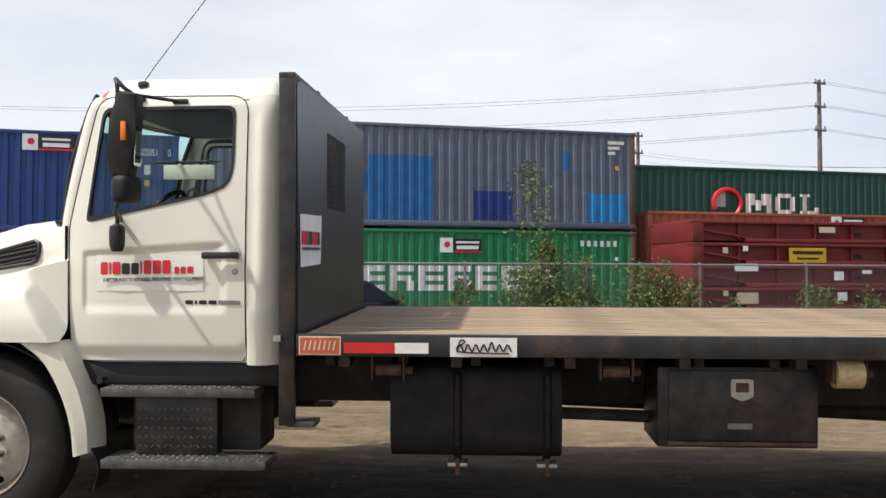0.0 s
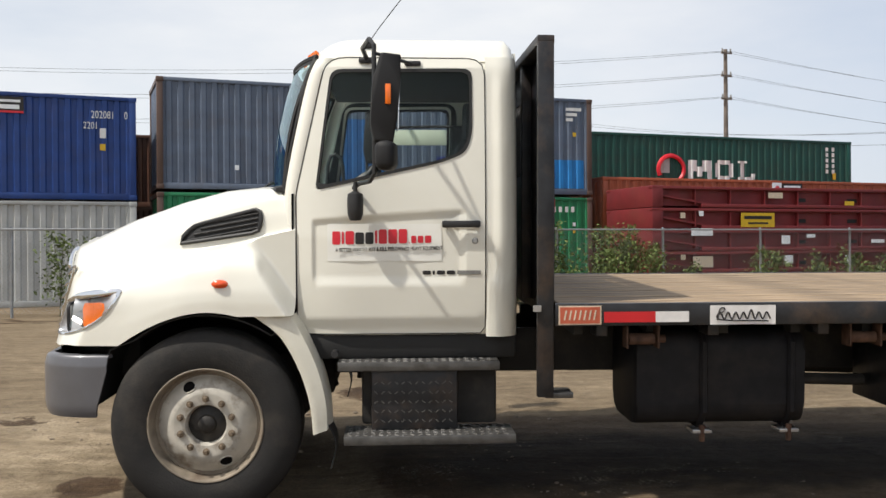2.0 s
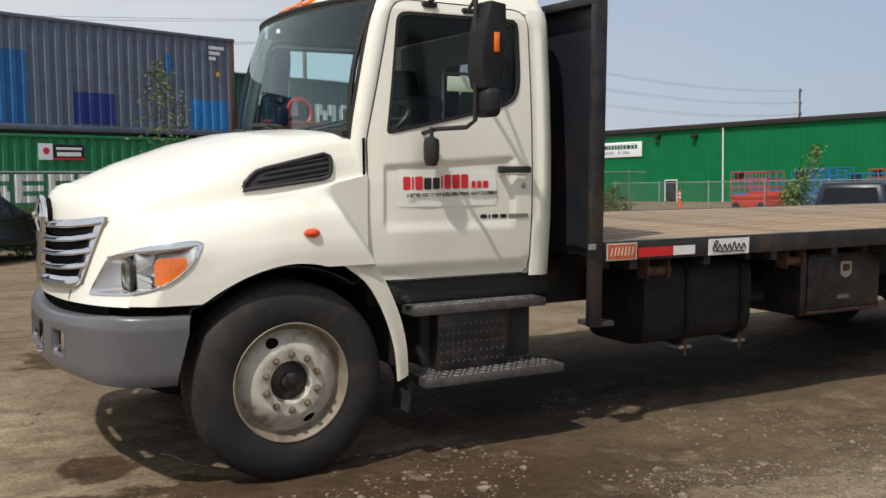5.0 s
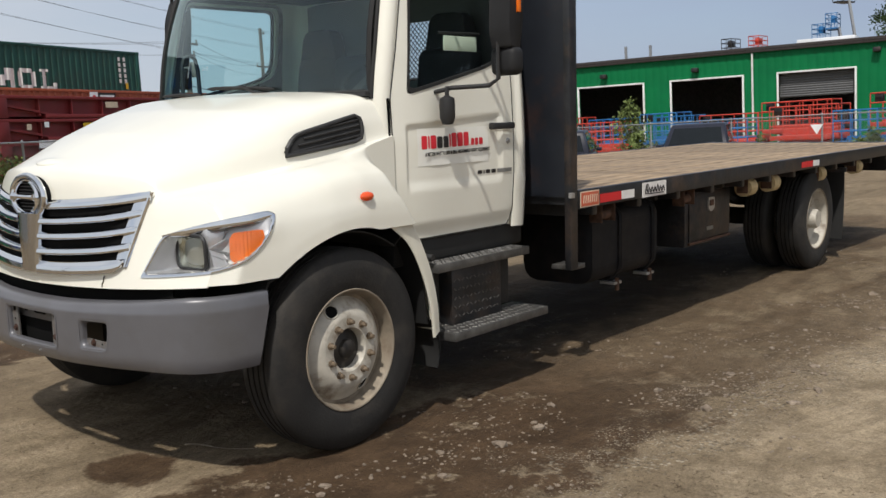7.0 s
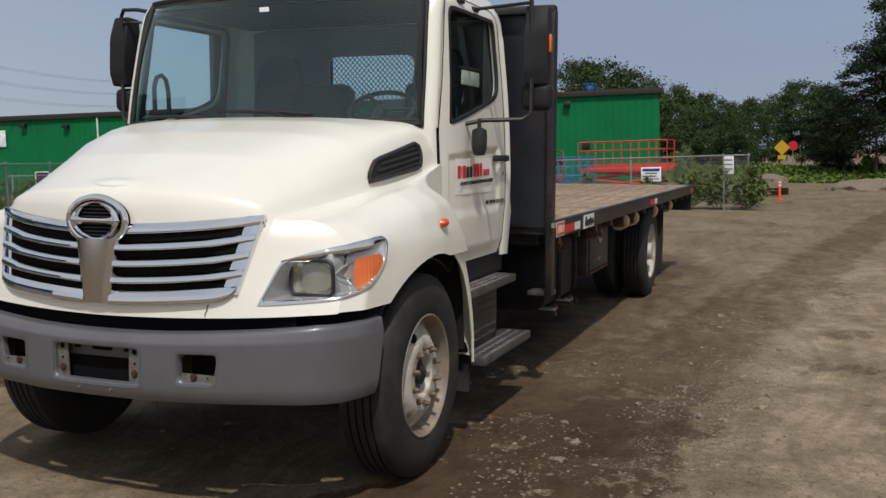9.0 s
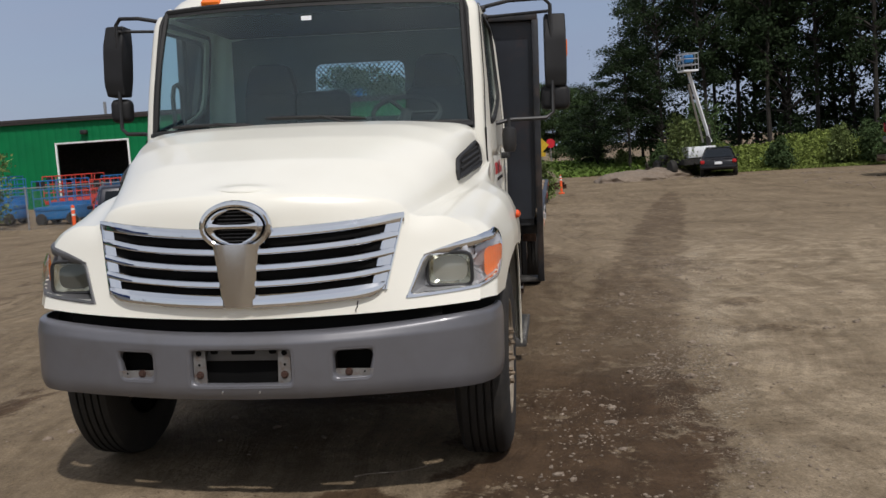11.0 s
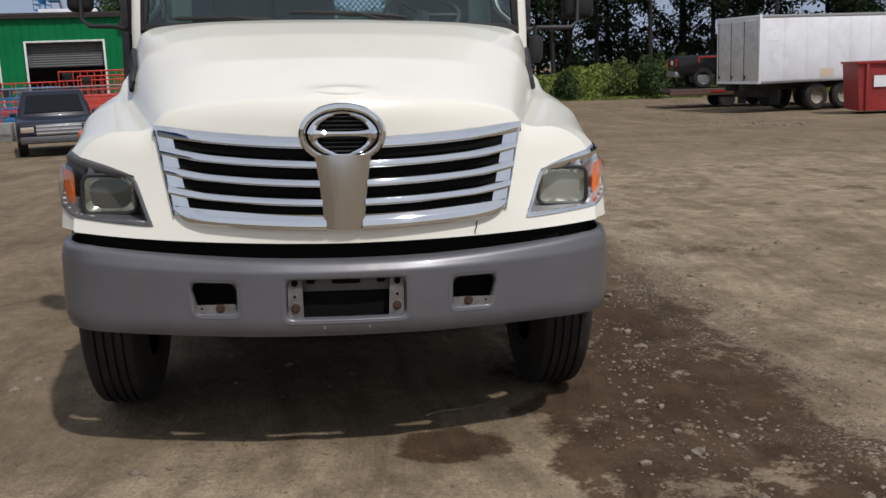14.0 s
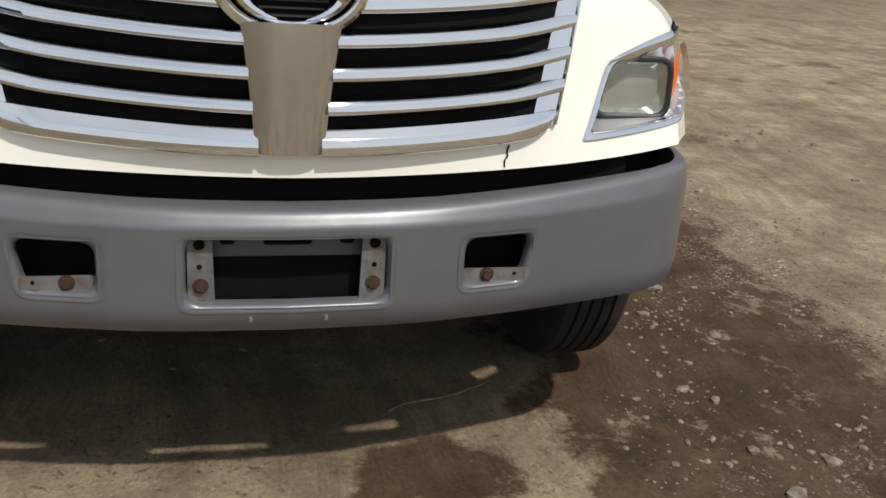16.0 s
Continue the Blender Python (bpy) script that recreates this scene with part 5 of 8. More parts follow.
latch = part("latch", prism(rounded([(4.175, 0.815), (4.235, 0.79), (4.295, 0.815), (4.295, 0.91), (4.175, 0.91)], 0.015), -1.122, -1.110, XZ), CHROME_DULL, tbox, "chrome paddle latch")
part("latch_paddle", box((4.235, -1.124, 0.865), (0.07, 0.012, 0.05), 0.006), RUST, latch)
part("box_tag", box((4.225, -1.113, 0.655), (0.13, 0.003, 0.03)), INK_GREY, tbox)
for x, roll in ((2.33, False), (3.55, False), (4.76, True), (5.30, True), (6.55, True), (7.75, True)):
    w = part("strap_winch", tube([(x - 0.07, -1.20, 0.955), (x + 0.07, -1.20, 0.955)], 0.032 if not roll else 0.03, 12), RUST, truck, "rusty strap winch under the edge rail")
    for s0 in (-1, 1):
        part("winch_cheek", box((x + s0 * 0.085, -1.20, 0.97), (0.010, 0.10, 0.125), 0.003), RUST, w)
    part("winch_end", tube([(x + 0.085, -1.20, 0.955), (x + 0.13, -1.20, 0.955)], 0.022, 10), RUST, w)
    if roll:
        part("strap_roll", tube([(x - 0.07, -1.20, 0.955), (x + 0.07, -1.20, 0.955)], 0.078, 24), STRAP, w, "rolled tan strap")
for sy in (-1, 1):
    part("mud_flap", grid([[(7.30 + 0.02 * math.sin(4 * f), sy * (0.62 + 0.62 * g), 0.93 - 0.72 * f) for g in (0, 0.5, 1)] for f in np.linspace(0, 1, 8)]), BLACK_SOFT, truck, "black rubber mud flap", solid=0.012)
    part("flap_hanger", box((7.30, sy * 0.93, 0.95), (0.04, 0.66, 0.05), 0.004), BLACK_STEEL, truck)
part("rear_light_bar", box((9.62, 0, 0.88), (0.06, 2.2, 0.14), 0.008), BLACK_STEEL, truck)


# ---- ground ----
def dirt_mat():
    m = bpy.data.materials.new("yard_dirt")
    m.use_nodes = True
    n, l = m.node_tree.nodes, m.node_tree.links
    b = n["Principled BSDF"]
    b.inputs["Roughness"].default_value = 0.92
    b.inputs["Specular IOR Level"].default_value = 0.15
    tc = n.new("ShaderNodeTexCoord")

    def nz(scale, detail=8.0, rough=0.6, warp=None):
        t = n.new("ShaderNodeTexNoise")
        t.inputs["Scale"].default_value, t.inputs["Detail"].default_value, t.inputs["Roughness"].default_value = scale, detail, rough
        l.new(warp or tc.outputs["Object"], t.inputs["Vector"])
        return t.outputs["Fac"]

    def ramp(src, p0, p1, c0, c1):
        r = n.new("ShaderNodeValToRGB")
        r.color_ramp.elements[0].position, r.color_ramp.elements[1].position = p0, p1
        r.color_ramp.elements[0].color, r.color_ramp.elements[1].color = (*c0, 1), (*c1, 1)
        l.new(src, r.inputs["Fac"])
        return r.outputs["Color"]

    def mix(f, a, c):
        x = n.new("ShaderNodeMix")
        x.data_type = "RGBA"
        l.new(f, x.inputs["Factor"])
        l.new(a, x.inputs["A"])
        l.new(c, x.inputs["B"])
        return x.outputs["Result"]

    def calc(op, a, c=None):
        x = n.new("ShaderNodeMath")
        x.operation = op
        for k, v in enumerate((a, c)):
            if v is None:
                continue
            if isinstance(v, (int, float)):
                x.inputs[k].default_value = v
            else:
                l.new(v, x.inputs[k])
        return x.outputs[0]

    n1, n2, n3 = nz(0.55, 9, 0.60), nz(2.6, 10, 0.66), nz(26, 7, 0.72)
    sp = n.new("ShaderNodeSeparateXYZ")
    l.new(tc.outputs["Object"], sp.inputs[0])
    X, Y = sp.outputs["X"], sp.outputs["Y"]
    off = lambda src, amt: calc("MULTIPLY", calc("SUBTRACT", src, 0.5), amt)

    def drawn(angle, sx, sy, warp=1.6):
        """Noise pulled out along the way that wheels have gone."""
        mp, ad, sc, wc = n.new("ShaderNodeMapping"), n.new("ShaderNodeVectorMath"), n.new("ShaderNodeVectorMath"), n.new("ShaderNodeTexNoise")
        mp.inputs["Scale"].default_value, mp.inputs["Rotation"].default_value = (sx, sy, 1), (0, 0, angle)
        sc.operation, ad.operation = "SCALE", "ADD"
        wc.inputs["Scale"].default_value, sc.inputs["Scale"].default_value = 0.30, warp
        l.new(tc.outputs["Object"], wc.inputs["Vector"])
        l.new(wc.outputs["Color"], sc.inputs[0])
        l.new(tc.outputs["Object"], ad.inputs[0])
        l.new(sc.outputs[0], ad.inputs[1])
        l.new(ad.outputs[0], mp.inputs["Vector"])
        return nz(1.0, 9, 0.64, mp.outputs["Vector"])

    # packed tan dirt: broad pale and brownish areas, with long sweeps left by wheels
    dry = ramp(n1, 0.32, 0.68, (0.172, 0.131, 0.088), (0.268, 0.208, 0.142))
    sweep, fine_sweep = drawn(0.22, 0.14, 1.5), drawn(0.30, 0.35, 6.5, 2.2)
    col = mix(ramp(sweep, 0.50, 0.66, (0, 0, 0), (0.55, 0.55, 0.55)), dry, ramp(n2, 0.3, 0.7, (0.112, 0.081, 0.051), (0.166, 0.125, 0.083)))
    pale = calc("MAXIMUM", calc("MULTIPLY", ramp_x(n, l, Y, -1.9, -2.9), ramp_x(n, l, X, 16.0, 9.0)), calc("MULTIPLY", calc("MULTIPLY", ramp_x(n, l, X, -0.6, -1.1), ramp_x(n, l, Y, 2.6, 1.2)), ramp_x(n, l, Y, -6.0, -3.0)))
    light = ramp(n2, 0.30, 0.70, (0.262, 0.206, 0.142), (0.390, 0.314, 0.224))
    col = mix(calc("MULTIPLY", calc("MULTIPLY", pale, 0.9), ramp(nz(1.3, 12, 0.70), 0.40, 0.56, (0.15, 0.15, 0.15), (1, 1, 1))), col, light)
    # the damp wheel track: it starts beside the front wheel and draws away from the truck towards its rear
    xp = calc("MAXIMUM", X, 0.0)
    centre = calc("MULTIPLY", xp, 0.132)
    yt = calc("ADD", calc("ADD", Y, 1.55), centre)
    ragged = calc("ADD", off(n2, 1.15), calc("ADD", off(nz(0.9, 8, 0.6), 0.9), off(n3, 0.25)))
    band = calc("SUBTRACT", 1.0, calc("DIVIDE", calc("ABSOLUTE", yt), calc("ADD", 0.72, calc("MULTIPLY", ramp_x(n, l, X, 2.6, 0.8), 0.24))))
    track = calc("MULTIPLY", calc("MAXIMUM", calc("ADD", band, ragged), 0.0), calc("MULTIPLY", ramp_x(n, l, X, -3.4, -1.8), ramp_x(n, l, X, 36.0, 22.0)))
    # below the truck: damp soil, and the truck's shade put into the colour
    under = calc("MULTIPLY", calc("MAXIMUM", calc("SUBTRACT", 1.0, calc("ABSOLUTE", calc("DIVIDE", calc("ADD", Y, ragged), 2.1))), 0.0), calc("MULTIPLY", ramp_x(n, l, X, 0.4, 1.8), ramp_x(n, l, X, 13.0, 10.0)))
    # a small wet patch in front of the bumper
    sq = lambda v: calc("MULTIPLY", v, v)
    patch = calc("ADD", calc("SUBTRACT", 1.0, calc("SQRT", calc("ADD", sq(calc("DIVIDE", calc("ADD", X, 0.84), 0.30)), sq(calc("DIVIDE", calc("ADD", Y, 0.42), 0.34))))), calc("MULTIPLY", ragged, 1.0))
    stain = ramp(drawn(0.25, 0.10, 0.42, 2.6), 0.60, 0.68, (0, 0, 0), (0.50, 0.50, 0.50))
    spill = ramp(nz(1.15, 9, 0.62), 0.60, 0.645, (0, 0, 0), (0.55, 0.55, 0.55))
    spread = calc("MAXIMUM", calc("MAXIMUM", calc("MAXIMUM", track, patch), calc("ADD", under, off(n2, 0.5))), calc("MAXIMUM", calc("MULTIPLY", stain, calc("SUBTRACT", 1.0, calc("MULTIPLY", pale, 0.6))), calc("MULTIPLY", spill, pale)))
    # one mask for the damp soil and the shade painted below the truck
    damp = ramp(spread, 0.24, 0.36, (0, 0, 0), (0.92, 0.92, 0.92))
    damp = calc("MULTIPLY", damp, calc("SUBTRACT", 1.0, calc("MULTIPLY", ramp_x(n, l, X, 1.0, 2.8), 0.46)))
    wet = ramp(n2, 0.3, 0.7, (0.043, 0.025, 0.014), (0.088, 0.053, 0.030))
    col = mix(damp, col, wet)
    # dried crust left in ragged islands over the damp
    crust = ramp(nz(1.9, 14, 0.74), 0.565, 0.60, (0, 0, 0), (0.62, 0.62, 0.62))
    # kept out of the shade painted below the truck
    crust = calc("MULTIPLY", crust, calc("SUBTRACT", 1.0, calc("MINIMUM", calc("MULTIPLY", under, 1.8), 1.0)))
    col = mix(calc("MULTIPLY", crust, calc("MULTIPLY", damp, ramp_x(n, l, calc("ABSOLUTE", Y), 14.0, 6.0))), col, light)
    # near-black tone between the wheels: the truck's shade painted into the ground
    under_shade = calc("MULTIPLY", calc("MINIMUM", calc("MAXIMUM", calc("MULTIPLY", calc("SUBTRACT", calc("ADD", under, off(n2, 0.3)), 0.52), 4.0), 0.0), 1.0), 0.85)
    col = mix(under_shade, col, ramp(n2, 0.3, 0.7, (0.016, 0.012, 0.009), (0.036, 0.027, 0.020)))
    # pale gravel in drifts, two sizes of pebble, thickest along the outer edge of the track
    verge = calc("MULTIPLY", calc("MAXIMUM", calc("SUBTRACT", 1.0, calc("ABSOLUTE", calc("DIVIDE", calc("ADD", yt, 0.72), 0.62))), 0.0), ramp_x(n, l, X, 14.0, 8.0))
    for sc, p0, p1, amt in ((85, 0.56, 0.66, 0.85), (38, 0.60, 0.68, 0.8)):
        grav = ramp(calc("ADD", nz(0.9 + sc * 0.004, 11, 0.72), calc("MULTIPLY", verge, 0.13)), p0, p1, (0, 0, 0), (amt, amt, amt))
        v = n.new("ShaderNodeTexVoronoi")
        v.inputs["Scale"].default_value = sc
        l.new(tc.outputs["Object"], v.inputs["Vector"])
        rb = n.new("ShaderNodeSeparateColor")
        l.new(v.outputs["Color"], rb.inputs[0])
        chip = ramp(rb.outputs[0], 0.0, 1.0, (0.10, 0.082, 0.063), (0.46, 0.40, 0.32))
        keep = calc("MULTIPLY", ramp(v.outputs["Distance"], 0.30, 0.55, (1, 1, 1), (0, 0, 0)), calc("MULTIPLY", grav, ramp(rb.outputs[1], 0.35, 0.45, (0, 0, 0), (1, 1, 1))))
        col = mix(keep, col, chip)
        if sc == 38:
            stones_h = keep
    # dark crumbs of broken crust lying in drifts
    crumb = calc("MULTIPLY", ramp(nz(34, 4, 0.6), 0.60, 0.66, (0, 0, 0), (0.6, 0.6, 0.6)), ramp(nz(1.5, 10, 0.70), 0.46, 0.56, (0, 0, 0), (1, 1, 1)))
    col = mix(crumb, col, wet)
    # grit, lumps and the fine lines of tyres
    fine = ramp(nz(70, 4, 0.7), 0.32, 0.68, (0.70, 0.70, 0.69), (1.24, 1.24, 1.22))
    clod = ramp(nz(5.5, 12, 0.80), 0.36, 0.64, (0.66, 0.65, 0.63), (1.18, 1.18, 1.16))
    line = ramp(fine_sweep, 0.38, 0.60, (0.80, 0.79, 0.77), (1.08, 1.08, 1.07))
    for tint, amt in ((fine, 0.85), (clod, 0.85), (line, 0.85)):
        m2 = n.new("ShaderNodeMix")
        m2.data_type, m2.blend_type = "RGBA", "MULTIPLY"
        m2.inputs["Factor"].default_value = amt
        l.new(col, m2.inputs["A"])
        l.new(tint, m2.inputs["B"])
        col = m2.outputs["Result"]
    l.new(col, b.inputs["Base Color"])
    rr = ramp(damp, 0.0, 0.9, (0.95, 0.95, 0.95), (0.82, 0.82, 0.82))
    l.new(rr, b.inputs["Roughness"])
    h = calc("ADD", calc("ADD", calc("MULTIPLY", n3, 0.45), calc("MULTIPLY", nz(7.0, 8, 0.6), 1.1)), calc("ADD", calc("MULTIPLY", fine_sweep, 1.2), calc("ADD", calc("MULTIPLY", stones_h, 0.6), calc("MULTIPLY", crumb, 0.5))))
    bp2 = n.new("ShaderNodeBump")
    bp2.inputs["Strength"].default_value, bp2.inputs["Distance"].default_value = 0.62, 0.05
    l.new(h, bp2.inputs["Height"])
    l.new(bp2.outputs["Normal"], b.inputs["Normal"])
    return m


def ramp_x(n, l, src, a, c):
    r = n.new("ShaderNodeMapRange")
    r.inputs["From Min"].default_value, r.inputs["From Max"].default_value = a, c
    l.new(src, r.inputs["Value"])
    return r.outputs["Result"]


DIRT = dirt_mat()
STONE = mat("gravel_stone", (0.17, 0.132, 0.098), 0.9, var=0.45, scale=25, tone=(0.33, 0.27, 0.21), tone_scale=20, tone_amt=0.8)
gx = np.r_[-3000, -900, -300, -120, -60, -35, -22, np.arange(-14, -4.5, 0.25), np.arange(-4.4, 9.01, 0.045), np.arange(9.2, 12.4, 0.2), np.arange(12.6, 30, 0.6), np.arange(31, 70, 2.5), 80, 100, 140, 200, 400, 1200, 3200]
gy = np.r_[-3000, -900, -300, -120, -70, -45, -32, np.arange(-26, -8, 1.2), np.arange(-8, -4.6, 0.16), np.arange(-4.5, 2.5, 0.045), np.arange(2.6, 6.01, 0.16), np.arange(6.8, 26, 0.8), 28, 32, 38, 46, 58, 75, 100, 150, 300, 900, 3200]


def ground_rough(x, y):
    d = math.hypot(max(abs(x) - 9, 0), max(abs(y + 1) - 6, 0))
    k = max(0.0, 1 - d / 8)
    if k <= 0:
        return 0.0
    p = Vector((x, y, 0.0))
    fine = 0.0
    if -4.4 < x < 9 and -4.5 < y < 2.5:
        clod = max(0.0, noise.noise(p * 1.3 + Vector((7, 3, 0))) + 0.15)
        fine = clod * (0.016 * noise.noise(p * 7.0) + 0.010 * noise.noise(p * 15.0)) + 0.003 * noise.noise(p * 11.0)
        # a ribbed tyre print squeezed out of the damp track, and wheel ruts
        band = abs(y + 1.42 - 0.05 * noise.noise(Vector((x * 0.8, 0, 0))))
        if band < 0.2 and 1.0 < x < 4.2:
            fine += 0.010 * max(0.0, math.sin(44 * (x + 0.5 * abs(y + 1.42)))) * (1 - band / 0.2)
        fine -= 0.012 * max(0.0, 1 - abs(y + 1.75 + 0.15 * math.sin(0.5 * x)) / 0.16) * max(0.0, min(1.0, (x + 2.5) / 1.5))
    return k * (0.018 * noise.noise(p * 0.9) + 0.010 * noise.noise(p * 2.7) + 0.004 * noise.noise(p * 6.1)) + fine - 0.004


rows = []
for y in gy:
    rows.append([(x, y, ground_z(x, y) + ground_rough(x, y)) for x in gx])
gm = bpy.data.meshes.new("ground")
nx, ny = len(gx), len(gy)
gm.from_pydata([p for r in rows for p in r], [], [(j * nx + i, j * nx + i + 1, (j + 1) * nx + i + 1, (j + 1) * nx + i) for j in range(ny - 1) for i in range(nx - 1)])
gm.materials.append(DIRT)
gm.polygons.foreach_set("use_smooth", [True] * len(gm.polygons))
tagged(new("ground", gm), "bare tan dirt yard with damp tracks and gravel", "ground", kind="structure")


def scatter(name, label, material, verts, faces, category="gravel"):
    me = bpy.data.meshes.new(name)
    me.from_pydata(verts, [], faces)
    me.materials.append(material)
    return tagged(new(name, me), label, category, kind="stuff")


rng = np.random.default_rng(5)
sv, sf = [], []
t = bmesh.new()
bmesh.ops.create_icosphere(t, subdivisions=1, radius=1)
ICO, IF = [tuple(v.co) for v in t.verts], [tuple(v.index for v in f.verts) for f in t.faces]
t.free()
for k in range(15000):
    u = rng.random()
    if u < 0.45:
        x = rng.uniform(-3.5, 9)
        y = rng.normal(-1.85 - 0.132 * max(x, 0), 0.45)
    elif u < 0.80:
        x, y = rng.uniform(-4, 9), rng.normal(-2.6, 1.1)
    else:
        x, y = rng.uniform(-4, 2.5), rng.uniform(-3.5, 2.5)
    if noise.noise(Vector((x * 1.1, y * 1.1, 3.0))) + 0.4 * noise.noise(Vector((x * 4, y * 4, 5.0))) + 0.22 * rng.random() < 0.20 or not -4.4 < y < 2.4:
        continue
    if any(abs(x - wx) < 0.42 and abs(abs(y) - 1.0) < 0.32 for wx in (0.0, 6.53)):
        continue
    r = 0.003 + 0.010 * rng.random() ** 3.0 + (0.006 + 0.022 * rng.random() ** 1.5 if rng.random() < 0.028 else 0)
    z = ground_z(x, y) + ground_rough(x, y) + r * 0.1
    a = rng.uniform(0, 6.28)
    base = len(sv)
    sq = np.array((1.25, 0.95, 0.62)) * rng.uniform(0.75, 1.25, 3)
    for o in ICO:
        q = np.array(o) * sq * (r * rng.uniform(0.85, 1.12))
        sv.append((x + q[0] * math.cos(a) - q[1] * math.sin(a), y + q[0] * math.sin(a) + q[1] * math.cos(a), z + q[2]))
    sf += [tuple(base + i for i in f) for f in IF]
scatter("gravel", "small pale stones strewn over the dirt", STONE, sv, sf)


twig_pts = [(-0.475 + 0.145 * f + 0.012 * math.sin(7 * f), -0.362 - 0.36 * f + 0.010 * math.sin(11 * f)) for f in np.linspace(0, 1, 14)]
twig_bm = tube([(x, y, ground_z(x, y) + ground_rough(x, y) + 0.006) for x, y in twig_pts], [0.0045 - 0.0002 * k for k in range(14)], 6)
twig = thing("dry_stalk", "pale dry stalk lying on the dirt", "twig", Matrix())
part("stalk", twig_bm, STONE, twig)


# ---- containers ----
def paint(name, c, rust=0.35, rough=0.5):
    return mat(name, c, rough, var=0.14, scale=2.5, tone=(c[0] * 0.55 + 0.05, c[1] * 0.55 + 0.028, c[2] * 0.5 + 0.015), tone_scale=1.6, tone_amt=rust, bump=0.04, bscale=6)


C_GREY = paint("container_greyblue", (0.105, 0.135, 0.19))
C_GREEN = paint("container_green", (0.012, 0.19, 0.075), 0.2)
C_DARK = paint("container_darkgreen", (0.006, 0.060, 0.046), 0.2)
C_BLUE = paint("container_blue", (0.010, 0.045, 0.20), 0.25)
C_WHITE = paint("container_grey_white", (0.42, 0.43, 0.42), 0.35)
C_ORANGE = paint("container_orange", (0.36, 0.085, 0.035), 0.3)
C_BROWN = paint("container_brown", (0.12, 0.055, 0.035), 0.5)
C_RED = paint("flatrack_red", (0.165, 0.018, 0.020), 0.4)
P_BLUE = paint("patch_blue", (0.012, 0.115, 0.33), 0.1)
P_NAVY = paint("patch_navy", (0.010, 0.03, 0.19), 0.1)
P_CYAN = paint("patch_bright_blue", (0.015, 0.20, 0.52), 0.1)
WHITE_PAINT = mat("white_lettering_paint", (0.68, 0.69, 0.68), 0.6, var=0.12, scale=4)
YELLOW = mat("yellow_label", (0.62, 0.40, 0.02), 0.5, var=0.1)
RUST_POST = paint("rust_brown_post", (0.10, 0.06, 0.045), 0.6)
PITCH, DEEP = 0.28, 0.036


def corr(u):
    """Depth of the pressed steel at u along the wall: 0 proud, DEEP sunk."""
    f = (u / PITCH) % 1.0
    return DEEP * min(1, max(0, (f - 0.25) / 0.12)) if f < 0.5 else DEEP * (1 - min(1, max(0, (f - 0.75) / 0.12)))


def corr_us(a, b):
    us = [a, b]
    for k in range(int(a / PITCH) - 1, int(b / PITCH) + 2):
        us += [u for u in (k * PITCH + PITCH * q for q in (0.0, 0.25, 0.37, 0.75, 0.87)) if a < u < b]
    return sorted(set(us))


def corr_sheet(a, b, z0, z1, at, lift=0.0, bm=None):
    us = corr_us(a, b)
    return grid([[at(u, corr(u) - lift, z) for u in us] for z in (z0, z1)], bm)


def heading(p, d, z=0.0):
    return Matrix.Translation((p[0], p[1], z)) @ pose(0, 0, 0, 0, 0, math.degrees(math.atan2(d[1], d[0])))


def container(label, p, d, L, H, z0, body, post=None, W=2.44, group="stacked containers"):
    c = thing("shipping_container", label, "container", heading(p, d, z0), group)
    post = post or body
    zb, zt = 0.16, H - 0.09
    front = part("side_wall", corr_sheet(0.12, L - 0.12, zb, zt, lambda u, y, z: (u, 0.03 + y, z)), body, c, "pressed-steel corrugated side", 0)
    part("side_wall", corr_sheet(0.12, L - 0.12, zb, zt, lambda u, y, z: (u, W - 0.03 - y, z)), body, c, smooth=0)
    for x, s in ((0.03, 1), (L - 0.03, -1)):
        part("end_wall", corr_sheet(0.12, W - 0.12, zb, zt, lambda u, y, z, x=x, s=s: (x + s * y, u, z)), body, c, smooth=0)
    part("roof", corr_sheet(0.1, L - 0.1, 0.08, W - 0.08, lambda u, y, z: (u, z, H - 0.03 - 0.5 * y)), body, c, smooth=0)
    part("floor", box((L / 2, W / 2, 0.1), (L - 0.2, W - 0.2, 0.05)), RUST_POST, c)
    for y in (0.05, W - 0.05):
        part("top_rail", box((L / 2, y, H - 0.05), (L - 0.2, 0.07, 0.09), 0.006), body, c)
        part("bottom_rail", box((L / 2, y, 0.08), (L - 0.2, 0.06, 0.15), 0.006), body, c)
        for x in (0.075, L - 0.075):
            part("corner_post", box((x, y + (0.025 if y < 1 else -0.025), H / 2), (0.15, 0.15, H - 0.2), 0.01), post, c)
            for z in (0.06, H - 0.06):
                part("corner_casting", box((x + 0.002, y + (0.022 if y < 1 else -0.022), z), (0.178, 0.162, 0.118), 0.012), post, c)
    for x in (0.05, L - 0.05):
        part("end_rail", box((x, W / 2, H - 0.06), (0.1, W - 0.3, 0.11)), post, c)
        part("end_rail", box((x, W / 2, 0.07), (0.1, W - 0.3, 0.13)), post, c)
    return c, front


def patch(parent, material, a, b, z0, z1, name="paint_patch", label=""):
    return part(name, corr_sheet(a, b, z0, z1, lambda u, y, z: (u, 0.03 + y, z), 0.005), material, parent, label, 0)


def tag(parent, a, b, z0, z1, material, y=0.012, name="label_plate", label=""):
    return part(name, box(((a + b) / 2, y, (z0 + z1) / 2), (b - a, 0.006, z1 - z0)), material, parent, label, 0)


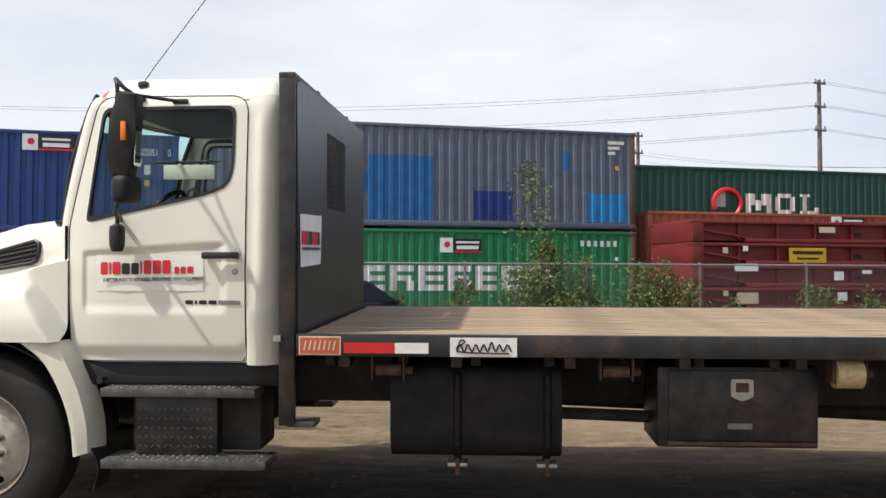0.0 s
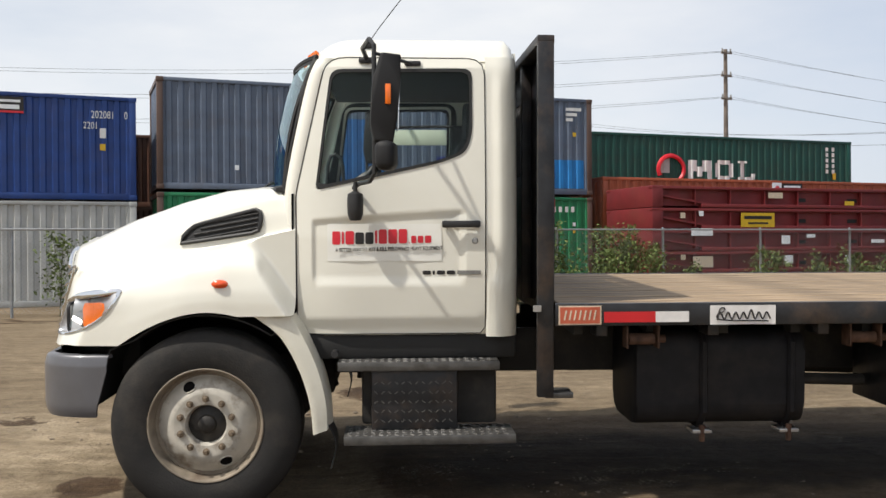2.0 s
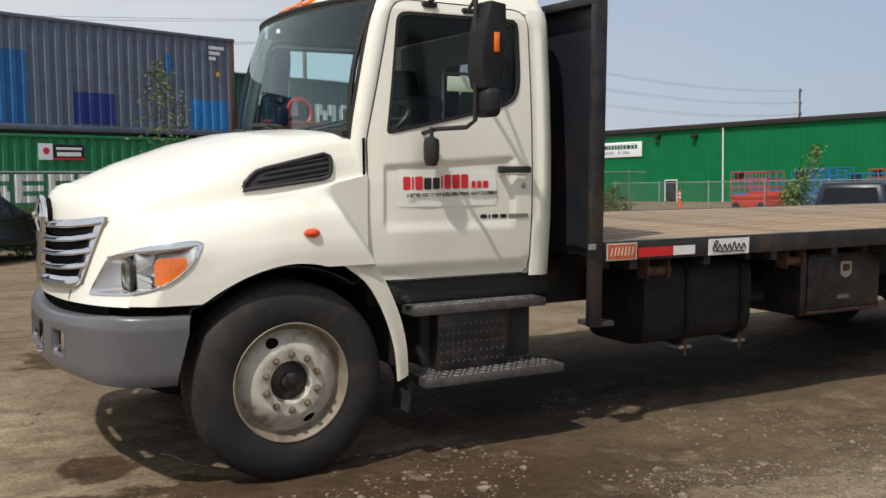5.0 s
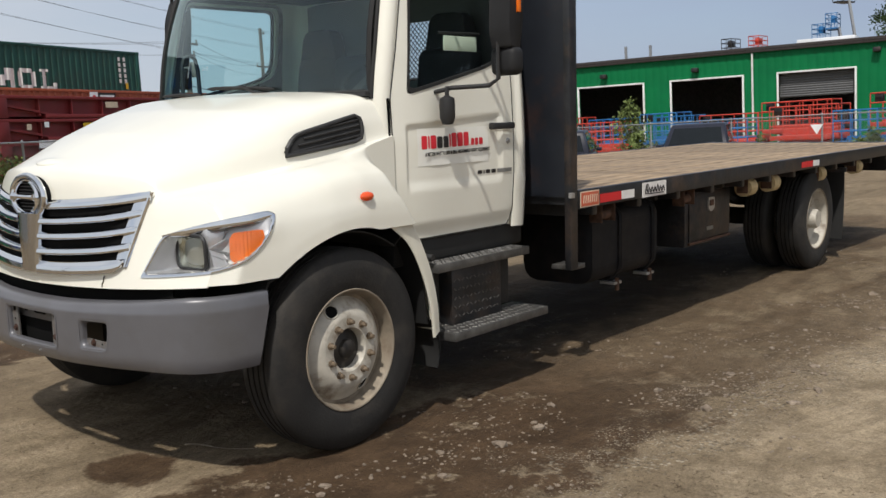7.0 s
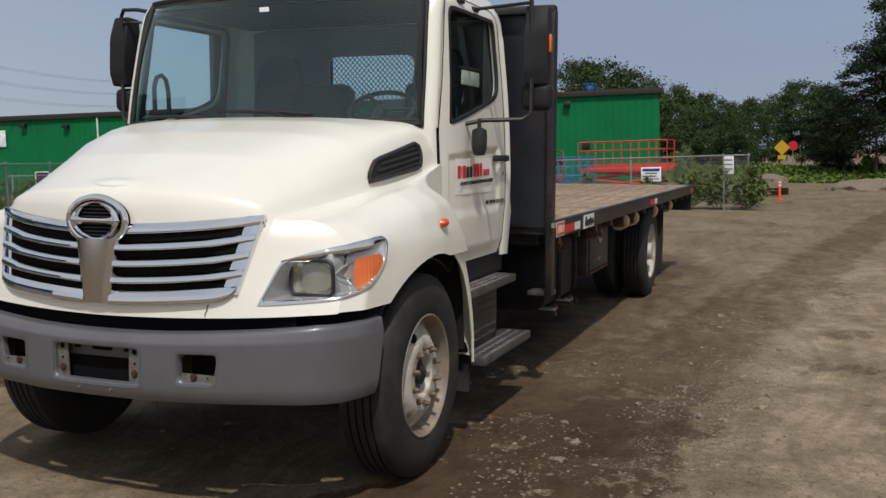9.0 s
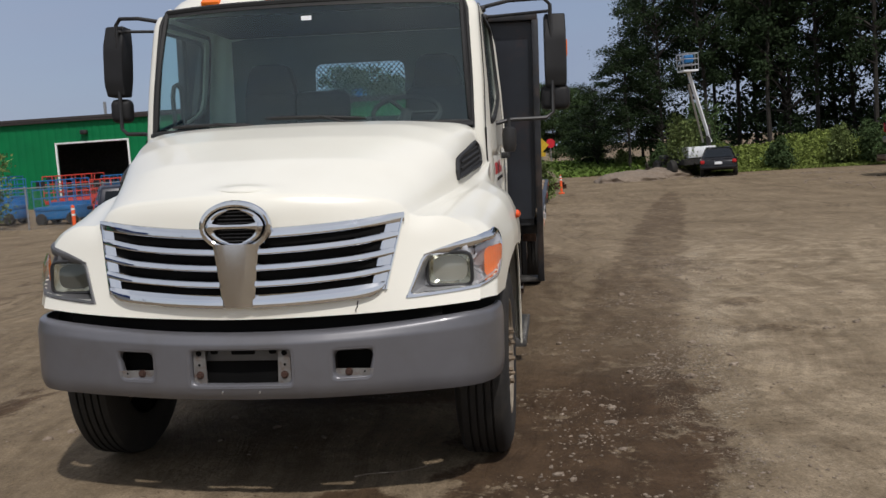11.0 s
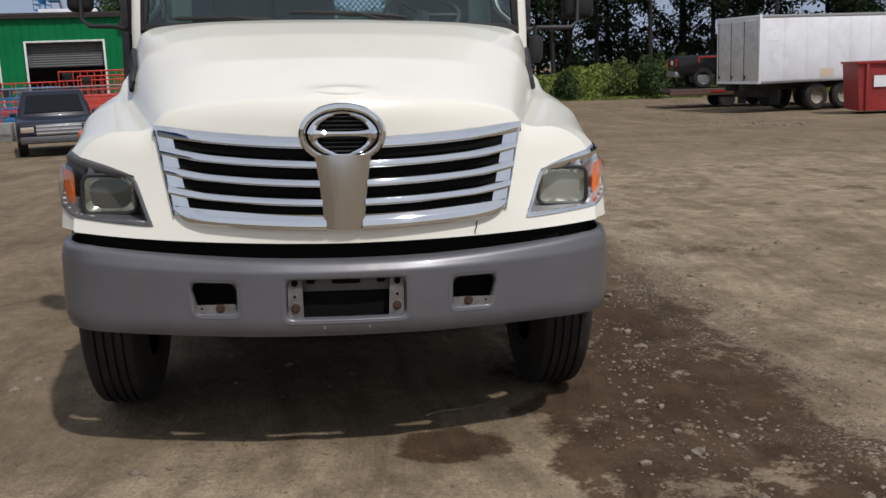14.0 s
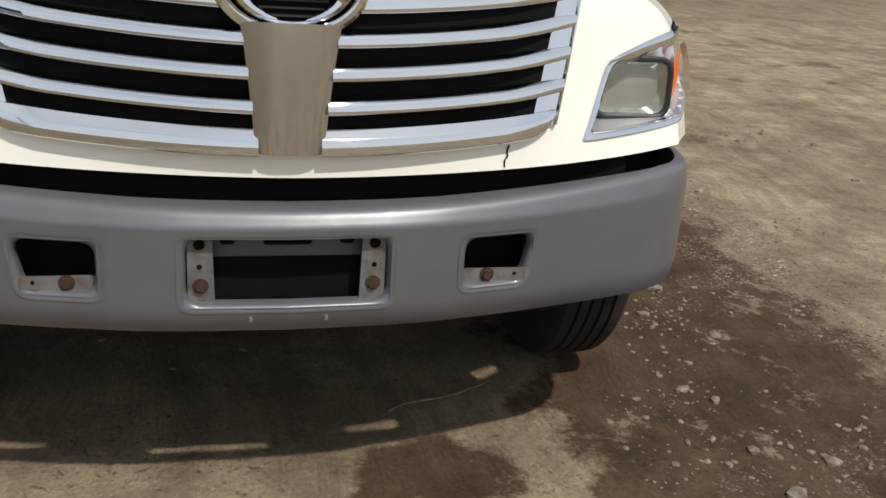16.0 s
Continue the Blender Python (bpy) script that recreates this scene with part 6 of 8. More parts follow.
def depot_tag(c, a, z):
    """White square with a red dot beside a black phone board: figures become bars."""
    b = tag(c, a, a + 0.36, z, z + 0.40, PAPER, 0.016, "depot_sign", "white and black depot sign with red dot")
    part("sign_dot", lathe([(0.001, 0), (0.08, 0), (0.085, 0.004)], (a + 0.2, 0.010, z + 0.22), 16), INK_RED, b)
    part("sign_board", box((a + 0.78, 0.016, z + 0.19), (0.80, 0.006, 0.38)), INK_BLACK, b, smooth=0)
    part("sign_bar", box((a + 0.78, 0.011, z + 0.28), (0.66, 0.004, 0.06)), PAPER, b, smooth=0)
    part("number_bar", box((a + 0.78, 0.011, z + 0.14), (0.62, 0.004, 0.10)), PAPER, b, smooth=0)
    part("sign_stripe", box((a + 0.78, 0.011, z + 0.025), (0.80, 0.004, 0.05)), INK_RED, b, smooth=0)


ALONG = (0.953, 0.302)
A0 = (-4.716, 17.613)
# lower green box with its white line name as plain blocks
green, gf = container("bright green corrugated container with white block lettering", A0, ALONG, 12.19, 2.79, 0.06, C_GREEN, RUST_POST)
x0 = 2.70
for k, w in enumerate((0.62, 0.70, 0.62, 0.66, 0.70, 0.66, 0.62, 0.62, 0.66)):
    zl, zh = 1.12, 1.80
    for a, b, c0, c1 in ((0, 0.2, zl, zh), (0.2, w, zh - 0.16, zh), (0.2, w * (0.9 if k % 2 else 1), (zl + zh) / 2 - 0.07, (zl + zh) / 2 + 0.07)) + (((0.2, w, zl, zl + 0.16),) if k in (0, 2, 4, 6, 7) else ((w - 0.2, w, zl, (zl + zh) / 2 - 0.07),)):
        patch(gf, WHITE_PAINT, x0 + a, x0 + b, c0, c1, "letter_block")
    x0 += w + 0.125
depot_tag(green, 6.40, 2.16)
for k in range(6):
    tag(green, 10.5 + 0.2 * k, 10.6 + 0.2 * k, 2.36, 2.52, WHITE_PAINT, 0.012, "code_mark")
tag(green, 11.55, 11.64, 1.96, 2.06, PAPER), tag(green, 11.55, 11.63, 1.76, 1.86, YELLOW)

grey, qf = container("faded grey-blue container with brighter blue paint patches", A0, ALONG, 12.19, 2.78, 2.93, C_GREY, RUST_POST)
for a, b, z0, z1, m in ((3.05, 4.42, 0.92, 1.42, P_BLUE), (4.42, 6.20, 0.17, 1.92, P_BLUE), (7.36, 8.48, 0.20, 1.0, P_NAVY), (9.97, 10.22, 1.66, 2.16, P_BLUE), (10.73, 11.95, 0.18, 1.0, P_CYAN)):
    patch(qf, m, a, b, z0, z1)
for k in range(3):
    tag(grey, 11.35, 11.35 + 0.5 - 0.14 * k, 2.42 - 0.15 * k, 2.51 - 0.15 * k, WHITE_PAINT, 0.012, "code_mark")
tag(grey, 11.57, 11.68, 1.68, 1.80, YELLOW), tag(grey, 1.9, 2.0, 0.5, 0.62, PAPER)
blue, bf = container("deep blue twenty-foot shipping container stacked on a pale one", (-10.91, 15.53), (0.94, 0.342), 6.06, 2.52, 2.64, C_BLUE)
for word, cx in (("202081", 5.02), ("0", 5.78)):
    writing(word, 0.26, WHITE_PAINT, blue, Matrix.Translation((cx, 0.010, 1.98)) @ Matrix.Diagonal((0.70, 1, 1, 1)), "code_lettering")
writing("2201", 0.24, WHITE_PAINT, blue, Matrix.Translation((4.84, 0.010, 1.72)) @ Matrix.Diagonal((0.72, 1, 1, 1)), "code_lettering")
tag(blue, 5.22, 5.36, 1.50, 1.74, WHITE_PAINT), tag(blue, 5.22, 5.35, 1.20, 1.36, YELLOW)
depot_tag(blue, 2.35, 2.02)
pale, pf = container("pale grey-white corrugated container standing on the dirt", (-10.91, 15.53), (0.94, 0.342), 6.06, 2.52, 0.08, C_WHITE)
container("rust-brown container behind the gap in the stacks", (-6.55, 19.2), ALONG, 6.06, 2.5, 0.06, C_BROWN)
container("weathered brown container stacked behind the grey-blue one", (-6.1, 20.2), ALONG, 6.06, 2.0, 2.58, C_BROWN)
container("pale container behind the gap", (-8.2, 22.0), ALONG, 6.06, 4.3, 0.06, C_WHITE)

molc, mf = container("dark green container with white block letters and red ring emblem", (6.3, 24.2), ALONG, 12.19, 2.6, 2.6, C_DARK)
for blocks in (((5.13, 5.32, 3.70, 4.36), (5.90, 6.10, 3.70, 4.36), (5.32, 5.50, 3.98, 4.36), (5.50, 5.72, 3.80, 4.14), (5.72, 5.90, 3.98, 4.36)), ((6.23, 6.42, 3.80, 4.28), (6.79, 6.98, 3.80, 4.28), (6.34, 6.87, 4.24, 4.38), (6.34, 6.87, 3.70, 3.84)), ((7.28, 7.46, 3.70, 4.38), (7.20, 7.56, 4.30, 4.38), (7.20, 7.90, 3.70, 3.82), (7.76, 7.90, 3.70, 3.94))):
    for a, b, z0, z1 in blocks:
        patch(mf, WHITE_PAINT, a, b, z0 - 2.6, z1 - 2.6, "letter_block")
part("ring_emblem", tube([(4.42 + 0.50 * math.cos(a), -0.002, 1.42 + 0.46 * math.sin(a)) for a in np.linspace(-0.9, 3.6, 26)], 0.075, 6), INK_RED, molc, "red ring emblem")
patch(mf, C_WHITE, 3.98, 4.40, 1.30, 1.80, "emblem_block")
for k in range(5):
    for j in range(2):
        tag(molc, 11.02 + 0.28 * j, 11.14 + 0.28 * j, 2.22 - 0.2 * k, 2.36 - 0.2 * k, WHITE_PAINT, 0.012, "code_mark")
tag(molc, 11.34, 11.48, 1.20, 1.44, YELLOW)
container("dark container under the green one", (6.3, 24.2), ALONG, 12.19, 2.55, 0.03, C_BROWN)
orange, of_ = container("orange corrugated open container behind the flat racks", (7.3, 21.6), ALONG, 12.30, 2.59, 0.90, C_ORANGE)
depot_tag(orange, 6.15, 2.12)
cb = thing("container_cradle", "rusty steel cradle under the orange container", "cradle", heading((7.3, 21.6), ALONG, 0.0))
part("cradle_beam", box((6.1, 1.2, 0.46), (12.0, 2.2, 0.9), 0.02), RUST_POST, cb)


def flat_rack(z0, h=0.585):
    r = thing("flat_rack", "folded dark red steel flat rack, one of a stack", "flat rack", heading((8.06, 19.1), ALONG, z0), "stacked flat racks")
    L, W = 12.15, 2.4
    for y, s in ((0.0, 1), (W, -1)):
        part("top_flange", box((L / 2, y + s * 0.09, h - 0.05), (L, 0.18, 0.08), 0.006), C_RED, r)
        part("bottom_flange", box((L / 2, y + s * 0.09, 0.05), (L - 3.2, 0.18, 0.10), 0.006), C_RED, r)
        part("beam_web", box((L / 2, y + s * 0.15, h / 2), (L - 0.4, 0.02, h - 0.08)), C_RED, r)
        for k in range(9):
            part("stiffener", box((1.4 + 1.17 * k, y + s * 0.08, h / 2), (0.03, 0.14, h - 0.15)), C_RED, r)
        for x0, x1 in ((0.3, 2.0), (L - 2.0, L - 0.3)):
            part("raked_flange", prism([(x0, 0.30 if x0 < 1 else 0.05), (x1, 0.05 if x0 < 1 else 0.30), (x1, 0.11 if x0 < 1 else 0.36), (x0, 0.36 if x0 < 1 else 0.11)], y + s * 0.02, y + s * 0.16, XZ), C_RED, r)
    for x in (0.18, L - 0.18):
        part("end_post", box((x, W / 2, h / 2), (0.34, W, h), 0.015), C_RED, r)
    part("rack_floor", box((L / 2, W / 2, h - 0.10), (L - 0.6, W - 0.3, 0.05)), RUST_POST, r)
    for x in (5.1, 7.0):
        part("fork_pocket", box((x, 0.135, 0.24), (0.36, 0.02, 0.11)), BLACK_SOFT, r)
    return r


flats = [flat_rack(0.08 + 0.60 * k) for k in range(5)]
LAB = [(4, 3.85, 4.35, 0.28, 0.44, TAN_INK), (4, 9.9, 10.0, 0.36, 0.52, PAPER), (4, 6.6, 6.95, 0.10, 0.22, YELLOW), (3, 0.9, 1.05, 0.30, 0.45, TAN_INK), (3, 2.9, 4.05, 0.06, 0.46, YELLOW), (3, 1.5, 1.65, 0.36, 0.5, PAPER), (3, 8.4, 8.62, 0.36, 0.5, PAPER),
       (2, 1.25, 1.95, 0.42, 0.62, PAPER), (2, 4.3, 4.6, 0.18, 0.42, PAPER), (2, 5.2, 5.5, 0.36, 0.46, PAPER), (2, 7.6, 8.1, 0.2, 0.3, PAPER), (1, 0.9, 1.05, 0.36, 0.5, TAN_INK), (1, 4.4, 4.7, 0.22, 0.45, PAPER), (1, 1.3, 1.95, 0.15, 0.45, TAN_INK), (1, 6.6, 6.8, 0.2, 0.45, PAPER)]
for i, a, b, z0, z1, m in LAB:
    tg = tag(flats[i], a, b, z0, z1, m, -0.006 if i != 3 or b - a < 1 else -0.01)
    if b - a > 1:
        part("label_bar", box(((a + b) / 2, -0.016, 0.33), (0.95, 0.004, 0.09)), INK_BLACK, tg, smooth=0)
        part("label_bar", box(((a + b) / 2, -0.016, 0.17), (0.70, 0.004, 0.05)), INK_BLACK, tg, smooth=0)

# ---- fences ----
GALV = mat("galvanised_steel", (0.33, 0.34, 0.35), 0.45, 0.6, var=0.15, scale=10)
WIRE = mat("fence_wire", (0.30, 0.31, 0.32), 0.5, 0.5, var=0.1)


def chain_fence(label, p, d, L, H, posts, z0=None):
    z0 = ground_z(p[0], p[1]) if z0 is None else z0
    f = thing("chain_link_fence", label, "fence", heading(p, d, z0))
    t = bmesh.new()
    step = 0.085
    for k in range(int(-H / step), int(L / step)):
        for s in (-1, 1):
            u0, u1 = k * step, k * step + H
            f0, f1 = max(0.0, -u0 / H), min(1.0, (L - u0) / H)
            if f1 - f0 < 0.05:
                continue
            za, zb = (0.05 + (H - 0.05) * f0, 0.05 + (H - 0.05) * f1) if s > 0 else (H - (H - 0.05) * f0, H - (H - 0.05) * f1)
            a, b = u0 + H * f0, u0 + H * f1
            w = 0.0028
            t.faces.new([t.verts.new(q) for q in ((a - w, 0, za), (a + w, 0, za), (b + w, 0, zb), (b - w, 0, zb))])
    part("wire_mesh", t, WIRE, f, "galvanised chain-link mesh", smooth=0)
    part("top_rail", tube([(0, 0, H), (L, 0, H)], 0.022, 6), GALV, f)
    for u in posts:
        part("post", tube([(u, 0.03, -0.6), (u, 0.03, H + 0.02), (u - 0.02, 0.03, H + 0.05)], 0.032, 8), GALV, f)
    return f


FP = (8.42, 17.95)
chain_fence("grey chain-link fence in front of the container stacks", (FP[0] - 0.953 * 22, FP[1] - 0.302 * 22), ALONG, 38.0, 1.75, [0.2 + 3.05 * k for k in range(13)])
chain_fence("chain-link fence round the hire yard", (28.0, 30.0), (0.0, -1.0), 31.0, 1.75, [0.2 + 3.0 * k for k in range(11)], -0.33)
chain_fence("overgrown chain-link fence along the yard's side", (28.0, -1.0), (1.0, 0.06), 22.0, 1.75, [0.2 + 3.0 * k for k in range(8)], -0.38)


# ---- plants ----
def leaf_mat(name, c, var=0.35):
    m = mat(name, c, 0.75, var=var, scale=1.3, rand=0.12, spec=0.12)
    n, l = m.node_tree.nodes, m.node_tree.links
    b = n["Principled BSDF"]
    b.inputs["Subsurface Weight"].default_value = 0.0
    geo, hs, mr = n.new("ShaderNodeNewGeometry"), n.new("ShaderNodeHueSaturation"), n.new("ShaderNodeMapRange")
    mr.inputs["To Min"].default_value, mr.inputs["To Max"].default_value = 0.65, 1.4
    src = b.inputs["Base Color"].links[0].from_socket
    l.new(geo.outputs["Random Per Island"], mr.inputs["Value"])
    l.new(mr.outputs["Result"], hs.inputs["Value"])
    l.new(src, hs.inputs["Color"])
    l.new(hs.outputs["Color"], b.inputs["Base Color"])
    return m


LEAF_DARK = leaf_mat("leaf_dark", (0.023, 0.038, 0.016))
LEAF_MID = leaf_mat("leaf_mid", (0.050, 0.080, 0.030))
LEAF_WEED = leaf_mat("leaf_weed", (0.115, 0.150, 0.050))
LEAF_BANK = leaf_mat("leaf_bank", (0.150, 0.190, 0.045))
LEAF_GRASS = leaf_mat("leaf_grass", (0.095, 0.145, 0.03))
BARK = mat("bark", (0.026, 0.022, 0.018), 0.9, var=0.3, scale=5, bump=0.3, bscale=20)
STEM = mat("green_stem", (0.10, 0.10, 0.05), 0.8, var=0.3)


def leaf_mesh(name, centres, size, material, flat=0.0, seed=1):
    r = np.random.default_rng(seed)
    n = len(centres)
    c = np.asarray(centres)
    nrm = r.standard_normal((n, 3))
    nrm[:, 2] = nrm[:, 2] + flat
    nrm /= np.linalg.norm(nrm, axis=1)[:, None]
    a = np.cross(nrm, r.standard_normal((n, 3)))
    a /= np.linalg.norm(a, axis=1)[:, None]
    b = np.cross(nrm, a)
    s = size * r.uniform(0.55, 1.35, (n, 1))
    v = np.empty((n, 4, 3))
    v[:, 0], v[:, 1], v[:, 2], v[:, 3] = c - a * s, c - b * s * 0.5, c + a * s, c + b * s * 0.5 + nrm * s * 0.2
    me = bpy.data.meshes.new(name)
    me.from_pydata(v.reshape(-1, 3).tolist(), [], np.arange(4 * n).reshape(n, 4).tolist())
    me.materials.append(material)
    return me


def tree(label, h, spread, low, clumps, leaves, size, m, seed, material=None, slim=1.0):
    r = np.random.default_rng(seed)
    t = thing("tree", label, "tree", m, "woodland trees")
    bm = tube([tuple(p) for p in spline([(0, 0, -0.4), (0.15 * r.standard_normal(), 0.15 * r.standard_normal(), h * 0.3), (0.3 * r.standard_normal(), 0.3 * r.standard_normal(), h * 0.65), (0.2, 0.1, h * 0.95)], 10)], [0.145 * slim * h / 15 * (1 - 0.09 * k) for k in range(10)], 7)
    cen = []
    for k in range(clumps):
        f = (k + r.random()) / clumps
        z = h * (low + (1 - low) * f)
        rad = spread * (0.35 + 0.9 * math.sin(math.pi * min(1, 0.12 + 0.85 * f)) ** 0.8) * r.uniform(0.35, 1.0)
        a = r.uniform(0, 6.283)
        p = np.array((rad * math.cos(a), rad * math.sin(a), z + r.uniform(-0.3, 0.3)))
        root = (0, 0, max(z - rad * 0.5, h * 0.15))
        tube([root, tuple((np.array(root) + p) / 2 + (0, 0, 0.15 * rad)), tuple(p)], [0.06 * h / 15, 0.04 * h / 15, 0.012], 4, bm)
        k2 = leaves // clumps
        cen.append(p + r.standard_normal((k2, 3)) * np.array((0.34, 0.34, 0.24)) * spread * r.uniform(0.30, 0.66))
    part("trunk", bm, BARK, t)
    ob = new("crown", leaf_mesh("crown", np.vstack(cen), size, material or LEAF_DARK, 0.3, seed))
    ob.parent = t
    return t


# three master trees, the rest are copies turned and scaled
def at_bearing(az, r, eye=(-5.0, -0.5)):
    a = radians(az)
    return eye[0] + r * math.sin(a), eye[1] + r * math.cos(a)


def put(az, r, s, turn, dz=0.0):
    x, y = at_bearing(az, r)
    return Matrix.Translation((x, y, ground_z(x, y) + dz)) @ pose(0, 0, 0, 0, 0, turn) @ Matrix.Scale(s, 4)


tall = [tree("tall dark broadleaf tree at the wood's edge", 21, 3.2, 0.12, 66, 15500, 0.125, put(104, 66, 1, 10), 3, slim=0.85), tree("tall slender broadleaf tree in the wood", 22, 2.7, 0.30, 54, 12500, 0.125, put(112, 67, 1, 50), 4, slim=0.85), tree("tall thin-crowned tree in the wood", 20, 2.8, 0.24, 56, 12500, 0.125, put(119, 66, 1, 80), 5, slim=0.8)]
roundt = tree("round-headed tree behind the green building", 11, 3.2, 0.10, 60, 15000, 0.15, put(78.6, 92, 0.9, 0), 6, LEAF_MID)
rt = np.random.default_rng(8)
n_t = 0
for row, (r0, a0, a1, st) in enumerate(((64, 94.6, 136, 2.7), (69, 94.0, 138, 2.6), (75, 93.4, 138, 3.2))):
    a = a0
    while a < a1:
        src = tall[int(rt.integers(0, 3))]
        x, y = at_bearing(a + rt.uniform(-0.7, 0.7), r0 + rt.uniform(-2, 2))
        s = rt.uniform(0.85, 1.10) * min(1.0, (6.0 + 1.9 * max(0, a - 93.4)) / 21)
        c = copy_thing(src, Matrix.Translation((x, y, ground_z(x, y))) @ pose(0, 0, 0, 0, 0, rt.uniform(0, 360)))
        c.scale = (max(s, 0.7), max(s, 0.7), s)
        a += st * (1.3 if a > 104 else 1.0)
for az, r, s in ((80.0, 95, 1.02), (81.4, 99, 0.95), (82.6, 92, 0.74), (84.2, 96, 0.78), (85.6, 100, 0.72), (86.8, 95, 0.60), (88.0, 98, 0.64), (89.4, 112, 0.74), (90.6, 110, 0.86), (91.8, 112, 0.80), (83.4, 80, 0.58), (85.0, 84, 0.50), (87.4, 88, 0.5), (92.6, 90, 0.62), (46, 120, 0.5), (48, 118, 0.45), (50, 124, 0.5)):
    x, y = at_bearing(az, r)
    c = copy_thing(roundt, Matrix.Translation((x, y, ground_z(x, y))) @ pose(0, 0, 0, 0, 0, rt.uniform(0, 360)))
    c.scale = (s, s, s * 0.9)


def bush(label, p, h, w, leaves, seed, size=0.05, m=None):
    r = np.random.default_rng(seed)
    b = thing("bush", label, "bush", Matrix.Translation((p[0], p[1], ground_z(*p))), "weeds along the fence")
    bm, cen = bmesh.new(), []
    stems = max(3, int(w * 7))
    for k in range(stems):
        x, y = r.normal(0, w * 0.35), r.normal(0, 0.18)
        hh = h * r.uniform(0.45, 1.0) * (1 - 0.35 * min(1, abs(x) / max(w, 0.1)))
        lean = r.normal(0, 0.12, 2)
        tube([(x, y, -0.1), (x + lean[0] * hh * 0.5, y + lean[1] * hh * 0.5, hh * 0.55), (x + lean[0] * hh, y + lean[1] * hh, hh)], [0.014, 0.010, 0.004], 4, bm)
        q = leaves // stems
        f = r.uniform(0.12, 1.0, q) ** 0.8
        rad = (0.06 + 0.16 * np.sin(np.pi * np.minimum(f, 0.95))) * (0.6 + 0.25 * h)
        cen.append(np.stack([x + lean[0] * hh * f + r.normal(0, 1, q) * rad, y + lean[1] * hh * f + r.normal(0, 1, q) * rad, hh * f + r.normal(0, 0.06, q)], 1))
    part("stems", bm, STEM, b)
    ob = new("leaves", leaf_mesh("leaves", np.vstack(cen), size, m or LEAF_WEED, 0.4, seed))
    ob.parent = b
    return b


def on_fence(s, off=0.0):
    return FP[0] + 0.953 * s - 0.302 * -off * -1, FP[1] + 0.302 * s + 0.953 * off


for i, (s, off, h, w, n) in enumerate(((-4.2, 0.5, 4.5, 0.55, 2600), (-5.0, 0.3, 2.9, 0.7, 1700), (-3.4, 0.2, 2.9, 0.8, 1900), (-4.3, -0.3, 1.9, 1.0, 1800), (-1.95, 0.3, 2.9, 0.5, 1700), (-1.1, 0.2, 2.7, 0.6, 1700), (-1.5, -0.3, 1.5, 0.9, 1400), (2.6, 0.2, 1.5, 0.5, 700), (3.3, 0.3, 1.7, 0.4, 700), (4.9, 0.3, 1.4, 0.7, 900),
                                         (6.2, 0.2, 1.6, 0.7, 1000), (7.6, 0.2, 1.5, 0.9, 1200), (9.0, 0.3, 1.8, 0.8, 1300), (10.3, 0.3, 1.6, 0.7, 1000), (11.6, 0.4, 1.5, 0.8, 900), (13.4, 0.5, 1.6, 0.9, 1000), (15.2, 0.6, 1.5, 0.9, 900), (-10.9, -0.1, 1.8, 0.35, 800), (-10.3, -0.1, 1.3, 0.4, 700), (-13.2, 0.2, 1.5, 0.5, 800), (-14.6, 0.3, 1.9, 0.4, 800), (-8.0, 0.3, 1.3, 0.5, 600), (-6.6, 0.3, 1.5, 0.5, 700), (0.6, 0.2, 1.1, 0.6, 600))):
    bush("leafy green weeds growing through the chain-link fence", on_fence(s, off), h, w, n, 20 + i)
# hire-yard fence and side fence weeds
for i, (x, y, h, w, n) in enumerate(((28.3, 12.55, 3.2, 0.42, 1500), (28.3, 19.5, 2.9, 0.5, 1100), (28.3, 14.6, 1.3, 0.6, 700), (28.2, 11.8, 1.4, 0.5, 700), (28.2, 8.4, 1.3, 0.6, 700), (28.2, 4.6, 1.3, 0.9, 1000), (28.3, 2.2, 1.5, 0.7, 1000), (28.3, 0.9, 1.6, 0.7, 1200), (28.4, -0.1, 1.7, 0.8, 1300), (28.1, -0.9, 1.8, 0.6, 1000), (29.5, -0.8, 1.2, 0.6, 900), (31.5, -0.6, 1.0, 0.6, 800), (34, -0.3, 1.1, 0.7, 900), (37, 0.4, 1.3, 0.8, 1000), (41, 1.2, 1.4, 1.0, 1200), (45, 2.4, 1.8, 1.2, 1600), (49, 3.6, 2.4, 1.5, 1800))):
    bush("tangled weeds on the yard fence", (x, y), h, w, n, 60 + i, 0.075)


def meadow(name, label, pts, n, h, size, seed, material=None):
    """Rough grass over a patch: pts are (bearing, near, far) spans."""
    r = np.random.default_rng(seed)
    cen = []
    for az0, az1, r0, r1 in pts:
        k = n // len(pts)
        a, d = r.uniform(az0, az1, k), r.uniform(r0, r1, k)
        for ai, di in zip(a, d):
            x, y = at_bearing(ai, di)
            lump = h * (0.55 + 0.42 * noise.noise(Vector((x * 0.16, y * 0.16, 1.0))) + 0.35 * noise.noise(Vector((x * 0.5, y * 0.5, 4.0))))
            rise = min(1, (di - r0) / 4.0)
            cen.append((x, y, ground_z(x, y) + max(0.05, lump * rise) * r.random() ** 0.45))
    me = leaf_mesh(name, cen, size, material or LEAF_GRASS, 0.1, seed)
    return tagged(new(name, me), label, "grass", kind="stuff")


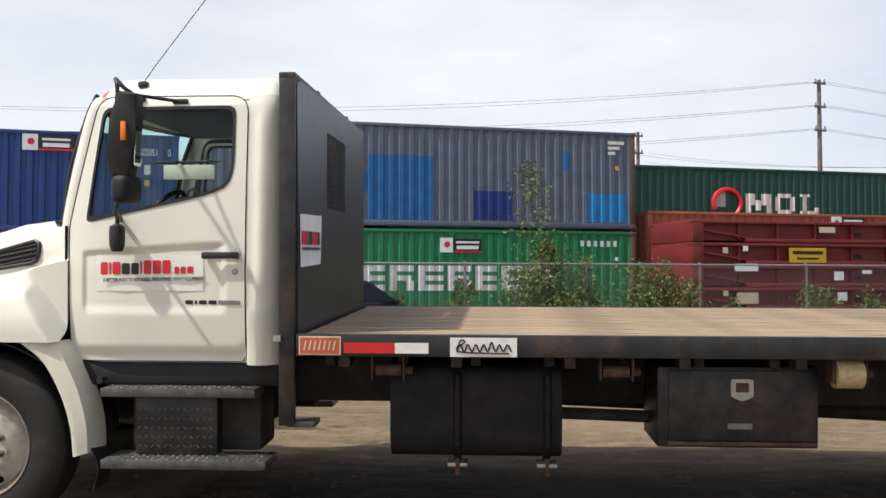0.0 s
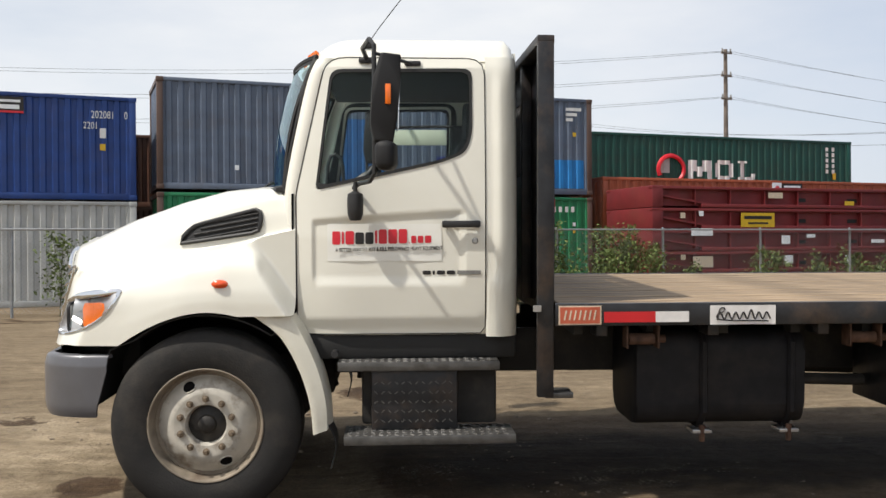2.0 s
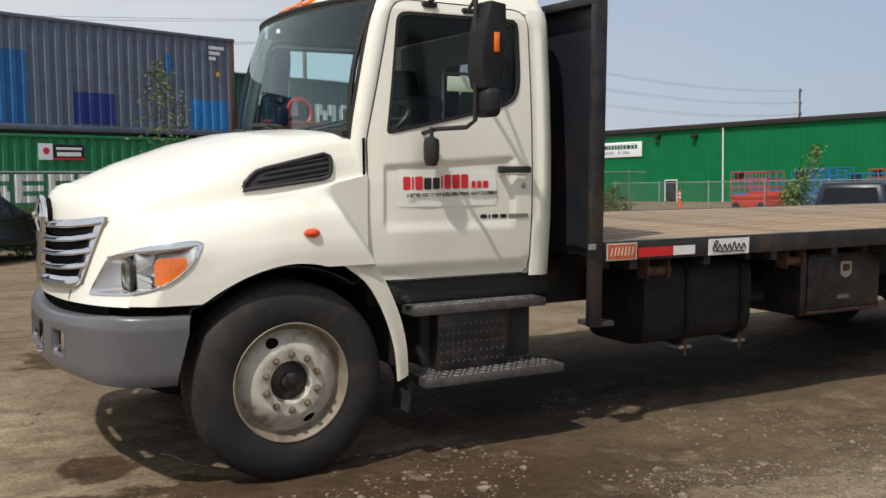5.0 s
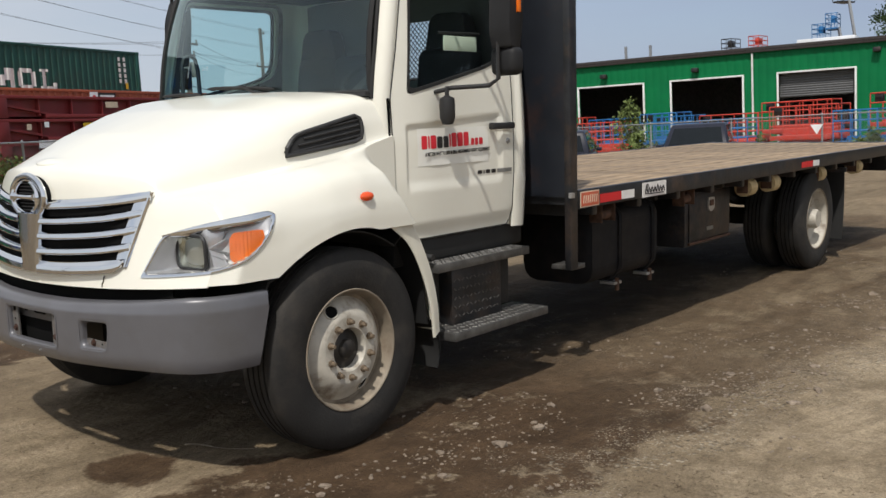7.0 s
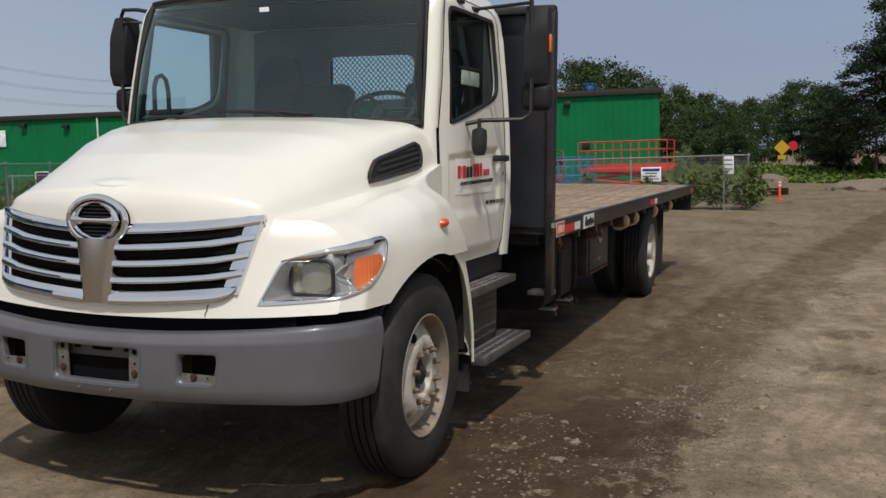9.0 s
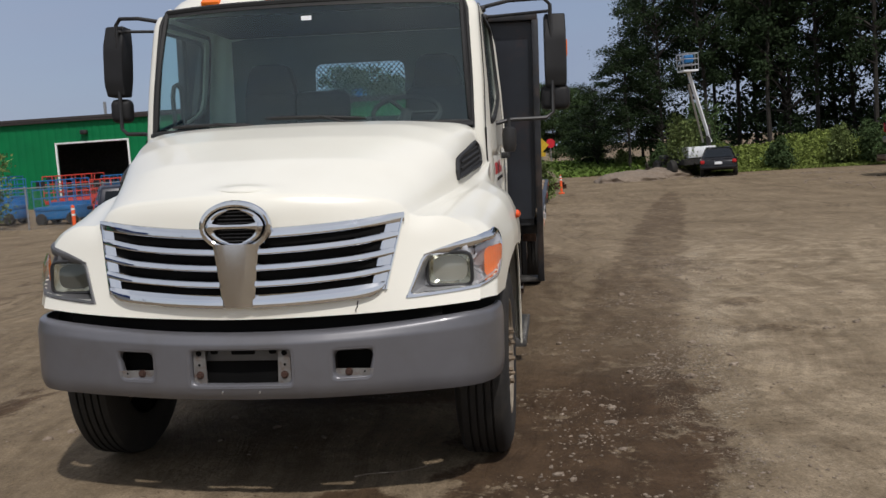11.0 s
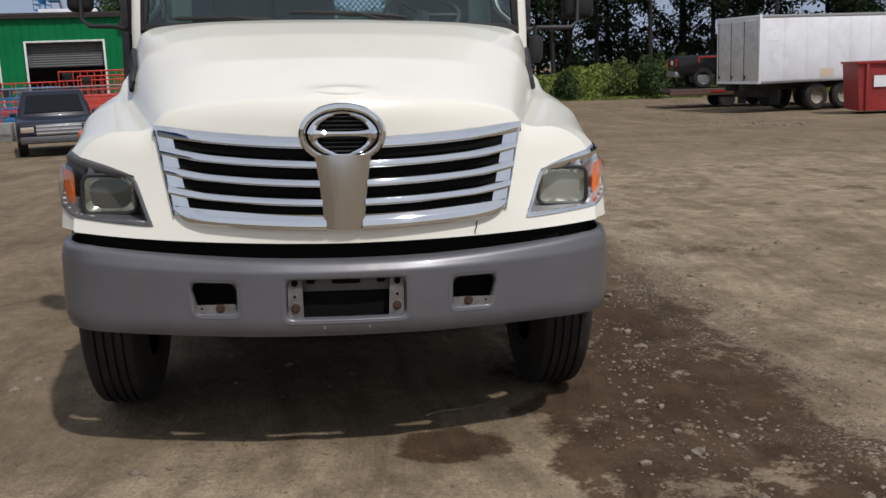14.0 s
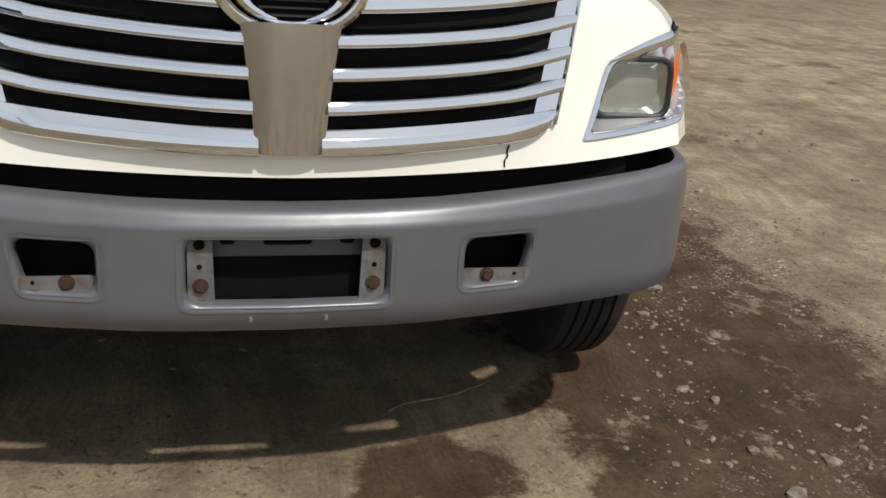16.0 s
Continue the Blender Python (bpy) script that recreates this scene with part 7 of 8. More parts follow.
meadow("weed_bank", "bank of tall green weeds and brambles below the wood", [(97.6, 104, 53, 64), (104, 113, 53, 64), (113, 122, 53, 64), (122, 132, 52, 64)], 130000, 2.0, 0.085, 31, LEAF_BANK)
meadow("bramble_bank", "dark brambles in the weed bank", [(97, 108, 58, 65), (108, 118, 57, 65), (118, 130, 57, 65)], 15000, 2.4, 0.10, 32, LEAF_MID)
meadow("undergrowth", "dark undergrowth between the trunks of the wood", [(96.5, 106, 65, 88), (106, 116, 65, 88), (116, 126, 65, 88), (126, 137, 65, 88)], 30000, 6.5, 0.19, 34, LEAF_DARK)
meadow("rough_grass", "rough grass beyond the yard", [(84, 90, 62, 92), (90, 96, 60, 80)], 9000, 0.9, 0.25, 33)
for i, (az, r, h) in enumerate(((98.5, 52.5, 4.0), (99.6, 54, 4.4), (103.6, 54, 1.9), (107.0, 54.5, 2.6), (108.6, 54, 2.9), (110.4, 54, 2.7), (95.2, 66, 1.7), (97.0, 60, 2.0), (113, 55, 2.3), (93.2, 78, 2.4))):
    bush("broad-leaved shrub at the foot of the wood", at_bearing(az, r), h, h * 0.5, 5200, 90 + i, 0.085, LEAF_MID if i % 3 else LEAF_WEED)


# ---- green hire building ----
B_GREEN = mat("green_cladding", (0.003, 0.150, 0.050), 0.5, spec=0.15, var=0.08, scale=0.6, tone=(0.003, 0.115, 0.045), tone_scale=0.5, tone_amt=0.5)
B_DARK = mat("dark_fascia", (0.035, 0.028, 0.027), 0.6, var=0.2)
B_IN = mat("dark_inside", (0.20, 0.20, 0.20), 0.9, var=0.3)
SHUTTER = mat("grey_shutter", (0.085, 0.088, 0.092), 0.5, 0.3, var=0.1)
L_RED = mat("lift_red", (0.50, 0.045, 0.025), 0.5, var=0.15)
SKIP_RED = mat("dull_red_paint", (0.30, 0.022, 0.020), 0.55, var=0.2, scale=4, tone=(0.14, 0.03, 0.025), tone_scale=2, tone_amt=0.4)
L_BLUE = mat("lift_blue", (0.015, 0.14, 0.36), 0.5, var=0.15)
CONCRETE = mat("concrete", (0.26, 0.25, 0.23), 0.9, var=0.2, scale=4, bump=0.1)
WHITE_TRUCK = mat("white_box_panel", (0.76, 0.78, 0.81), 0.4, var=0.05, scale=2, tone=(0.52, 0.51, 0.49), tone_scale=1.2, tone_amt=0.3)
BOX_DOOR = mat("grey_box_door", (0.56, 0.55, 0.53), 0.5, var=0.1, scale=3, tone=(0.30, 0.27, 0.23), tone_scale=1.6, tone_amt=0.5)
GB = -0.45
bld = thing("hire_building", "long bright green metal-clad hire depot with open vehicle bays", "building", heading((45.5, 55.0), (8.5, -50.0), GB))
BAYS, BT, EV = ((27.1, 31.4), (33.1, 37.4), (39.35, 43.5)), 3.82 - GB, 5.20 - GB
BL, BW = 50.05, -16.0
us = sorted(set([round(0.15 * k, 3) for k in range(int(BL / 0.15) + 1)] + [b for p in BAYS for b in p] + [BL]))
rib = lambda u: 0.03 if int(u / 0.15 + 0.01) % 3 == 0 else 0.0
wall = part("front_wall", grid([[(u, -rib(u) * -1 - 0.03, z) for u in us] for z in (0, BT, EV)], skip=lambda i, j: i == 0 and any(a - 0.01 < 0.5 * (us[j] + us[j + 1]) < b for a, b in BAYS)), B_GREEN, bld, "green ribbed metal front wall", 0)
for y in (0.12,):
    for a, b in ((0, 27.1), (31.4, 33.1), (37.4, 39.35), (43.5, BL)):
        part("wall_core", box(((a + b) / 2, y, BT / 2), (b - a, 0.2, BT)), B_GREEN, bld)
    part("wall_core", box((BL / 2, y, (BT + EV) / 2), (BL, 0.2, EV - BT)), B_GREEN, bld)
part("end_wall", box((BL - 0.1, 8.1, EV / 2), (0.2, 15.8, EV)), B_GREEN, bld)
part("end_wall", box((0.1, 8.1, EV / 2), (0.2, 15.8, EV)), B_GREEN, bld)
part("back_wall", box((BL / 2, 16.0, EV / 2), (BL, 0.2, EV)), B_IN, bld)
part("roof", box((BL / 2, 8.0, EV + 0.16), (BL + 0.4, 16.6, 0.14)), B_DARK, bld)
part("fascia", box((BL / 2, -0.16, EV + 0.08), (BL + 0.5, 0.22, 0.30), 0.02), B_DARK, bld, "dark brown gutter fascia")
part("bay_floor", box((BL / 2, 8, 0.04), (BL - 0.5, 15.6, 0.08)), CONCRETE, bld)
for a, b in BAYS:
    for x in (a, b):
        part("bay_jamb", box((x, -0.07, BT / 2), (0.11, 0.10, BT), 0.01), WHITE_PAINT, bld)
    part("bay_lintel", box(((a + b) / 2, -0.07, BT + 0.04), (b - a + 0.11, 0.10, 0.10), 0.01), WHITE_PAINT, bld)
part("shutter", grid([[(u, 0.30 + 0.02 * (k % 2), BT - 0.065 * k) for u in (39.4, 43.45)] for k in range(22)]), SHUTTER, bld, "half-lowered grey roller shutter", 0, 0.01)
part("down_pipe", tube([(37.95, -0.14, 0.2), (37.95, -0.14, EV - 0.1)], 0.06, 8), WHITE_PAINT, bld)
part("down_pipe", tube([(13.3, -0.14, 0.2), (13.3, -0.14, EV - 0.1)], 0.06, 8), WHITE_PAINT, bld)
for u, z in ((28.9, 4.45), (34.65, 4.40), (44.6, 4.72), (11.0, 4.6), (7.8, 4.75)):
    part("wall_light", box((u, -0.25, z - GB), (0.42, 0.36, 0.26), 0.05), BLACK_STEEL, bld)
    part("wall_light_arm", box((u, -0.08, z - GB + 0.05), (0.1, 0.18, 0.1)), BLACK_STEEL, bld)
sg = part("sign_board", box((3.75, -0.10, 3.92 - GB), (5.1, 0.06, 1.12), 0.01), PAPER, bld, "white depot sign with dark green wording")
part("sign_ring", tube([(1.9 + 0.38 * math.cos(a), -0.145, 3.92 - GB + 0.38 * math.sin(a)) for a in np.linspace(0, 6.283, 25)[:-1]], 0.05, 6, closed=True), C_DARK, sg)
x0 = 2.6
for w in (0.42, 0.24, 0.22, 0.2, 0.24, 0.2, 0.26, 0.36, 0.26, 0.26):
    part("name_block", box((x0 + w / 2, -0.135, 4.10 - GB), (w, 0.01, 0.30)), C_DARK, sg, smooth=0)
    x0 += w + 0.07
for word, wx in (("Rentals", 2.6), ("&", 4.06), ("Sales", 4.42)):
    writing(word, 0.36, C_DARK, sg, Matrix.Translation((wx, -0.14, 3.60 - GB)), "sign_word")
dr = part("side_door", box((8.9, -0.04, 0.98), (0.95, 0.06, 2.0), 0.01), BLACK_STEEL, bld, "dark glazed door in a white surround")
for x in (8.38, 9.42):
    part("door_trim", box((x, -0.07, 1.0), (0.08, 0.06, 2.06)), WHITE_PAINT, dr)
part("door_trim", box((8.9, -0.07, 2.02), (1.1, 0.06, 0.08)), WHITE_PAINT, dr)
for u, h in ((29.8, 0.9), (31.4, 0.85)):
    part("roof_flue", tube([(u, 1.5, EV + 0.2), (u, 1.5, EV + 0.2 + h)], 0.09, 8), GALV, bld)
part("roof_unit", box((41.6, 3.2, EV + 0.42), (3.2, 1.8, 0.34), 0.03), WHITE_TRUCK, bld, "long white rooftop unit")
for a in (28.6, 35.0):
    part("stored_crate", box((a + 1.2, 6.0, 0.9), (1.6, 1.2, 1.6), 0.05), CONCRETE, bld)


# ---- access platforms ----
def rails(parent, colour, x0, x1, y0, y1, z0, z1, r=0.027, n=5, name="guard_rail"):
    for z in (z0 + (z1 - z0) * 0.35, z0 + (z1 - z0) * 0.68, z1):
        part(name, tube([(x0, y0, z), (x1, y0, z), (x1, y1, z), (x0, y1, z)], r, 5, closed=True), colour, parent)
    post = None
    for k in range(n + 1):
        for y in (y0, y1):
            x = x0 + (x1 - x0) * k / n
            if post is None:
                post = part("rail_post", tube([(0, 0, z0), (0, 0, z1)], r * 0.8, 5), colour, parent)
                post.matrix_basis = Matrix.Translation((x, y, 0))
            else:
                share("rail_post", post.data, parent, Matrix.Translation((x, y, 0)))


def scissor_lift(label, p, turn, colour, L, zp, hr=1.1):
    x, y = p
    s = thing("scissor_lift", label, "lift", Matrix.Translation((x, y, ground_z(x, y))) @ pose(0, 0, 0, 0, 0, turn), "lifts in the hire yard")
    part("chassis", box((0, 0, 0.42), (L, 1.1, 0.40), 0.04), colour, s)
    for sx in (-1, 1):
        for sy in (-1, 1):
            part("wheel", lathe([(0.001, -0.1), (0.2, -0.1), (0.24, -0.06), (0.24, 0.06), (0.2, 0.1), (0.001, 0.1)], (sx * L * 0.36, sy * 0.52, 0.24), 16), TYRE, s)
    n = max(1, int((zp - 0.65) / 0.22))
    for k in range(n):
        z0, z1 = 0.62 + (zp - 0.65) * k / n, 0.62 + (zp - 0.65) * (k + 1) / n
        for sy in (-0.4, 0.4):
            part("scissor_arm", tube([(-L * 0.42, sy, z0), (L * 0.42, sy, z1)], 0.045, 4), colour, s)
            part("scissor_arm", tube([(L * 0.42, sy, z0), (-L * 0.42, sy, z1)], 0.045, 4), colour, s)
    part("platform", box((0, 0, zp), (L, 1.15, 0.16), 0.01), colour, s)
    part("toe_board", box((0, -0.57, zp + 0.15), (L, 0.02, 0.16)), colour, s)
    rails(s, colour, -L / 2, L / 2, -0.56, 0.56, zp + 0.05, zp + hr)
    part("control_box", box((L / 2 - 0.25, 0.35, zp + hr - 0.15), (0.3, 0.2, 0.3), 0.03), BLACK_STEEL, s)
    return s


SL = [((31.0, 7.2), 88, L_RED, 2.4, 0.95), ((33.2, 3.9), 84, L_RED, 3.5, 1.25), ((30.6, 5.4), 90, L_BLUE, 1.4, 0.7), ((33.6, 8.4), 90, L_RED, 2.6, 1.15), ((31.0, 10.2), 95, L_BLUE, 1.8, 0.62), ((33.5, 11.0), 90, L_RED, 2.4, 0.8), ((31.4, 12.9), 85, L_BLUE, 1.6, 0.95), ((34.0, 13.6), 90, L_BLUE, 1.8, 0.8),
      ((30.8, 15.4), 95, L_RED, 2.0, 0.65), ((33.2, 16.2), 90, L_BLUE, 1.8, 0.75), ((31.0, 18.0), 88, L_BLUE, 1.8, 0.65), ((33.8, 18.9), 90, L_RED, 2.2, 0.8), ((31.2, 20.8), 92, L_BLUE, 1.8, 0.7), ((33.6, 22.4), 90, L_BLUE, 2.0, 0.8), ((31.6, 24.4), 90, L_RED, 2.0, 0.7), ((34.5, 27.0), 90, L_BLUE, 2.0, 0.75)]
for p, turn, c, L, zp in SL:
    scissor_lift(("red" if c is L_RED else "blue") + " scissor lift parked behind the fence", p, turn, c, L, zp)


def boom_lift(label, p, turn, colour, reach, zt, basket):
    x, y = p
    b = thing("boom_lift", label, "lift", Matrix.Translation((x, y, ground_z(x, y))) @ pose(0, 0, 0, 0, 0, turn), "lifts in the hire yard")
    part("chassis", box((0, 0, 0.7), (2.6, 2.0, 0.5), 0.05), colour, b)
    for sx in (-1, 1):
        for sy in (-1, 1):
            part("wheel", lathe([(0.001, -0.14), (0.36, -0.14), (0.42, -0.08), (0.42, 0.08), (0.36, 0.14), (0.001, 0.14)], (sx * 0.95, sy * 0.95, 0.42), 16), TYRE, b)
    part("turntable", box((0, 0, 1.3), (1.8, 1.5, 0.8), 0.1), colour, b)
    part("lower_boom", tube([(-0.5, 0, 1.6), (reach * 0.35, 0, zt * 0.62)], 0.16, 4), colour, b)
    part("upper_boom", tube([(reach * 0.30, 0, zt * 0.55), (reach, 0, zt)], 0.12, 4), CHROME_DULL, b)
    bk = part("basket", box((reach + 0.4, 0, zt - 0.1), (0.8, 1.8, 0.10)), basket, b)
    rails(bk, basket, reach, reach + 0.8, -0.9, 0.9, zt - 0.05, zt + 1.0, 0.03, 2)
    part("basket_box", box((reach + 0.3, 0.2, zt + 0.6), (0.3, 0.8, 0.5), 0.05), basket, b)
    return b


boom_lift("blue boom lift standing behind the green building", (72.0, 18.2), 100, L_BLUE, 0.8, 7.7, L_BLUE)
boom_lift("boom lift with a dark basket behind the green building", (71.5, 17.2), 80, L_BLUE, 1.0, 9.6, BLACK_STEEL)
boom_lift("blue boom lift low behind the green building", (72.0, 19.3), 90, L_BLUE, 0.6, 7.0, L_BLUE)
boom_lift("blue boom lift behind the building's end", (73.0, 11.6), 90, L_BLUE, 2.0, 6.5, L_BLUE)
boom_lift("red boom lift behind the building", (71.0, 23.4), 90, L_RED, 1.0, 6.5, L_RED)
boom_lift("dark folded boom lift behind the building", (71.0, 25.0), 90, BLACK_STEEL, 1.6, 6.5, BLACK_STEEL)


# ---- vehicles ----
def car(name, label, m, body, L, W, H, kind="saloon", category="car", lamps=True):
    """A parked car, x forwards from its middle."""
    c = thing(name, label, category, m)
    h0, hb = 0.30, 0.56 * H + 0.06
    if kind == "saloon":
        low = [(-L / 2, 0.42), (-L / 2 + 0.06, hb - 0.02), (-L * 0.30, hb + 0.02), (L * 0.16, hb), (L * 0.42, hb - 0.14), (L / 2, 0.62), (L / 2, 0.35), (L * 0.40, h0), (-L * 0.42, h0)]
        top = [(-L * 0.40, hb - 0.02), (-L * 0.20, H - 0.04), (-L * 0.02, H), (L * 0.06, H - 0.03), (L * 0.25, hb - 0.02)]
    elif kind == "estate":
        low = [(-L / 2, 0.45), (-L / 2 + 0.03, hb), (L * 0.14, hb), (L * 0.44, hb - 0.06), (L / 2, 0.75), (L / 2, 0.42), (L * 0.42, h0), (-L * 0.44, h0)]
        top = [(-L * 0.485, hb - 0.02), (-L * 0.43, H - 0.03), (-L * 0.35, H), (L * 0.04, H), (L * 0.20, hb - 0.02)]
    else:
        low = [(-L / 2, 0.52), (-L / 2, hb), (-L * 0.08, hb), (-L * 0.06, hb), (L * 0.16, hb), (L * 0.45, hb - 0.05), (L / 2, hb - 0.12), (L / 2, 0.48), (L * 0.42, 0.40), (-L * 0.46, 0.42)]
        top = [(-L * 0.08, hb - 0.02), (-L * 0.06, H - 0.03), (-L * 0.02, H), (L * 0.08, H - 0.02), (L * 0.19, hb - 0.02)]
    part("body", prism(low, -W / 2, W / 2, XZ, bevel=0.13 if kind == "saloon" else 0.07), body, c, "", 40)
    zt = max(v for _, v in top)
    zb = min(v for _, v in top)
    tp = 0.30 if kind == "saloon" else 0.20
    taper = lambda u, v, a: (u, a * (1 - tp * (v - zb) / (zt - zb)), v)
    part("cabin", prism(top, -W / 2 + 0.04, W / 2 - 0.04, taper, bevel=0.11 if kind == "saloon" else 0.06), body, c, "", 40)
    cx, cz = sum(p[0] for p in top) / len(top), sum(p[1] for p in top) / len(top)
    win = [(cx + (u - cx) * 0.86, cz + (v - cz) * 0.74) for u, v in top]
    for s in (-1, 1):
        part("side_window", prism(win, s * (W / 2 - 0.032), s * (W / 2 - 0.05), taper), CAR_GLASS, c, smooth=0)
    for i, j, name2 in ((0, 1, "rear_window"), (len(top) - 1, len(top) - 2, "front_window")):
        a, b = Vector(top[i]), Vector(top[j])
        d = (b - a)
        nrm = Vector((-d.y, d.x)).normalized() * (1 if i == 0 else -1) * 0.012
        q = [a + d * 0.16 + nrm, a + d * 0.82 + nrm]
        pts = []
        for k, p in enumerate(q):
            w = (W / 2 - 0.19) * (1 - tp * (p.y - zb) / (zt - zb))
            pts.append(((p.x, -w, p.y), (p.x, w, p.y)))
        part(name2, grid([pts[0], pts[1]]), CAR_GLASS, c, smooth=0, solid=0.01)
    for sx in (-0.31, 0.31):
        for s in (-1, 1):
            w = part("wheel", lathe([(0.19, -0.10), (0.28, -0.11), (0.325, -0.08), (0.335, 0), (0.325, 0.08), (0.28, 0.11), (0.19, 0.10)], (sx * L, s * (W / 2 - 0.10), 0.335), 24), TYRE, c)
            part("rim", lathe([(0.001, s * 0.075), (0.05, s * 0.08), (0.18, s * 0.06), (0.20, s * 0.09)], (sx * L, s * (W / 2 - 0.10), 0.335), 20), CHROME_DULL, w)
    hl = hb - 0.17 if kind != "pickup" else hb - 0.2
    for s in (-1, 1):
        part("tail_lamp", box((-L / 2 + 0.01, s * (W / 2 - 0.14), hl + 0.05), (0.08, 0.2, 0.17), 0.03) if kind == "saloon" else box((-L / 2 - 0.005, s * (W / 2 - 0.11), hl - 0.02), (0.05, 0.15, 0.28), 0.02), RED_LENS, c, "red tail lamp")
        part("front_lamp", box((L / 2 - 0.03, s * (W / 2 - 0.22), hl - 0.06), (0.08, 0.3, 0.14), 0.02), CLEAR_LENS, c)
        part("door_mirror", box((L * 0.17, s * (W / 2 + 0.05), hb + 0.06), (0.1, 0.16, 0.11), 0.03), body, c)
    part("number_plate", box((-L / 2 - 0.012, 0, hl - 0.02), (0.02, 0.34, 0.13)), PAPER, c, smooth=0)
    part("rear_bumper", box((-L / 2 + 0.02, 0, 0.47), (0.16, W - 0.06, 0.17), 0.05), body if kind == "saloon" else CHROME_DULL, c)
    part("front_bumper", box((L / 2 - 0.04, 0, 0.45), (0.16, W - 0.08, 0.18), 0.05), body if kind == "saloon" else GREY_TRIM, c)
    if kind == "pickup":
        part("front_grille", box((L / 2 + 0.0, 0, hb - 0.28), (0.03, W * 0.55, 0.24), 0.01), CHROME_DULL, c)
        for k in range(3):
            part("grille_bar", box((L / 2 + 0.02, 0, hb - 0.36 + 0.08 * k), (0.03, W * 0.56, 0.03), 0.006), CHROME, c)
    return c


RED_LENS = mat("red_lens", (0.42, 0.01, 0.012), 0.25, var=0.1, coat=0.5)
CAR_BLACK = mat("car_black", (0.010, 0.010, 0.012), 0.25, var=0.15, coat=0.2, spec=0.35)
CAR_NAVY = mat("car_navy", (0.012, 0.014, 0.026), 0.35, var=0.15, coat=0.12, spec=0.3)
CAR_RED = mat("car_dark_red", (0.055, 0.008, 0.010), 0.25, var=0.15, coat=0.6)


def on_ground(x, y, turn, dz=0.0):
    return Matrix.Translation((x, y, ground_z(x, y) + dz)) @ pose(0, 0, 0, 0, 0, turn)


car("saloon_car", "black saloon car parked beside the container fence", on_ground(-0.55, 15.2, 52), CAR_BLACK, 4.45, 1.75, 1.42)
car("estate_car", "dark navy boxy off-roader seen from behind, beside the yard fence", on_ground(19.4, 9.95, 28), CAR_NAVY, 4.3, 1.72, 1.56, "estate")
car("pickup_truck", "dark navy pickup with a chrome grille facing the truck", on_ground(21.8, 7.05, 197), CAR_NAVY, 5.1, 1.85, 1.60, "pickup", "pickup")
car("saloon_car", "black saloon seen from behind on the far dirt", on_ground(45.2, -9.8, -10), CAR_BLACK, 4.5, 1.78, 1.44)

# box truck with its load body towards the yard
bt = thing("box_truck", "white box truck with panelled rear doors, parked on the dirt", "truck", on_ground(29.0, -14.95, 12))
ZB = 0.58 - ground_z(29.0, -14.95)
body = part("box_body", box((0, -3.4, ZB + 1.17), (2.44, 6.8, 2.34), 0.02), WHITE_TRUCK, bt, "white aluminium load body")
for x in (-1.2, 1.2):
    part("corner_post", box((x, -0.03, ZB + 1.17), (0.09, 0.09, 2.36), 0.01), WHITE_TRUCK, body)
for z in (ZB + 0.03, ZB + 2.30):
    part("edge_rail", box((0, 0.0, z), (2.46, 0.06, 0.10), 0.01), WHITE_TRUCK, body)
    part("edge_rail", box((-1.215, -3.4, z), (0.05, 6.8, 0.10), 0.01), CHROME_DULL, body)
for k in range(3):
    part("rear_panel", box((-0.76 + 0.76 * k, 0.012, ZB + 1.13), (0.74, 0.02, 2.08), 0.004), BOX_DOOR, body)
    part("door_seam", box((-0.76 + 0.76 * k + 0.38, 0.018, ZB + 1.13), (0.028, 0.02, 2.10)), BLACK_SOFT, body)
    part("door_hinge", box((-0.76 + 0.76 * k + 0.33, 0.026, ZB + 0.22), (0.10, 0.03, 0.12), 0.01), RUST, body)
for k in range(7):
    part("side_panel", box((-1.222, -0.55 - 0.95 * k, ZB + 1.17), (0.012, 0.93, 2.12), 0.003), WHITE_TRUCK, body)
part("side_notice", box((-1.232, -0.55, ZB + 1.62), (0.008, 0.62, 0.32)), PAPER, body, smooth=0)
part("side_notice", box((-1.232, -2.9, ZB + 0.28), (0.008, 0.62, 0.30)), TAN_INK, body, smooth=0)
for s in (-1, 1):
    part("rail", box((s * 0.42, -3.6, ZB - 0.16), (0.08, 7.6, 0.22)), CHASSIS, bt)
    for y in (-2.6, -3.8):
        w = part("wheel", lathe([(0.27, -0.14), (0.42, -0.15), (0.49, -0.10), (0.50, 0), (0.49, 0.10), (0.42, 0.15), (0.27, 0.14)], (s * 0.98, y, 0.5), 28, axis="x"), TYRE, bt)
        part("rim", lathe([(0.001, s * -0.02), (0.1, s * 0.0), (0.2, s * 0.04), (0.28, s * 0.12)], (s * 0.98, y, 0.5), 24, axis="x"), RIM_DARK, w)
    part("mud_flap", box((s * 0.95, -0.9, 0.55), (0.5, 0.02, 0.55)), BLACK_SOFT, bt)
part("under_box", box((0.3, -1.0, ZB - 0.32), (1.4, 0.9, 0.4), 0.03), CHASSIS, bt)
part("cab", box((0, -7.9, 1.35), (2.3, 1.9, 2.0), 0.15, seg=3), WHITE_TRUCK, bt)
for s in (-1, 1):
    part("wheel", lathe([(0.001, -0.14), (0.42, -0.15), (0.50, 0), (0.42, 0.15), (0.001, 0.14)], (s * 0.98, -8.0, 0.5), 24, axis="x"), TYRE, bt)

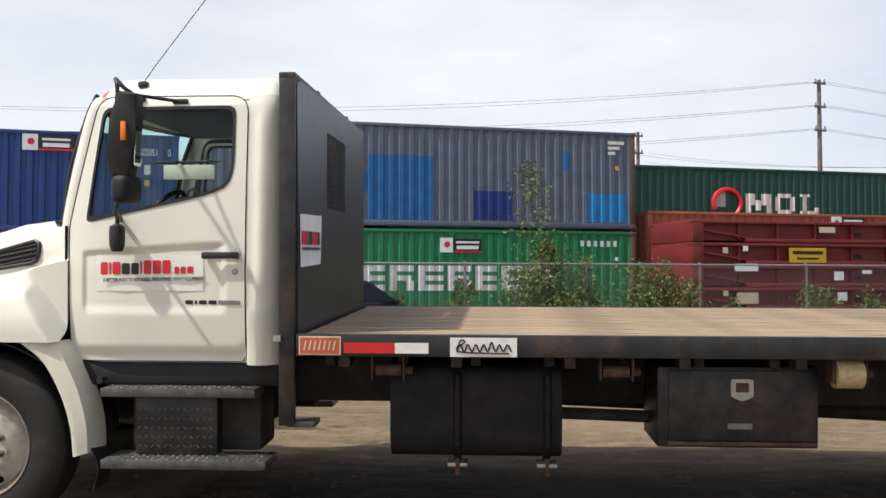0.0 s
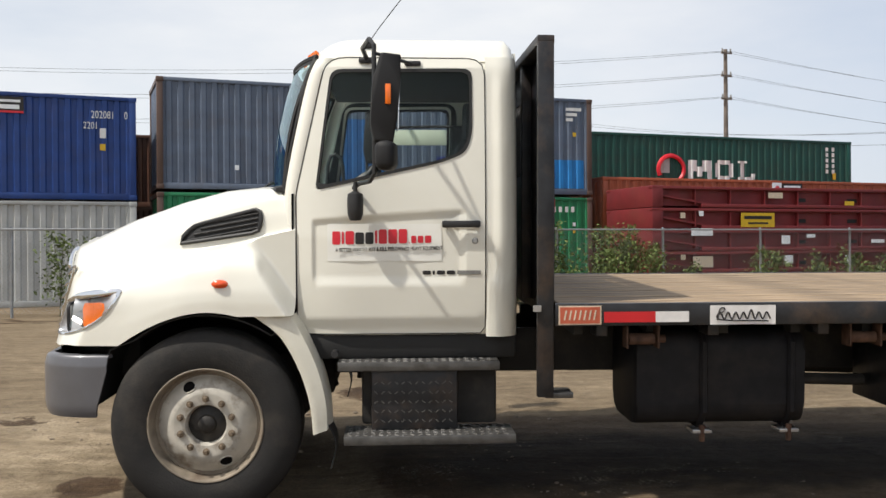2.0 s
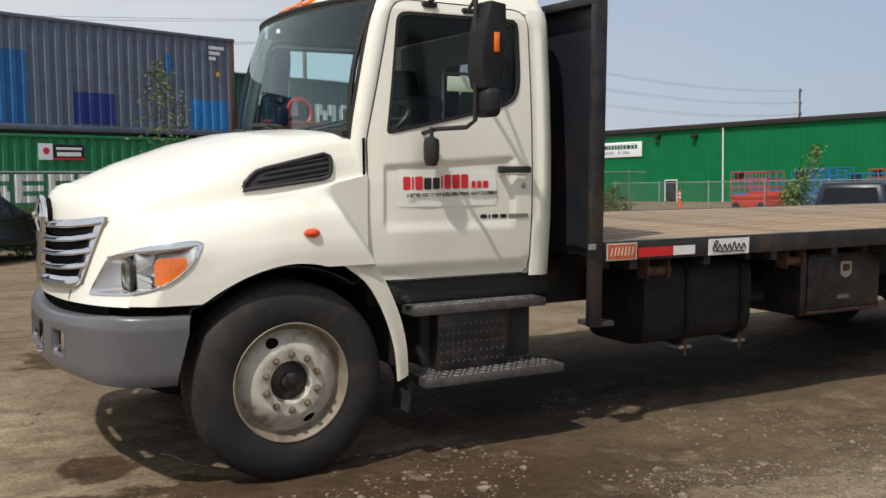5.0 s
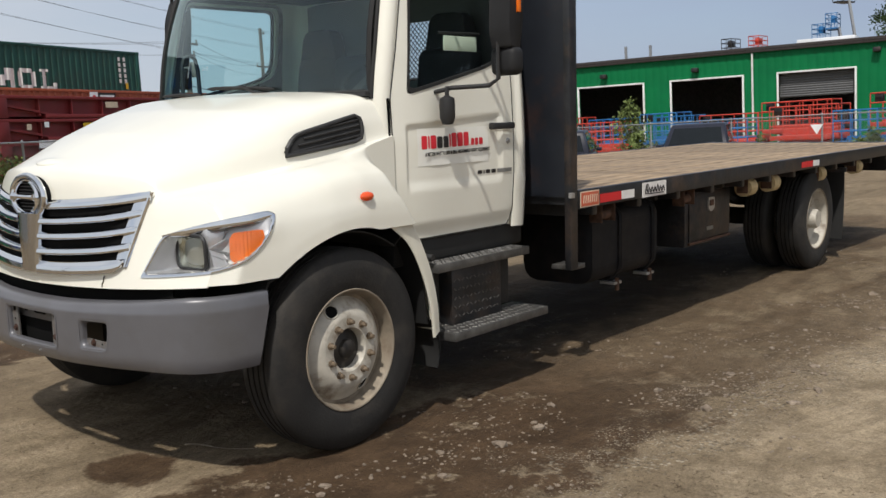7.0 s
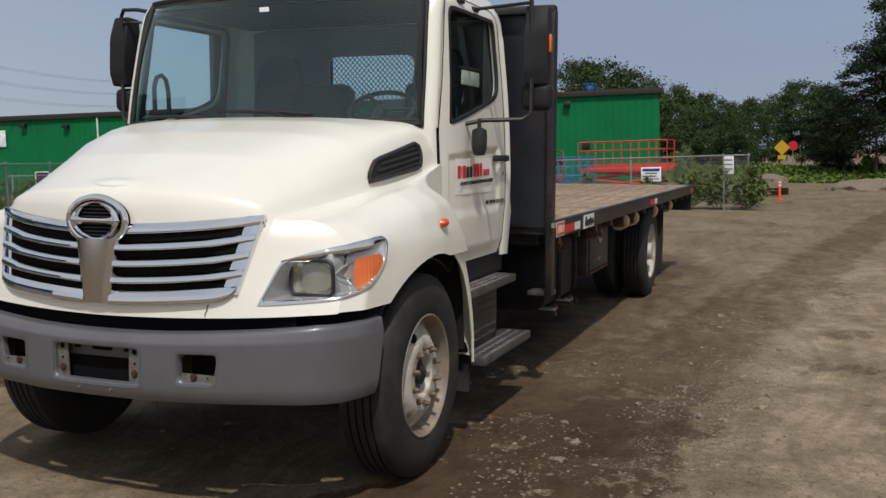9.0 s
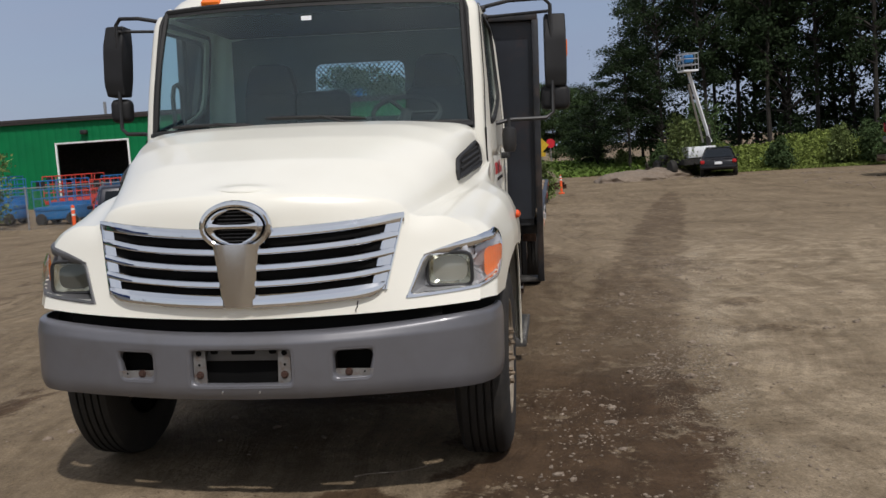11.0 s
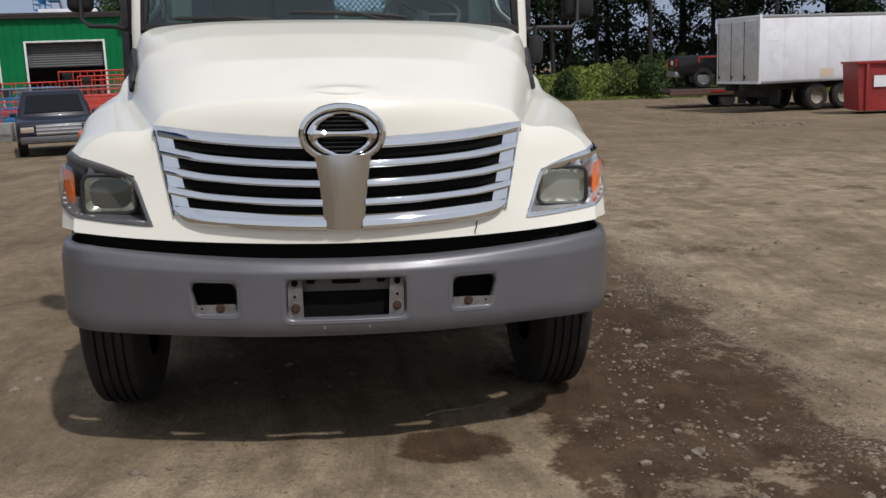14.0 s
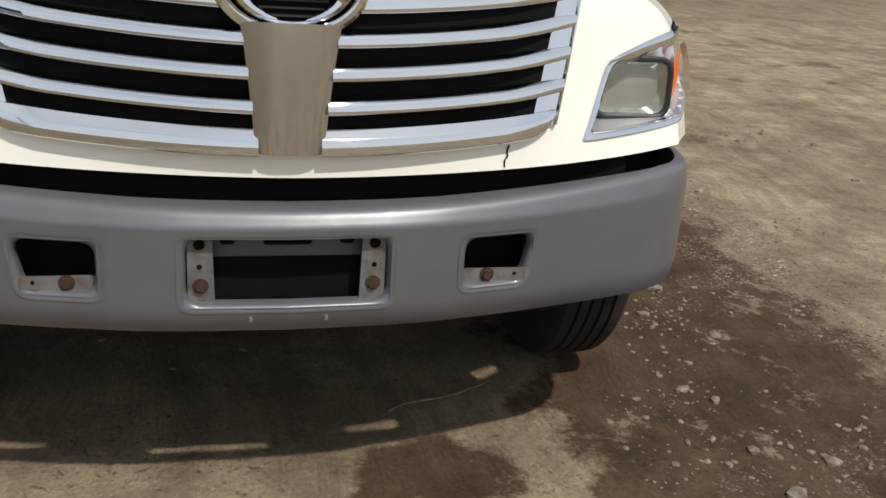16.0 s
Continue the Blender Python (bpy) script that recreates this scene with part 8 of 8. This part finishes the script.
# pickup carried on a low trailer behind it
tr = thing("trailer", "low steel trailer with red marker lamps", "trailer", on_ground(33.97, -17.3, -100))
part("trailer_bed", box((0, 0, 0.72), (6.2, 2.3, 0.14), 0.02), RUST_POST, tr)
part("trailer_rail", box((0, -1.12, 0.60), (6.2, 0.08, 0.16), 0.01), RUST_POST, tr)
part("trailer_rail", box((0, 1.12, 0.60), (6.2, 0.08, 0.16), 0.01), RUST_POST, tr)
part("tail_lamp_bar", box((-1.2, -1.17, 0.66), (0.62, 0.03, 0.06), 0.01), RED_LENS, tr)
for sx in (-0.5, 0.5):
    for s in (-1, 1):
        part("wheel", lathe([(0.001, -0.1), (0.28, -0.1), (0.34, -0.05), (0.34, 0.05), (0.28, 0.1), (0.001, 0.1)], (sx * 1.6, s * 1.0, 0.34), 20), TYRE, tr)
loaded = car("pickup_truck", "black pickup with a red side stripe carried on a low trailer", on_ground(33.97, -17.3, -100, 0.79) @ Matrix.Scale(1.28, 4), CAR_BLACK, 4.4, 1.62, 1.78, "pickup", "pickup")
part("side_stripe", box((-1.1, -0.815, 0.985), (0.9, 0.03, 0.06), 0.005), SKIP_RED, loaded, "red side stripe")
part("side_stripe", box((-1.52, -0.815, 0.90), (0.06, 0.03, 0.20), 0.005), SKIP_RED, loaded, "red side stripe")

# red skip
sk = thing("waste_skip", "red steel skip beside the box truck", "skip", on_ground(25.4, -17.2, -15))
part("skip_body", prism([(-1.9, 0.12), (1.9, 0.12), (2.0, 1.62), (-2.0, 1.62)], -1.8, 0.0, lambda u, v, a: (a + 0.9, u - 2.0, v)), SKIP_RED, sk, smooth=0)
for k in range(5):
    part("skip_rib", box((-0.93, -3.7 + 0.85 * k, 0.86), (0.08, 0.09, 1.5), 0.01), SKIP_RED, sk)
part("skip_rim", box((0, -2.0, 1.64), (1.95, 4.1, 0.08), 0.01), SKIP_RED, sk)
part("skip_notice", box((-0.945, -0.75, 1.05), (0.006, 0.5, 0.36)), PAPER, sk, smooth=0)

# boom truck by the wood
bx = thing("boom_truck", "white boom truck with a raised basket lift", "truck", on_ground(46.8, -8.2, 15))
part("load_bed", box((-0.42, -0.62, 1.22), (1.5, 1.5, 0.56), 0.04), WHITE_TRUCK, bx)
part("chassis", box((0.2, 0, 0.75), (3.0, 0.9, 0.3)), CHASSIS, bx)
part("engine_cover", box((1.05, 0, 0.98), (0.9, 1.5, 0.34), 0.10, seg=3), BLACK_STEEL, bx)
for sx in (-0.8, 1.3):
    for s in (-1, 1):
        part("wheel", lathe([(0.001, -0.14), (0.40, -0.14), (0.46, 0), (0.40, 0.14), (0.001, 0.14)], (sx, s * 0.9, 0.46), 20), TYRE, bx)
boom = part("boom", tube([(-0.9, -1.2, 1.7), (-1.5, 0.1, 5.35)], 0.10, 4), WHITE_TRUCK, bx)
part("boom_strut", tube([(-0.9, -0.8, 1.7), (-1.35, 0.05, 4.7)], 0.06, 4), CHROME_DULL, boom)
part("boom_post", tube([(-0.9, -1.1, 1.5), (-0.9, -1.1, 2.6)], 0.14, 6), CHASSIS, bx)
bas = part("basket", box((-1.6, 0.15, 5.35), (0.8, 0.8, 0.08)), WHITE_TRUCK, bx)
rails(bas, CHROME_DULL, -2.0, -1.2, -0.25, 0.55, 5.35, 6.2, 0.025, 2)
part("basket_cover", box((-1.6, 0.15, 5.95), (0.5, 0.5, 0.4), 0.08, seg=2), L_BLUE, bas)

# gravel heaps
for i, (az, r, w) in enumerate(((95.2, 50, 1.6), (96.3, 51, 1.3), (97.3, 52, 1.5), (89.9, 60, 1.2))):
    x, y = at_bearing(az, r)
    t = bmesh.new()
    bmesh.ops.create_icosphere(t, subdivisions=4, radius=1)
    for v in t.verts:
        v.co = Vector((v.co.x * w, v.co.y * w, max(-0.2, v.co.z) * 0.55)) * (1 + 0.18 * noise.noise(v.co * 2.3 + Vector((i, 0, 0))))
    hp = part("dirt_mound", t, STONE, None)
    hp.matrix_world = Matrix.Translation((x, y, ground_z(x, y) - 0.05))
    tagged(hp, "low mound of pale gravel on the dirt", "mound", "mounds by the wood")

# road signs, cone, board, blocks
def post_sign(name, label, az, r, z, material, diamond):
    x, y = at_bearing(az, r)
    s = thing(name, label, "sign", Matrix.Translation((x, y, ground_z(x, y))) @ pose(0, 0, 0, 0, 0, 180 - az + 180))
    part("post", tube([(0, 0.03, -0.3), (0, 0.03, z + 0.4)], 0.04, 6), GALV, s)
    a = 0.62 if diamond else 0.42
    n = 4 if diamond else 8
    part("sign_plate", prism([(a * math.cos(2 * math.pi * k / n + (0 if diamond else 0.393)), z + a * math.sin(2 * math.pi * k / n + (0 if diamond else 0.393))) for k in range(n)], -0.02, 0.0, XZ), material, s, smooth=0)
    if diamond:
        part("lower_plate", box((0, -0.01, z - 0.78), (0.6, 0.02, 0.34)), material, s, smooth=0)
    return s


post_sign("warning_sign", "yellow diamond road sign on a post", 90.0, 83, 2.0, YELLOW, True)
post_sign("stop_sign", "red eight-sided road sign on a post", 90.5, 87, 2.15, INK_RED, False)
ORANGE = mat("cone_orange", (0.75, 0.10, 0.02), 0.5, var=0.1)
for x, y, h in ((20.2, 11.9, 1.05), (35.0, -1.7, 0.75), (26.6, 24.0, 1.0)):
    d = thing("delineator_post", "orange delineator post with white bands", "post", on_ground(x, y, 0))
    part("post", lathe([(0.14, 0.0), (0.14, 0.05), (0.055, 0.07), (0.05, h), (0.03, h + 0.04), (0.001, h + 0.05)], (0, 0, 0), 12, axis="z"), ORANGE, d)
    for z in (h * 0.78, h * 0.93):
        part("band", lathe([(0.053, z - 0.03), (0.053, z + 0.03)], (0, 0, 0), 12, axis="z"), PAPER, d)
for k in range(7):
    b = part("concrete_block", box((0, 0, 0.3), (1.45, 0.7, 0.62), 0.04), CONCRETE, None)
    x, y = 29.3 + 0.1 * math.sin(k * 3), 14.2 - 1.55 * k - (0.5 if k > 3 else 0)
    b.matrix_world = on_ground(x, y, 90 + 2 * math.sin(k))
    tagged(b, "grey concrete block behind the fence", "block", "concrete blocks")
nb = thing("notice_board", "white notice board fixed to the yard fence", "sign", on_ground(27.985, 2.12, -90))
zb = 0.86 - ground_z(27.93, 2.12)
part("board", box((0, 0, zb), (0.66, 0.02, 0.48), 0.004), PAPER, nb)
for z, w, h, m in ((0.15, 0.56, 0.09, C_BLUE), (0.04, 0.40, 0.045, INK_GREY), (-0.06, 0.36, 0.04, INK_GREY), (-0.15, 0.50, 0.03, INK_GREY)):
    part("wording_bar", box((0, -0.014, zb + z), (w, 0.006, h)), m, nb, smooth=0)
tb = thing("warning_board", "white triangle board hung on the yard fence", "sign", on_ground(27.985, 5.95, -90))
part("triangle", prism([(-0.2, 1.12 - ground_z(28, 6)), (0.2, 1.12 - ground_z(28, 6)), (0.0, 0.80 - ground_z(28, 6))], -0.02, 0.0, XZ), PAPER, tb, smooth=0)
wb = thing("site_board", "small white site board on a post by the fence corner", "sign", on_ground(36.2, 0.3, -90))
zb = 1.0 - ground_z(36.2, 0.3)
part("board", box((0, -0.03, zb), (0.42, 0.02, 0.72), 0.004), PAPER, wb)
part("post", tube([(0, 0, -0.2), (0, 0, zb + 0.38)], 0.03, 6), GALV, wb)
for z in (0.2, 0.02, -0.16):
    part("wording_bar", box((0, -0.044, zb + z), (0.3, 0.006, 0.06)), INK_GREY, wb, smooth=0)
for x, y, a, L in ((38.5, -1.0, 60, 2.2), (40.5, -0.7, 85, 2.4), (37.0, -0.6, 100, 2.0)):
    lg = thing("scrap_beam", "rusty steel beam lying on the dirt", "beam", on_ground(x, y, a))
    part("beam_flange", box((0, 0, 0.06), (L, 0.2, 0.02)), RUST, lg)
    part("beam_flange", box((0, 0, 0.24), (L, 0.2, 0.02)), RUST, lg)
    part("beam_web", box((0, 0, 0.15), (L, 0.02, 0.18)), RUST, lg)

# ---- poles, wires, hills ----
POLE = mat("weathered_pole", (0.15, 0.12, 0.10), 0.85, var=0.25, scale=3)
CABLE = mat("cable", (0.05, 0.05, 0.055), 0.6)


def pole(label, x, y, h, arms, drums=False):
    p = thing("utility_pole", label, "utility pole", Matrix.Translation((x, y, 0)) @ pose(0, 0, 0, 0, 0, 20), "utility poles")
    part("pole_shaft", tube([(0, 0, -1), (0, 0, h)], [0.24, 0.15], 10), POLE, p)
    for z, w in arms:
        part("cross_arm", box((0, -0.12, z), (w, 0.12, 0.14)), POLE, p)
        for s in (-1, 1):
            part("insulator", lathe([(0.001, 0.3), (0.07, 0.28), (0.05, 0.14), (0.09, 0.1), (0.04, 0)], (s * (w / 2 - 0.1), -0.12, z + 0.05), 8, axis="z"), CONCRETE, p)
    if drums:
        for s in (-1, 1):
            part("transformer", lathe([(0.001, 0), (0.28, 0), (0.3, 0.06), (0.3, 0.95), (0.25, 1.05), (0.001, 1.05)], (s * 0.55, -0.1, h - 2.6), 14, axis="z"), CONCRETE, p)
    return p


def wire(a, b, sag, r=0.022):
    a, b = Vector(a), Vector(b)
    return [tuple(a + (b - a) * f - Vector((0, 0, sag * 4 * f * (1 - f)))) for f in np.linspace(0, 1, 15)]


pole("tall timber pole with three pairs of wires", 27.5, 67.6, 16.9, ((16.6, 1.0), (14.8, 1.0), (13.0, 1.0)))
pole("far timber pole above the stacked containers", 16.2, 84.0, 15.6, ((15.2, 0.9), (13.6, 0.9)))
pole("timber pole carrying two grey transformers", 37.8, 52.4, 9.0, ((8.7, 2.4), (7.9, 1.6)), True)
pole("short timber lamp pole", 35.0, 50.5, 6.6, ((6.4, 1.2),))
pole("timber pole beyond the green building", 58.7, 69.3, 12.6, ((12.1, 1.0), (8.9, 2.6), (7.4, 1.4)))
pole("far timber pole out to one side", -62.0, 62.0, 16.5, ((16.1, 1.0), (14.3, 1.0), (12.5, 1.0)))
pole("far timber pole past the building", 120.0, 96.0, 15.5, ((15.1, 1.0), (13.3, 1.0), (11.6, 1.0)))
wires = thing("overhead_wires", "thin black overhead wires strung between the poles", "wires")
for z in (16.75, 14.95, 13.15):
    for dx in (-0.45, 0.45):
        part("wire", tube(wire((27.5 + dx, 67.6, z), (-62 + dx, 62, z - 0.5), 2.0 + 0.3 * dx), 0.013, 4), CABLE, wires)
        part("wire", tube(wire((27.5 + dx, 67.6, z), (120 + dx, 96, z - 1.6), 2.2 + 0.3 * dx), 0.013, 4), CABLE, wires)
for dz, dx in ((0.0, -1.0), (0.0, 1.0), (-0.8, 0.6)):
    part("wire", tube(wire((37.8 + dx, 52.4, 8.8 + dz), (58.7 + dx, 69.3, 9.0 + dz), 0.5), 0.012, 4), CABLE, wires)
    part("wire", tube(wire((37.8 + dx, 52.4, 8.8 + dz), (16.2 + dx, 84.0, 13.6 + dz), 0.9), 0.012, 4), CABLE, wires)
part("wire", tube(wire((37.8, 52.4, 5.8), (47.0, 48.0, 4.9), 0.5), 0.03, 4), CABLE, wires)
part("wire", tube(wire((37.8, 52.4, 4.4), (47.0, 46.0, 4.6), 0.4), 0.012, 4), CABLE, wires)
# distance haze is put into the hills' blue base colour
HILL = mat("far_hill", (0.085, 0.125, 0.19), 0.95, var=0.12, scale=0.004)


def ridge(az0, az1, r, prof, n=60):
    hills = []
    for k in range(n):
        a = az0 + (az1 - az0) * k / (n - 1)
        h = float(np.interp(a, [p[0] for p in prof], [p[1] for p in prof]))
        h = r * math.tan(radians(max(0.05, h + 0.10 * noise.noise(Vector((a * 0.7, 1, 0))) + 0.04 * noise.noise(Vector((a * 2.5, 3, 0))))))
        hills.append((at_bearing(a, r), at_bearing(a, r * 1.15), h))
    return grid([[(p[0], p[1], -20) for p, q, h in hills], [(p[0], p[1], h * 0.45) for p, q, h in hills], [((p[0] + q[0]) / 2, (p[1] + q[1]) / 2, h) for p, q, h in hills], [(q[0], q[1], -20) for p, q, h in hills]])


tagged(part("backdrop_hills", ridge(-40, 84, 2300, [(-40, 1.0), (-16, 2.2), (-12, 2.6), (-6, 1.8), (10, 1.6), (22, 2.2), (27, 3.0), (29.5, 4.1), (31, 3.9), (33.5, 2.2), (35.5, 1.9), (36.8, 2.9), (38.5, 2.4), (42, 1.5), (60, 1.0), (84, 0.7)]), HILL, None, "", 30), "wooded hills on the skyline, haze painted in as blue", "hills", kind="structure")

# pale rubble washed along the foot of the bank
sv, sf = [], []
for k in range(800):
    if k % 3:
        a = rng.uniform(96.5, 117)
        x, y = at_bearing(a, 48.5 - 0.55 * max(0, a - 103) + rng.normal(0, 0.45))
    else:
        x, y = rng.uniform(20, 36), -12.6 + rng.normal(0, 0.7)
    r = 0.02 + 0.055 * rng.random() ** 3
    base, z = len(sv), ground_z(x, y) + 0.1 * r
    sq = np.array((1.4, 1.0, 0.6)) * r * rng.uniform(0.7, 1.3, 3)
    sv += [(x + o[0] * sq[0], y + o[1] * sq[1], z + o[2] * sq[2]) for o in ICO]
    sf += [tuple(base + i for i in f) for f in IF]
scatter("rubble", "pale rubble strewn along the foot of the weed bank", STONE, sv, sf)
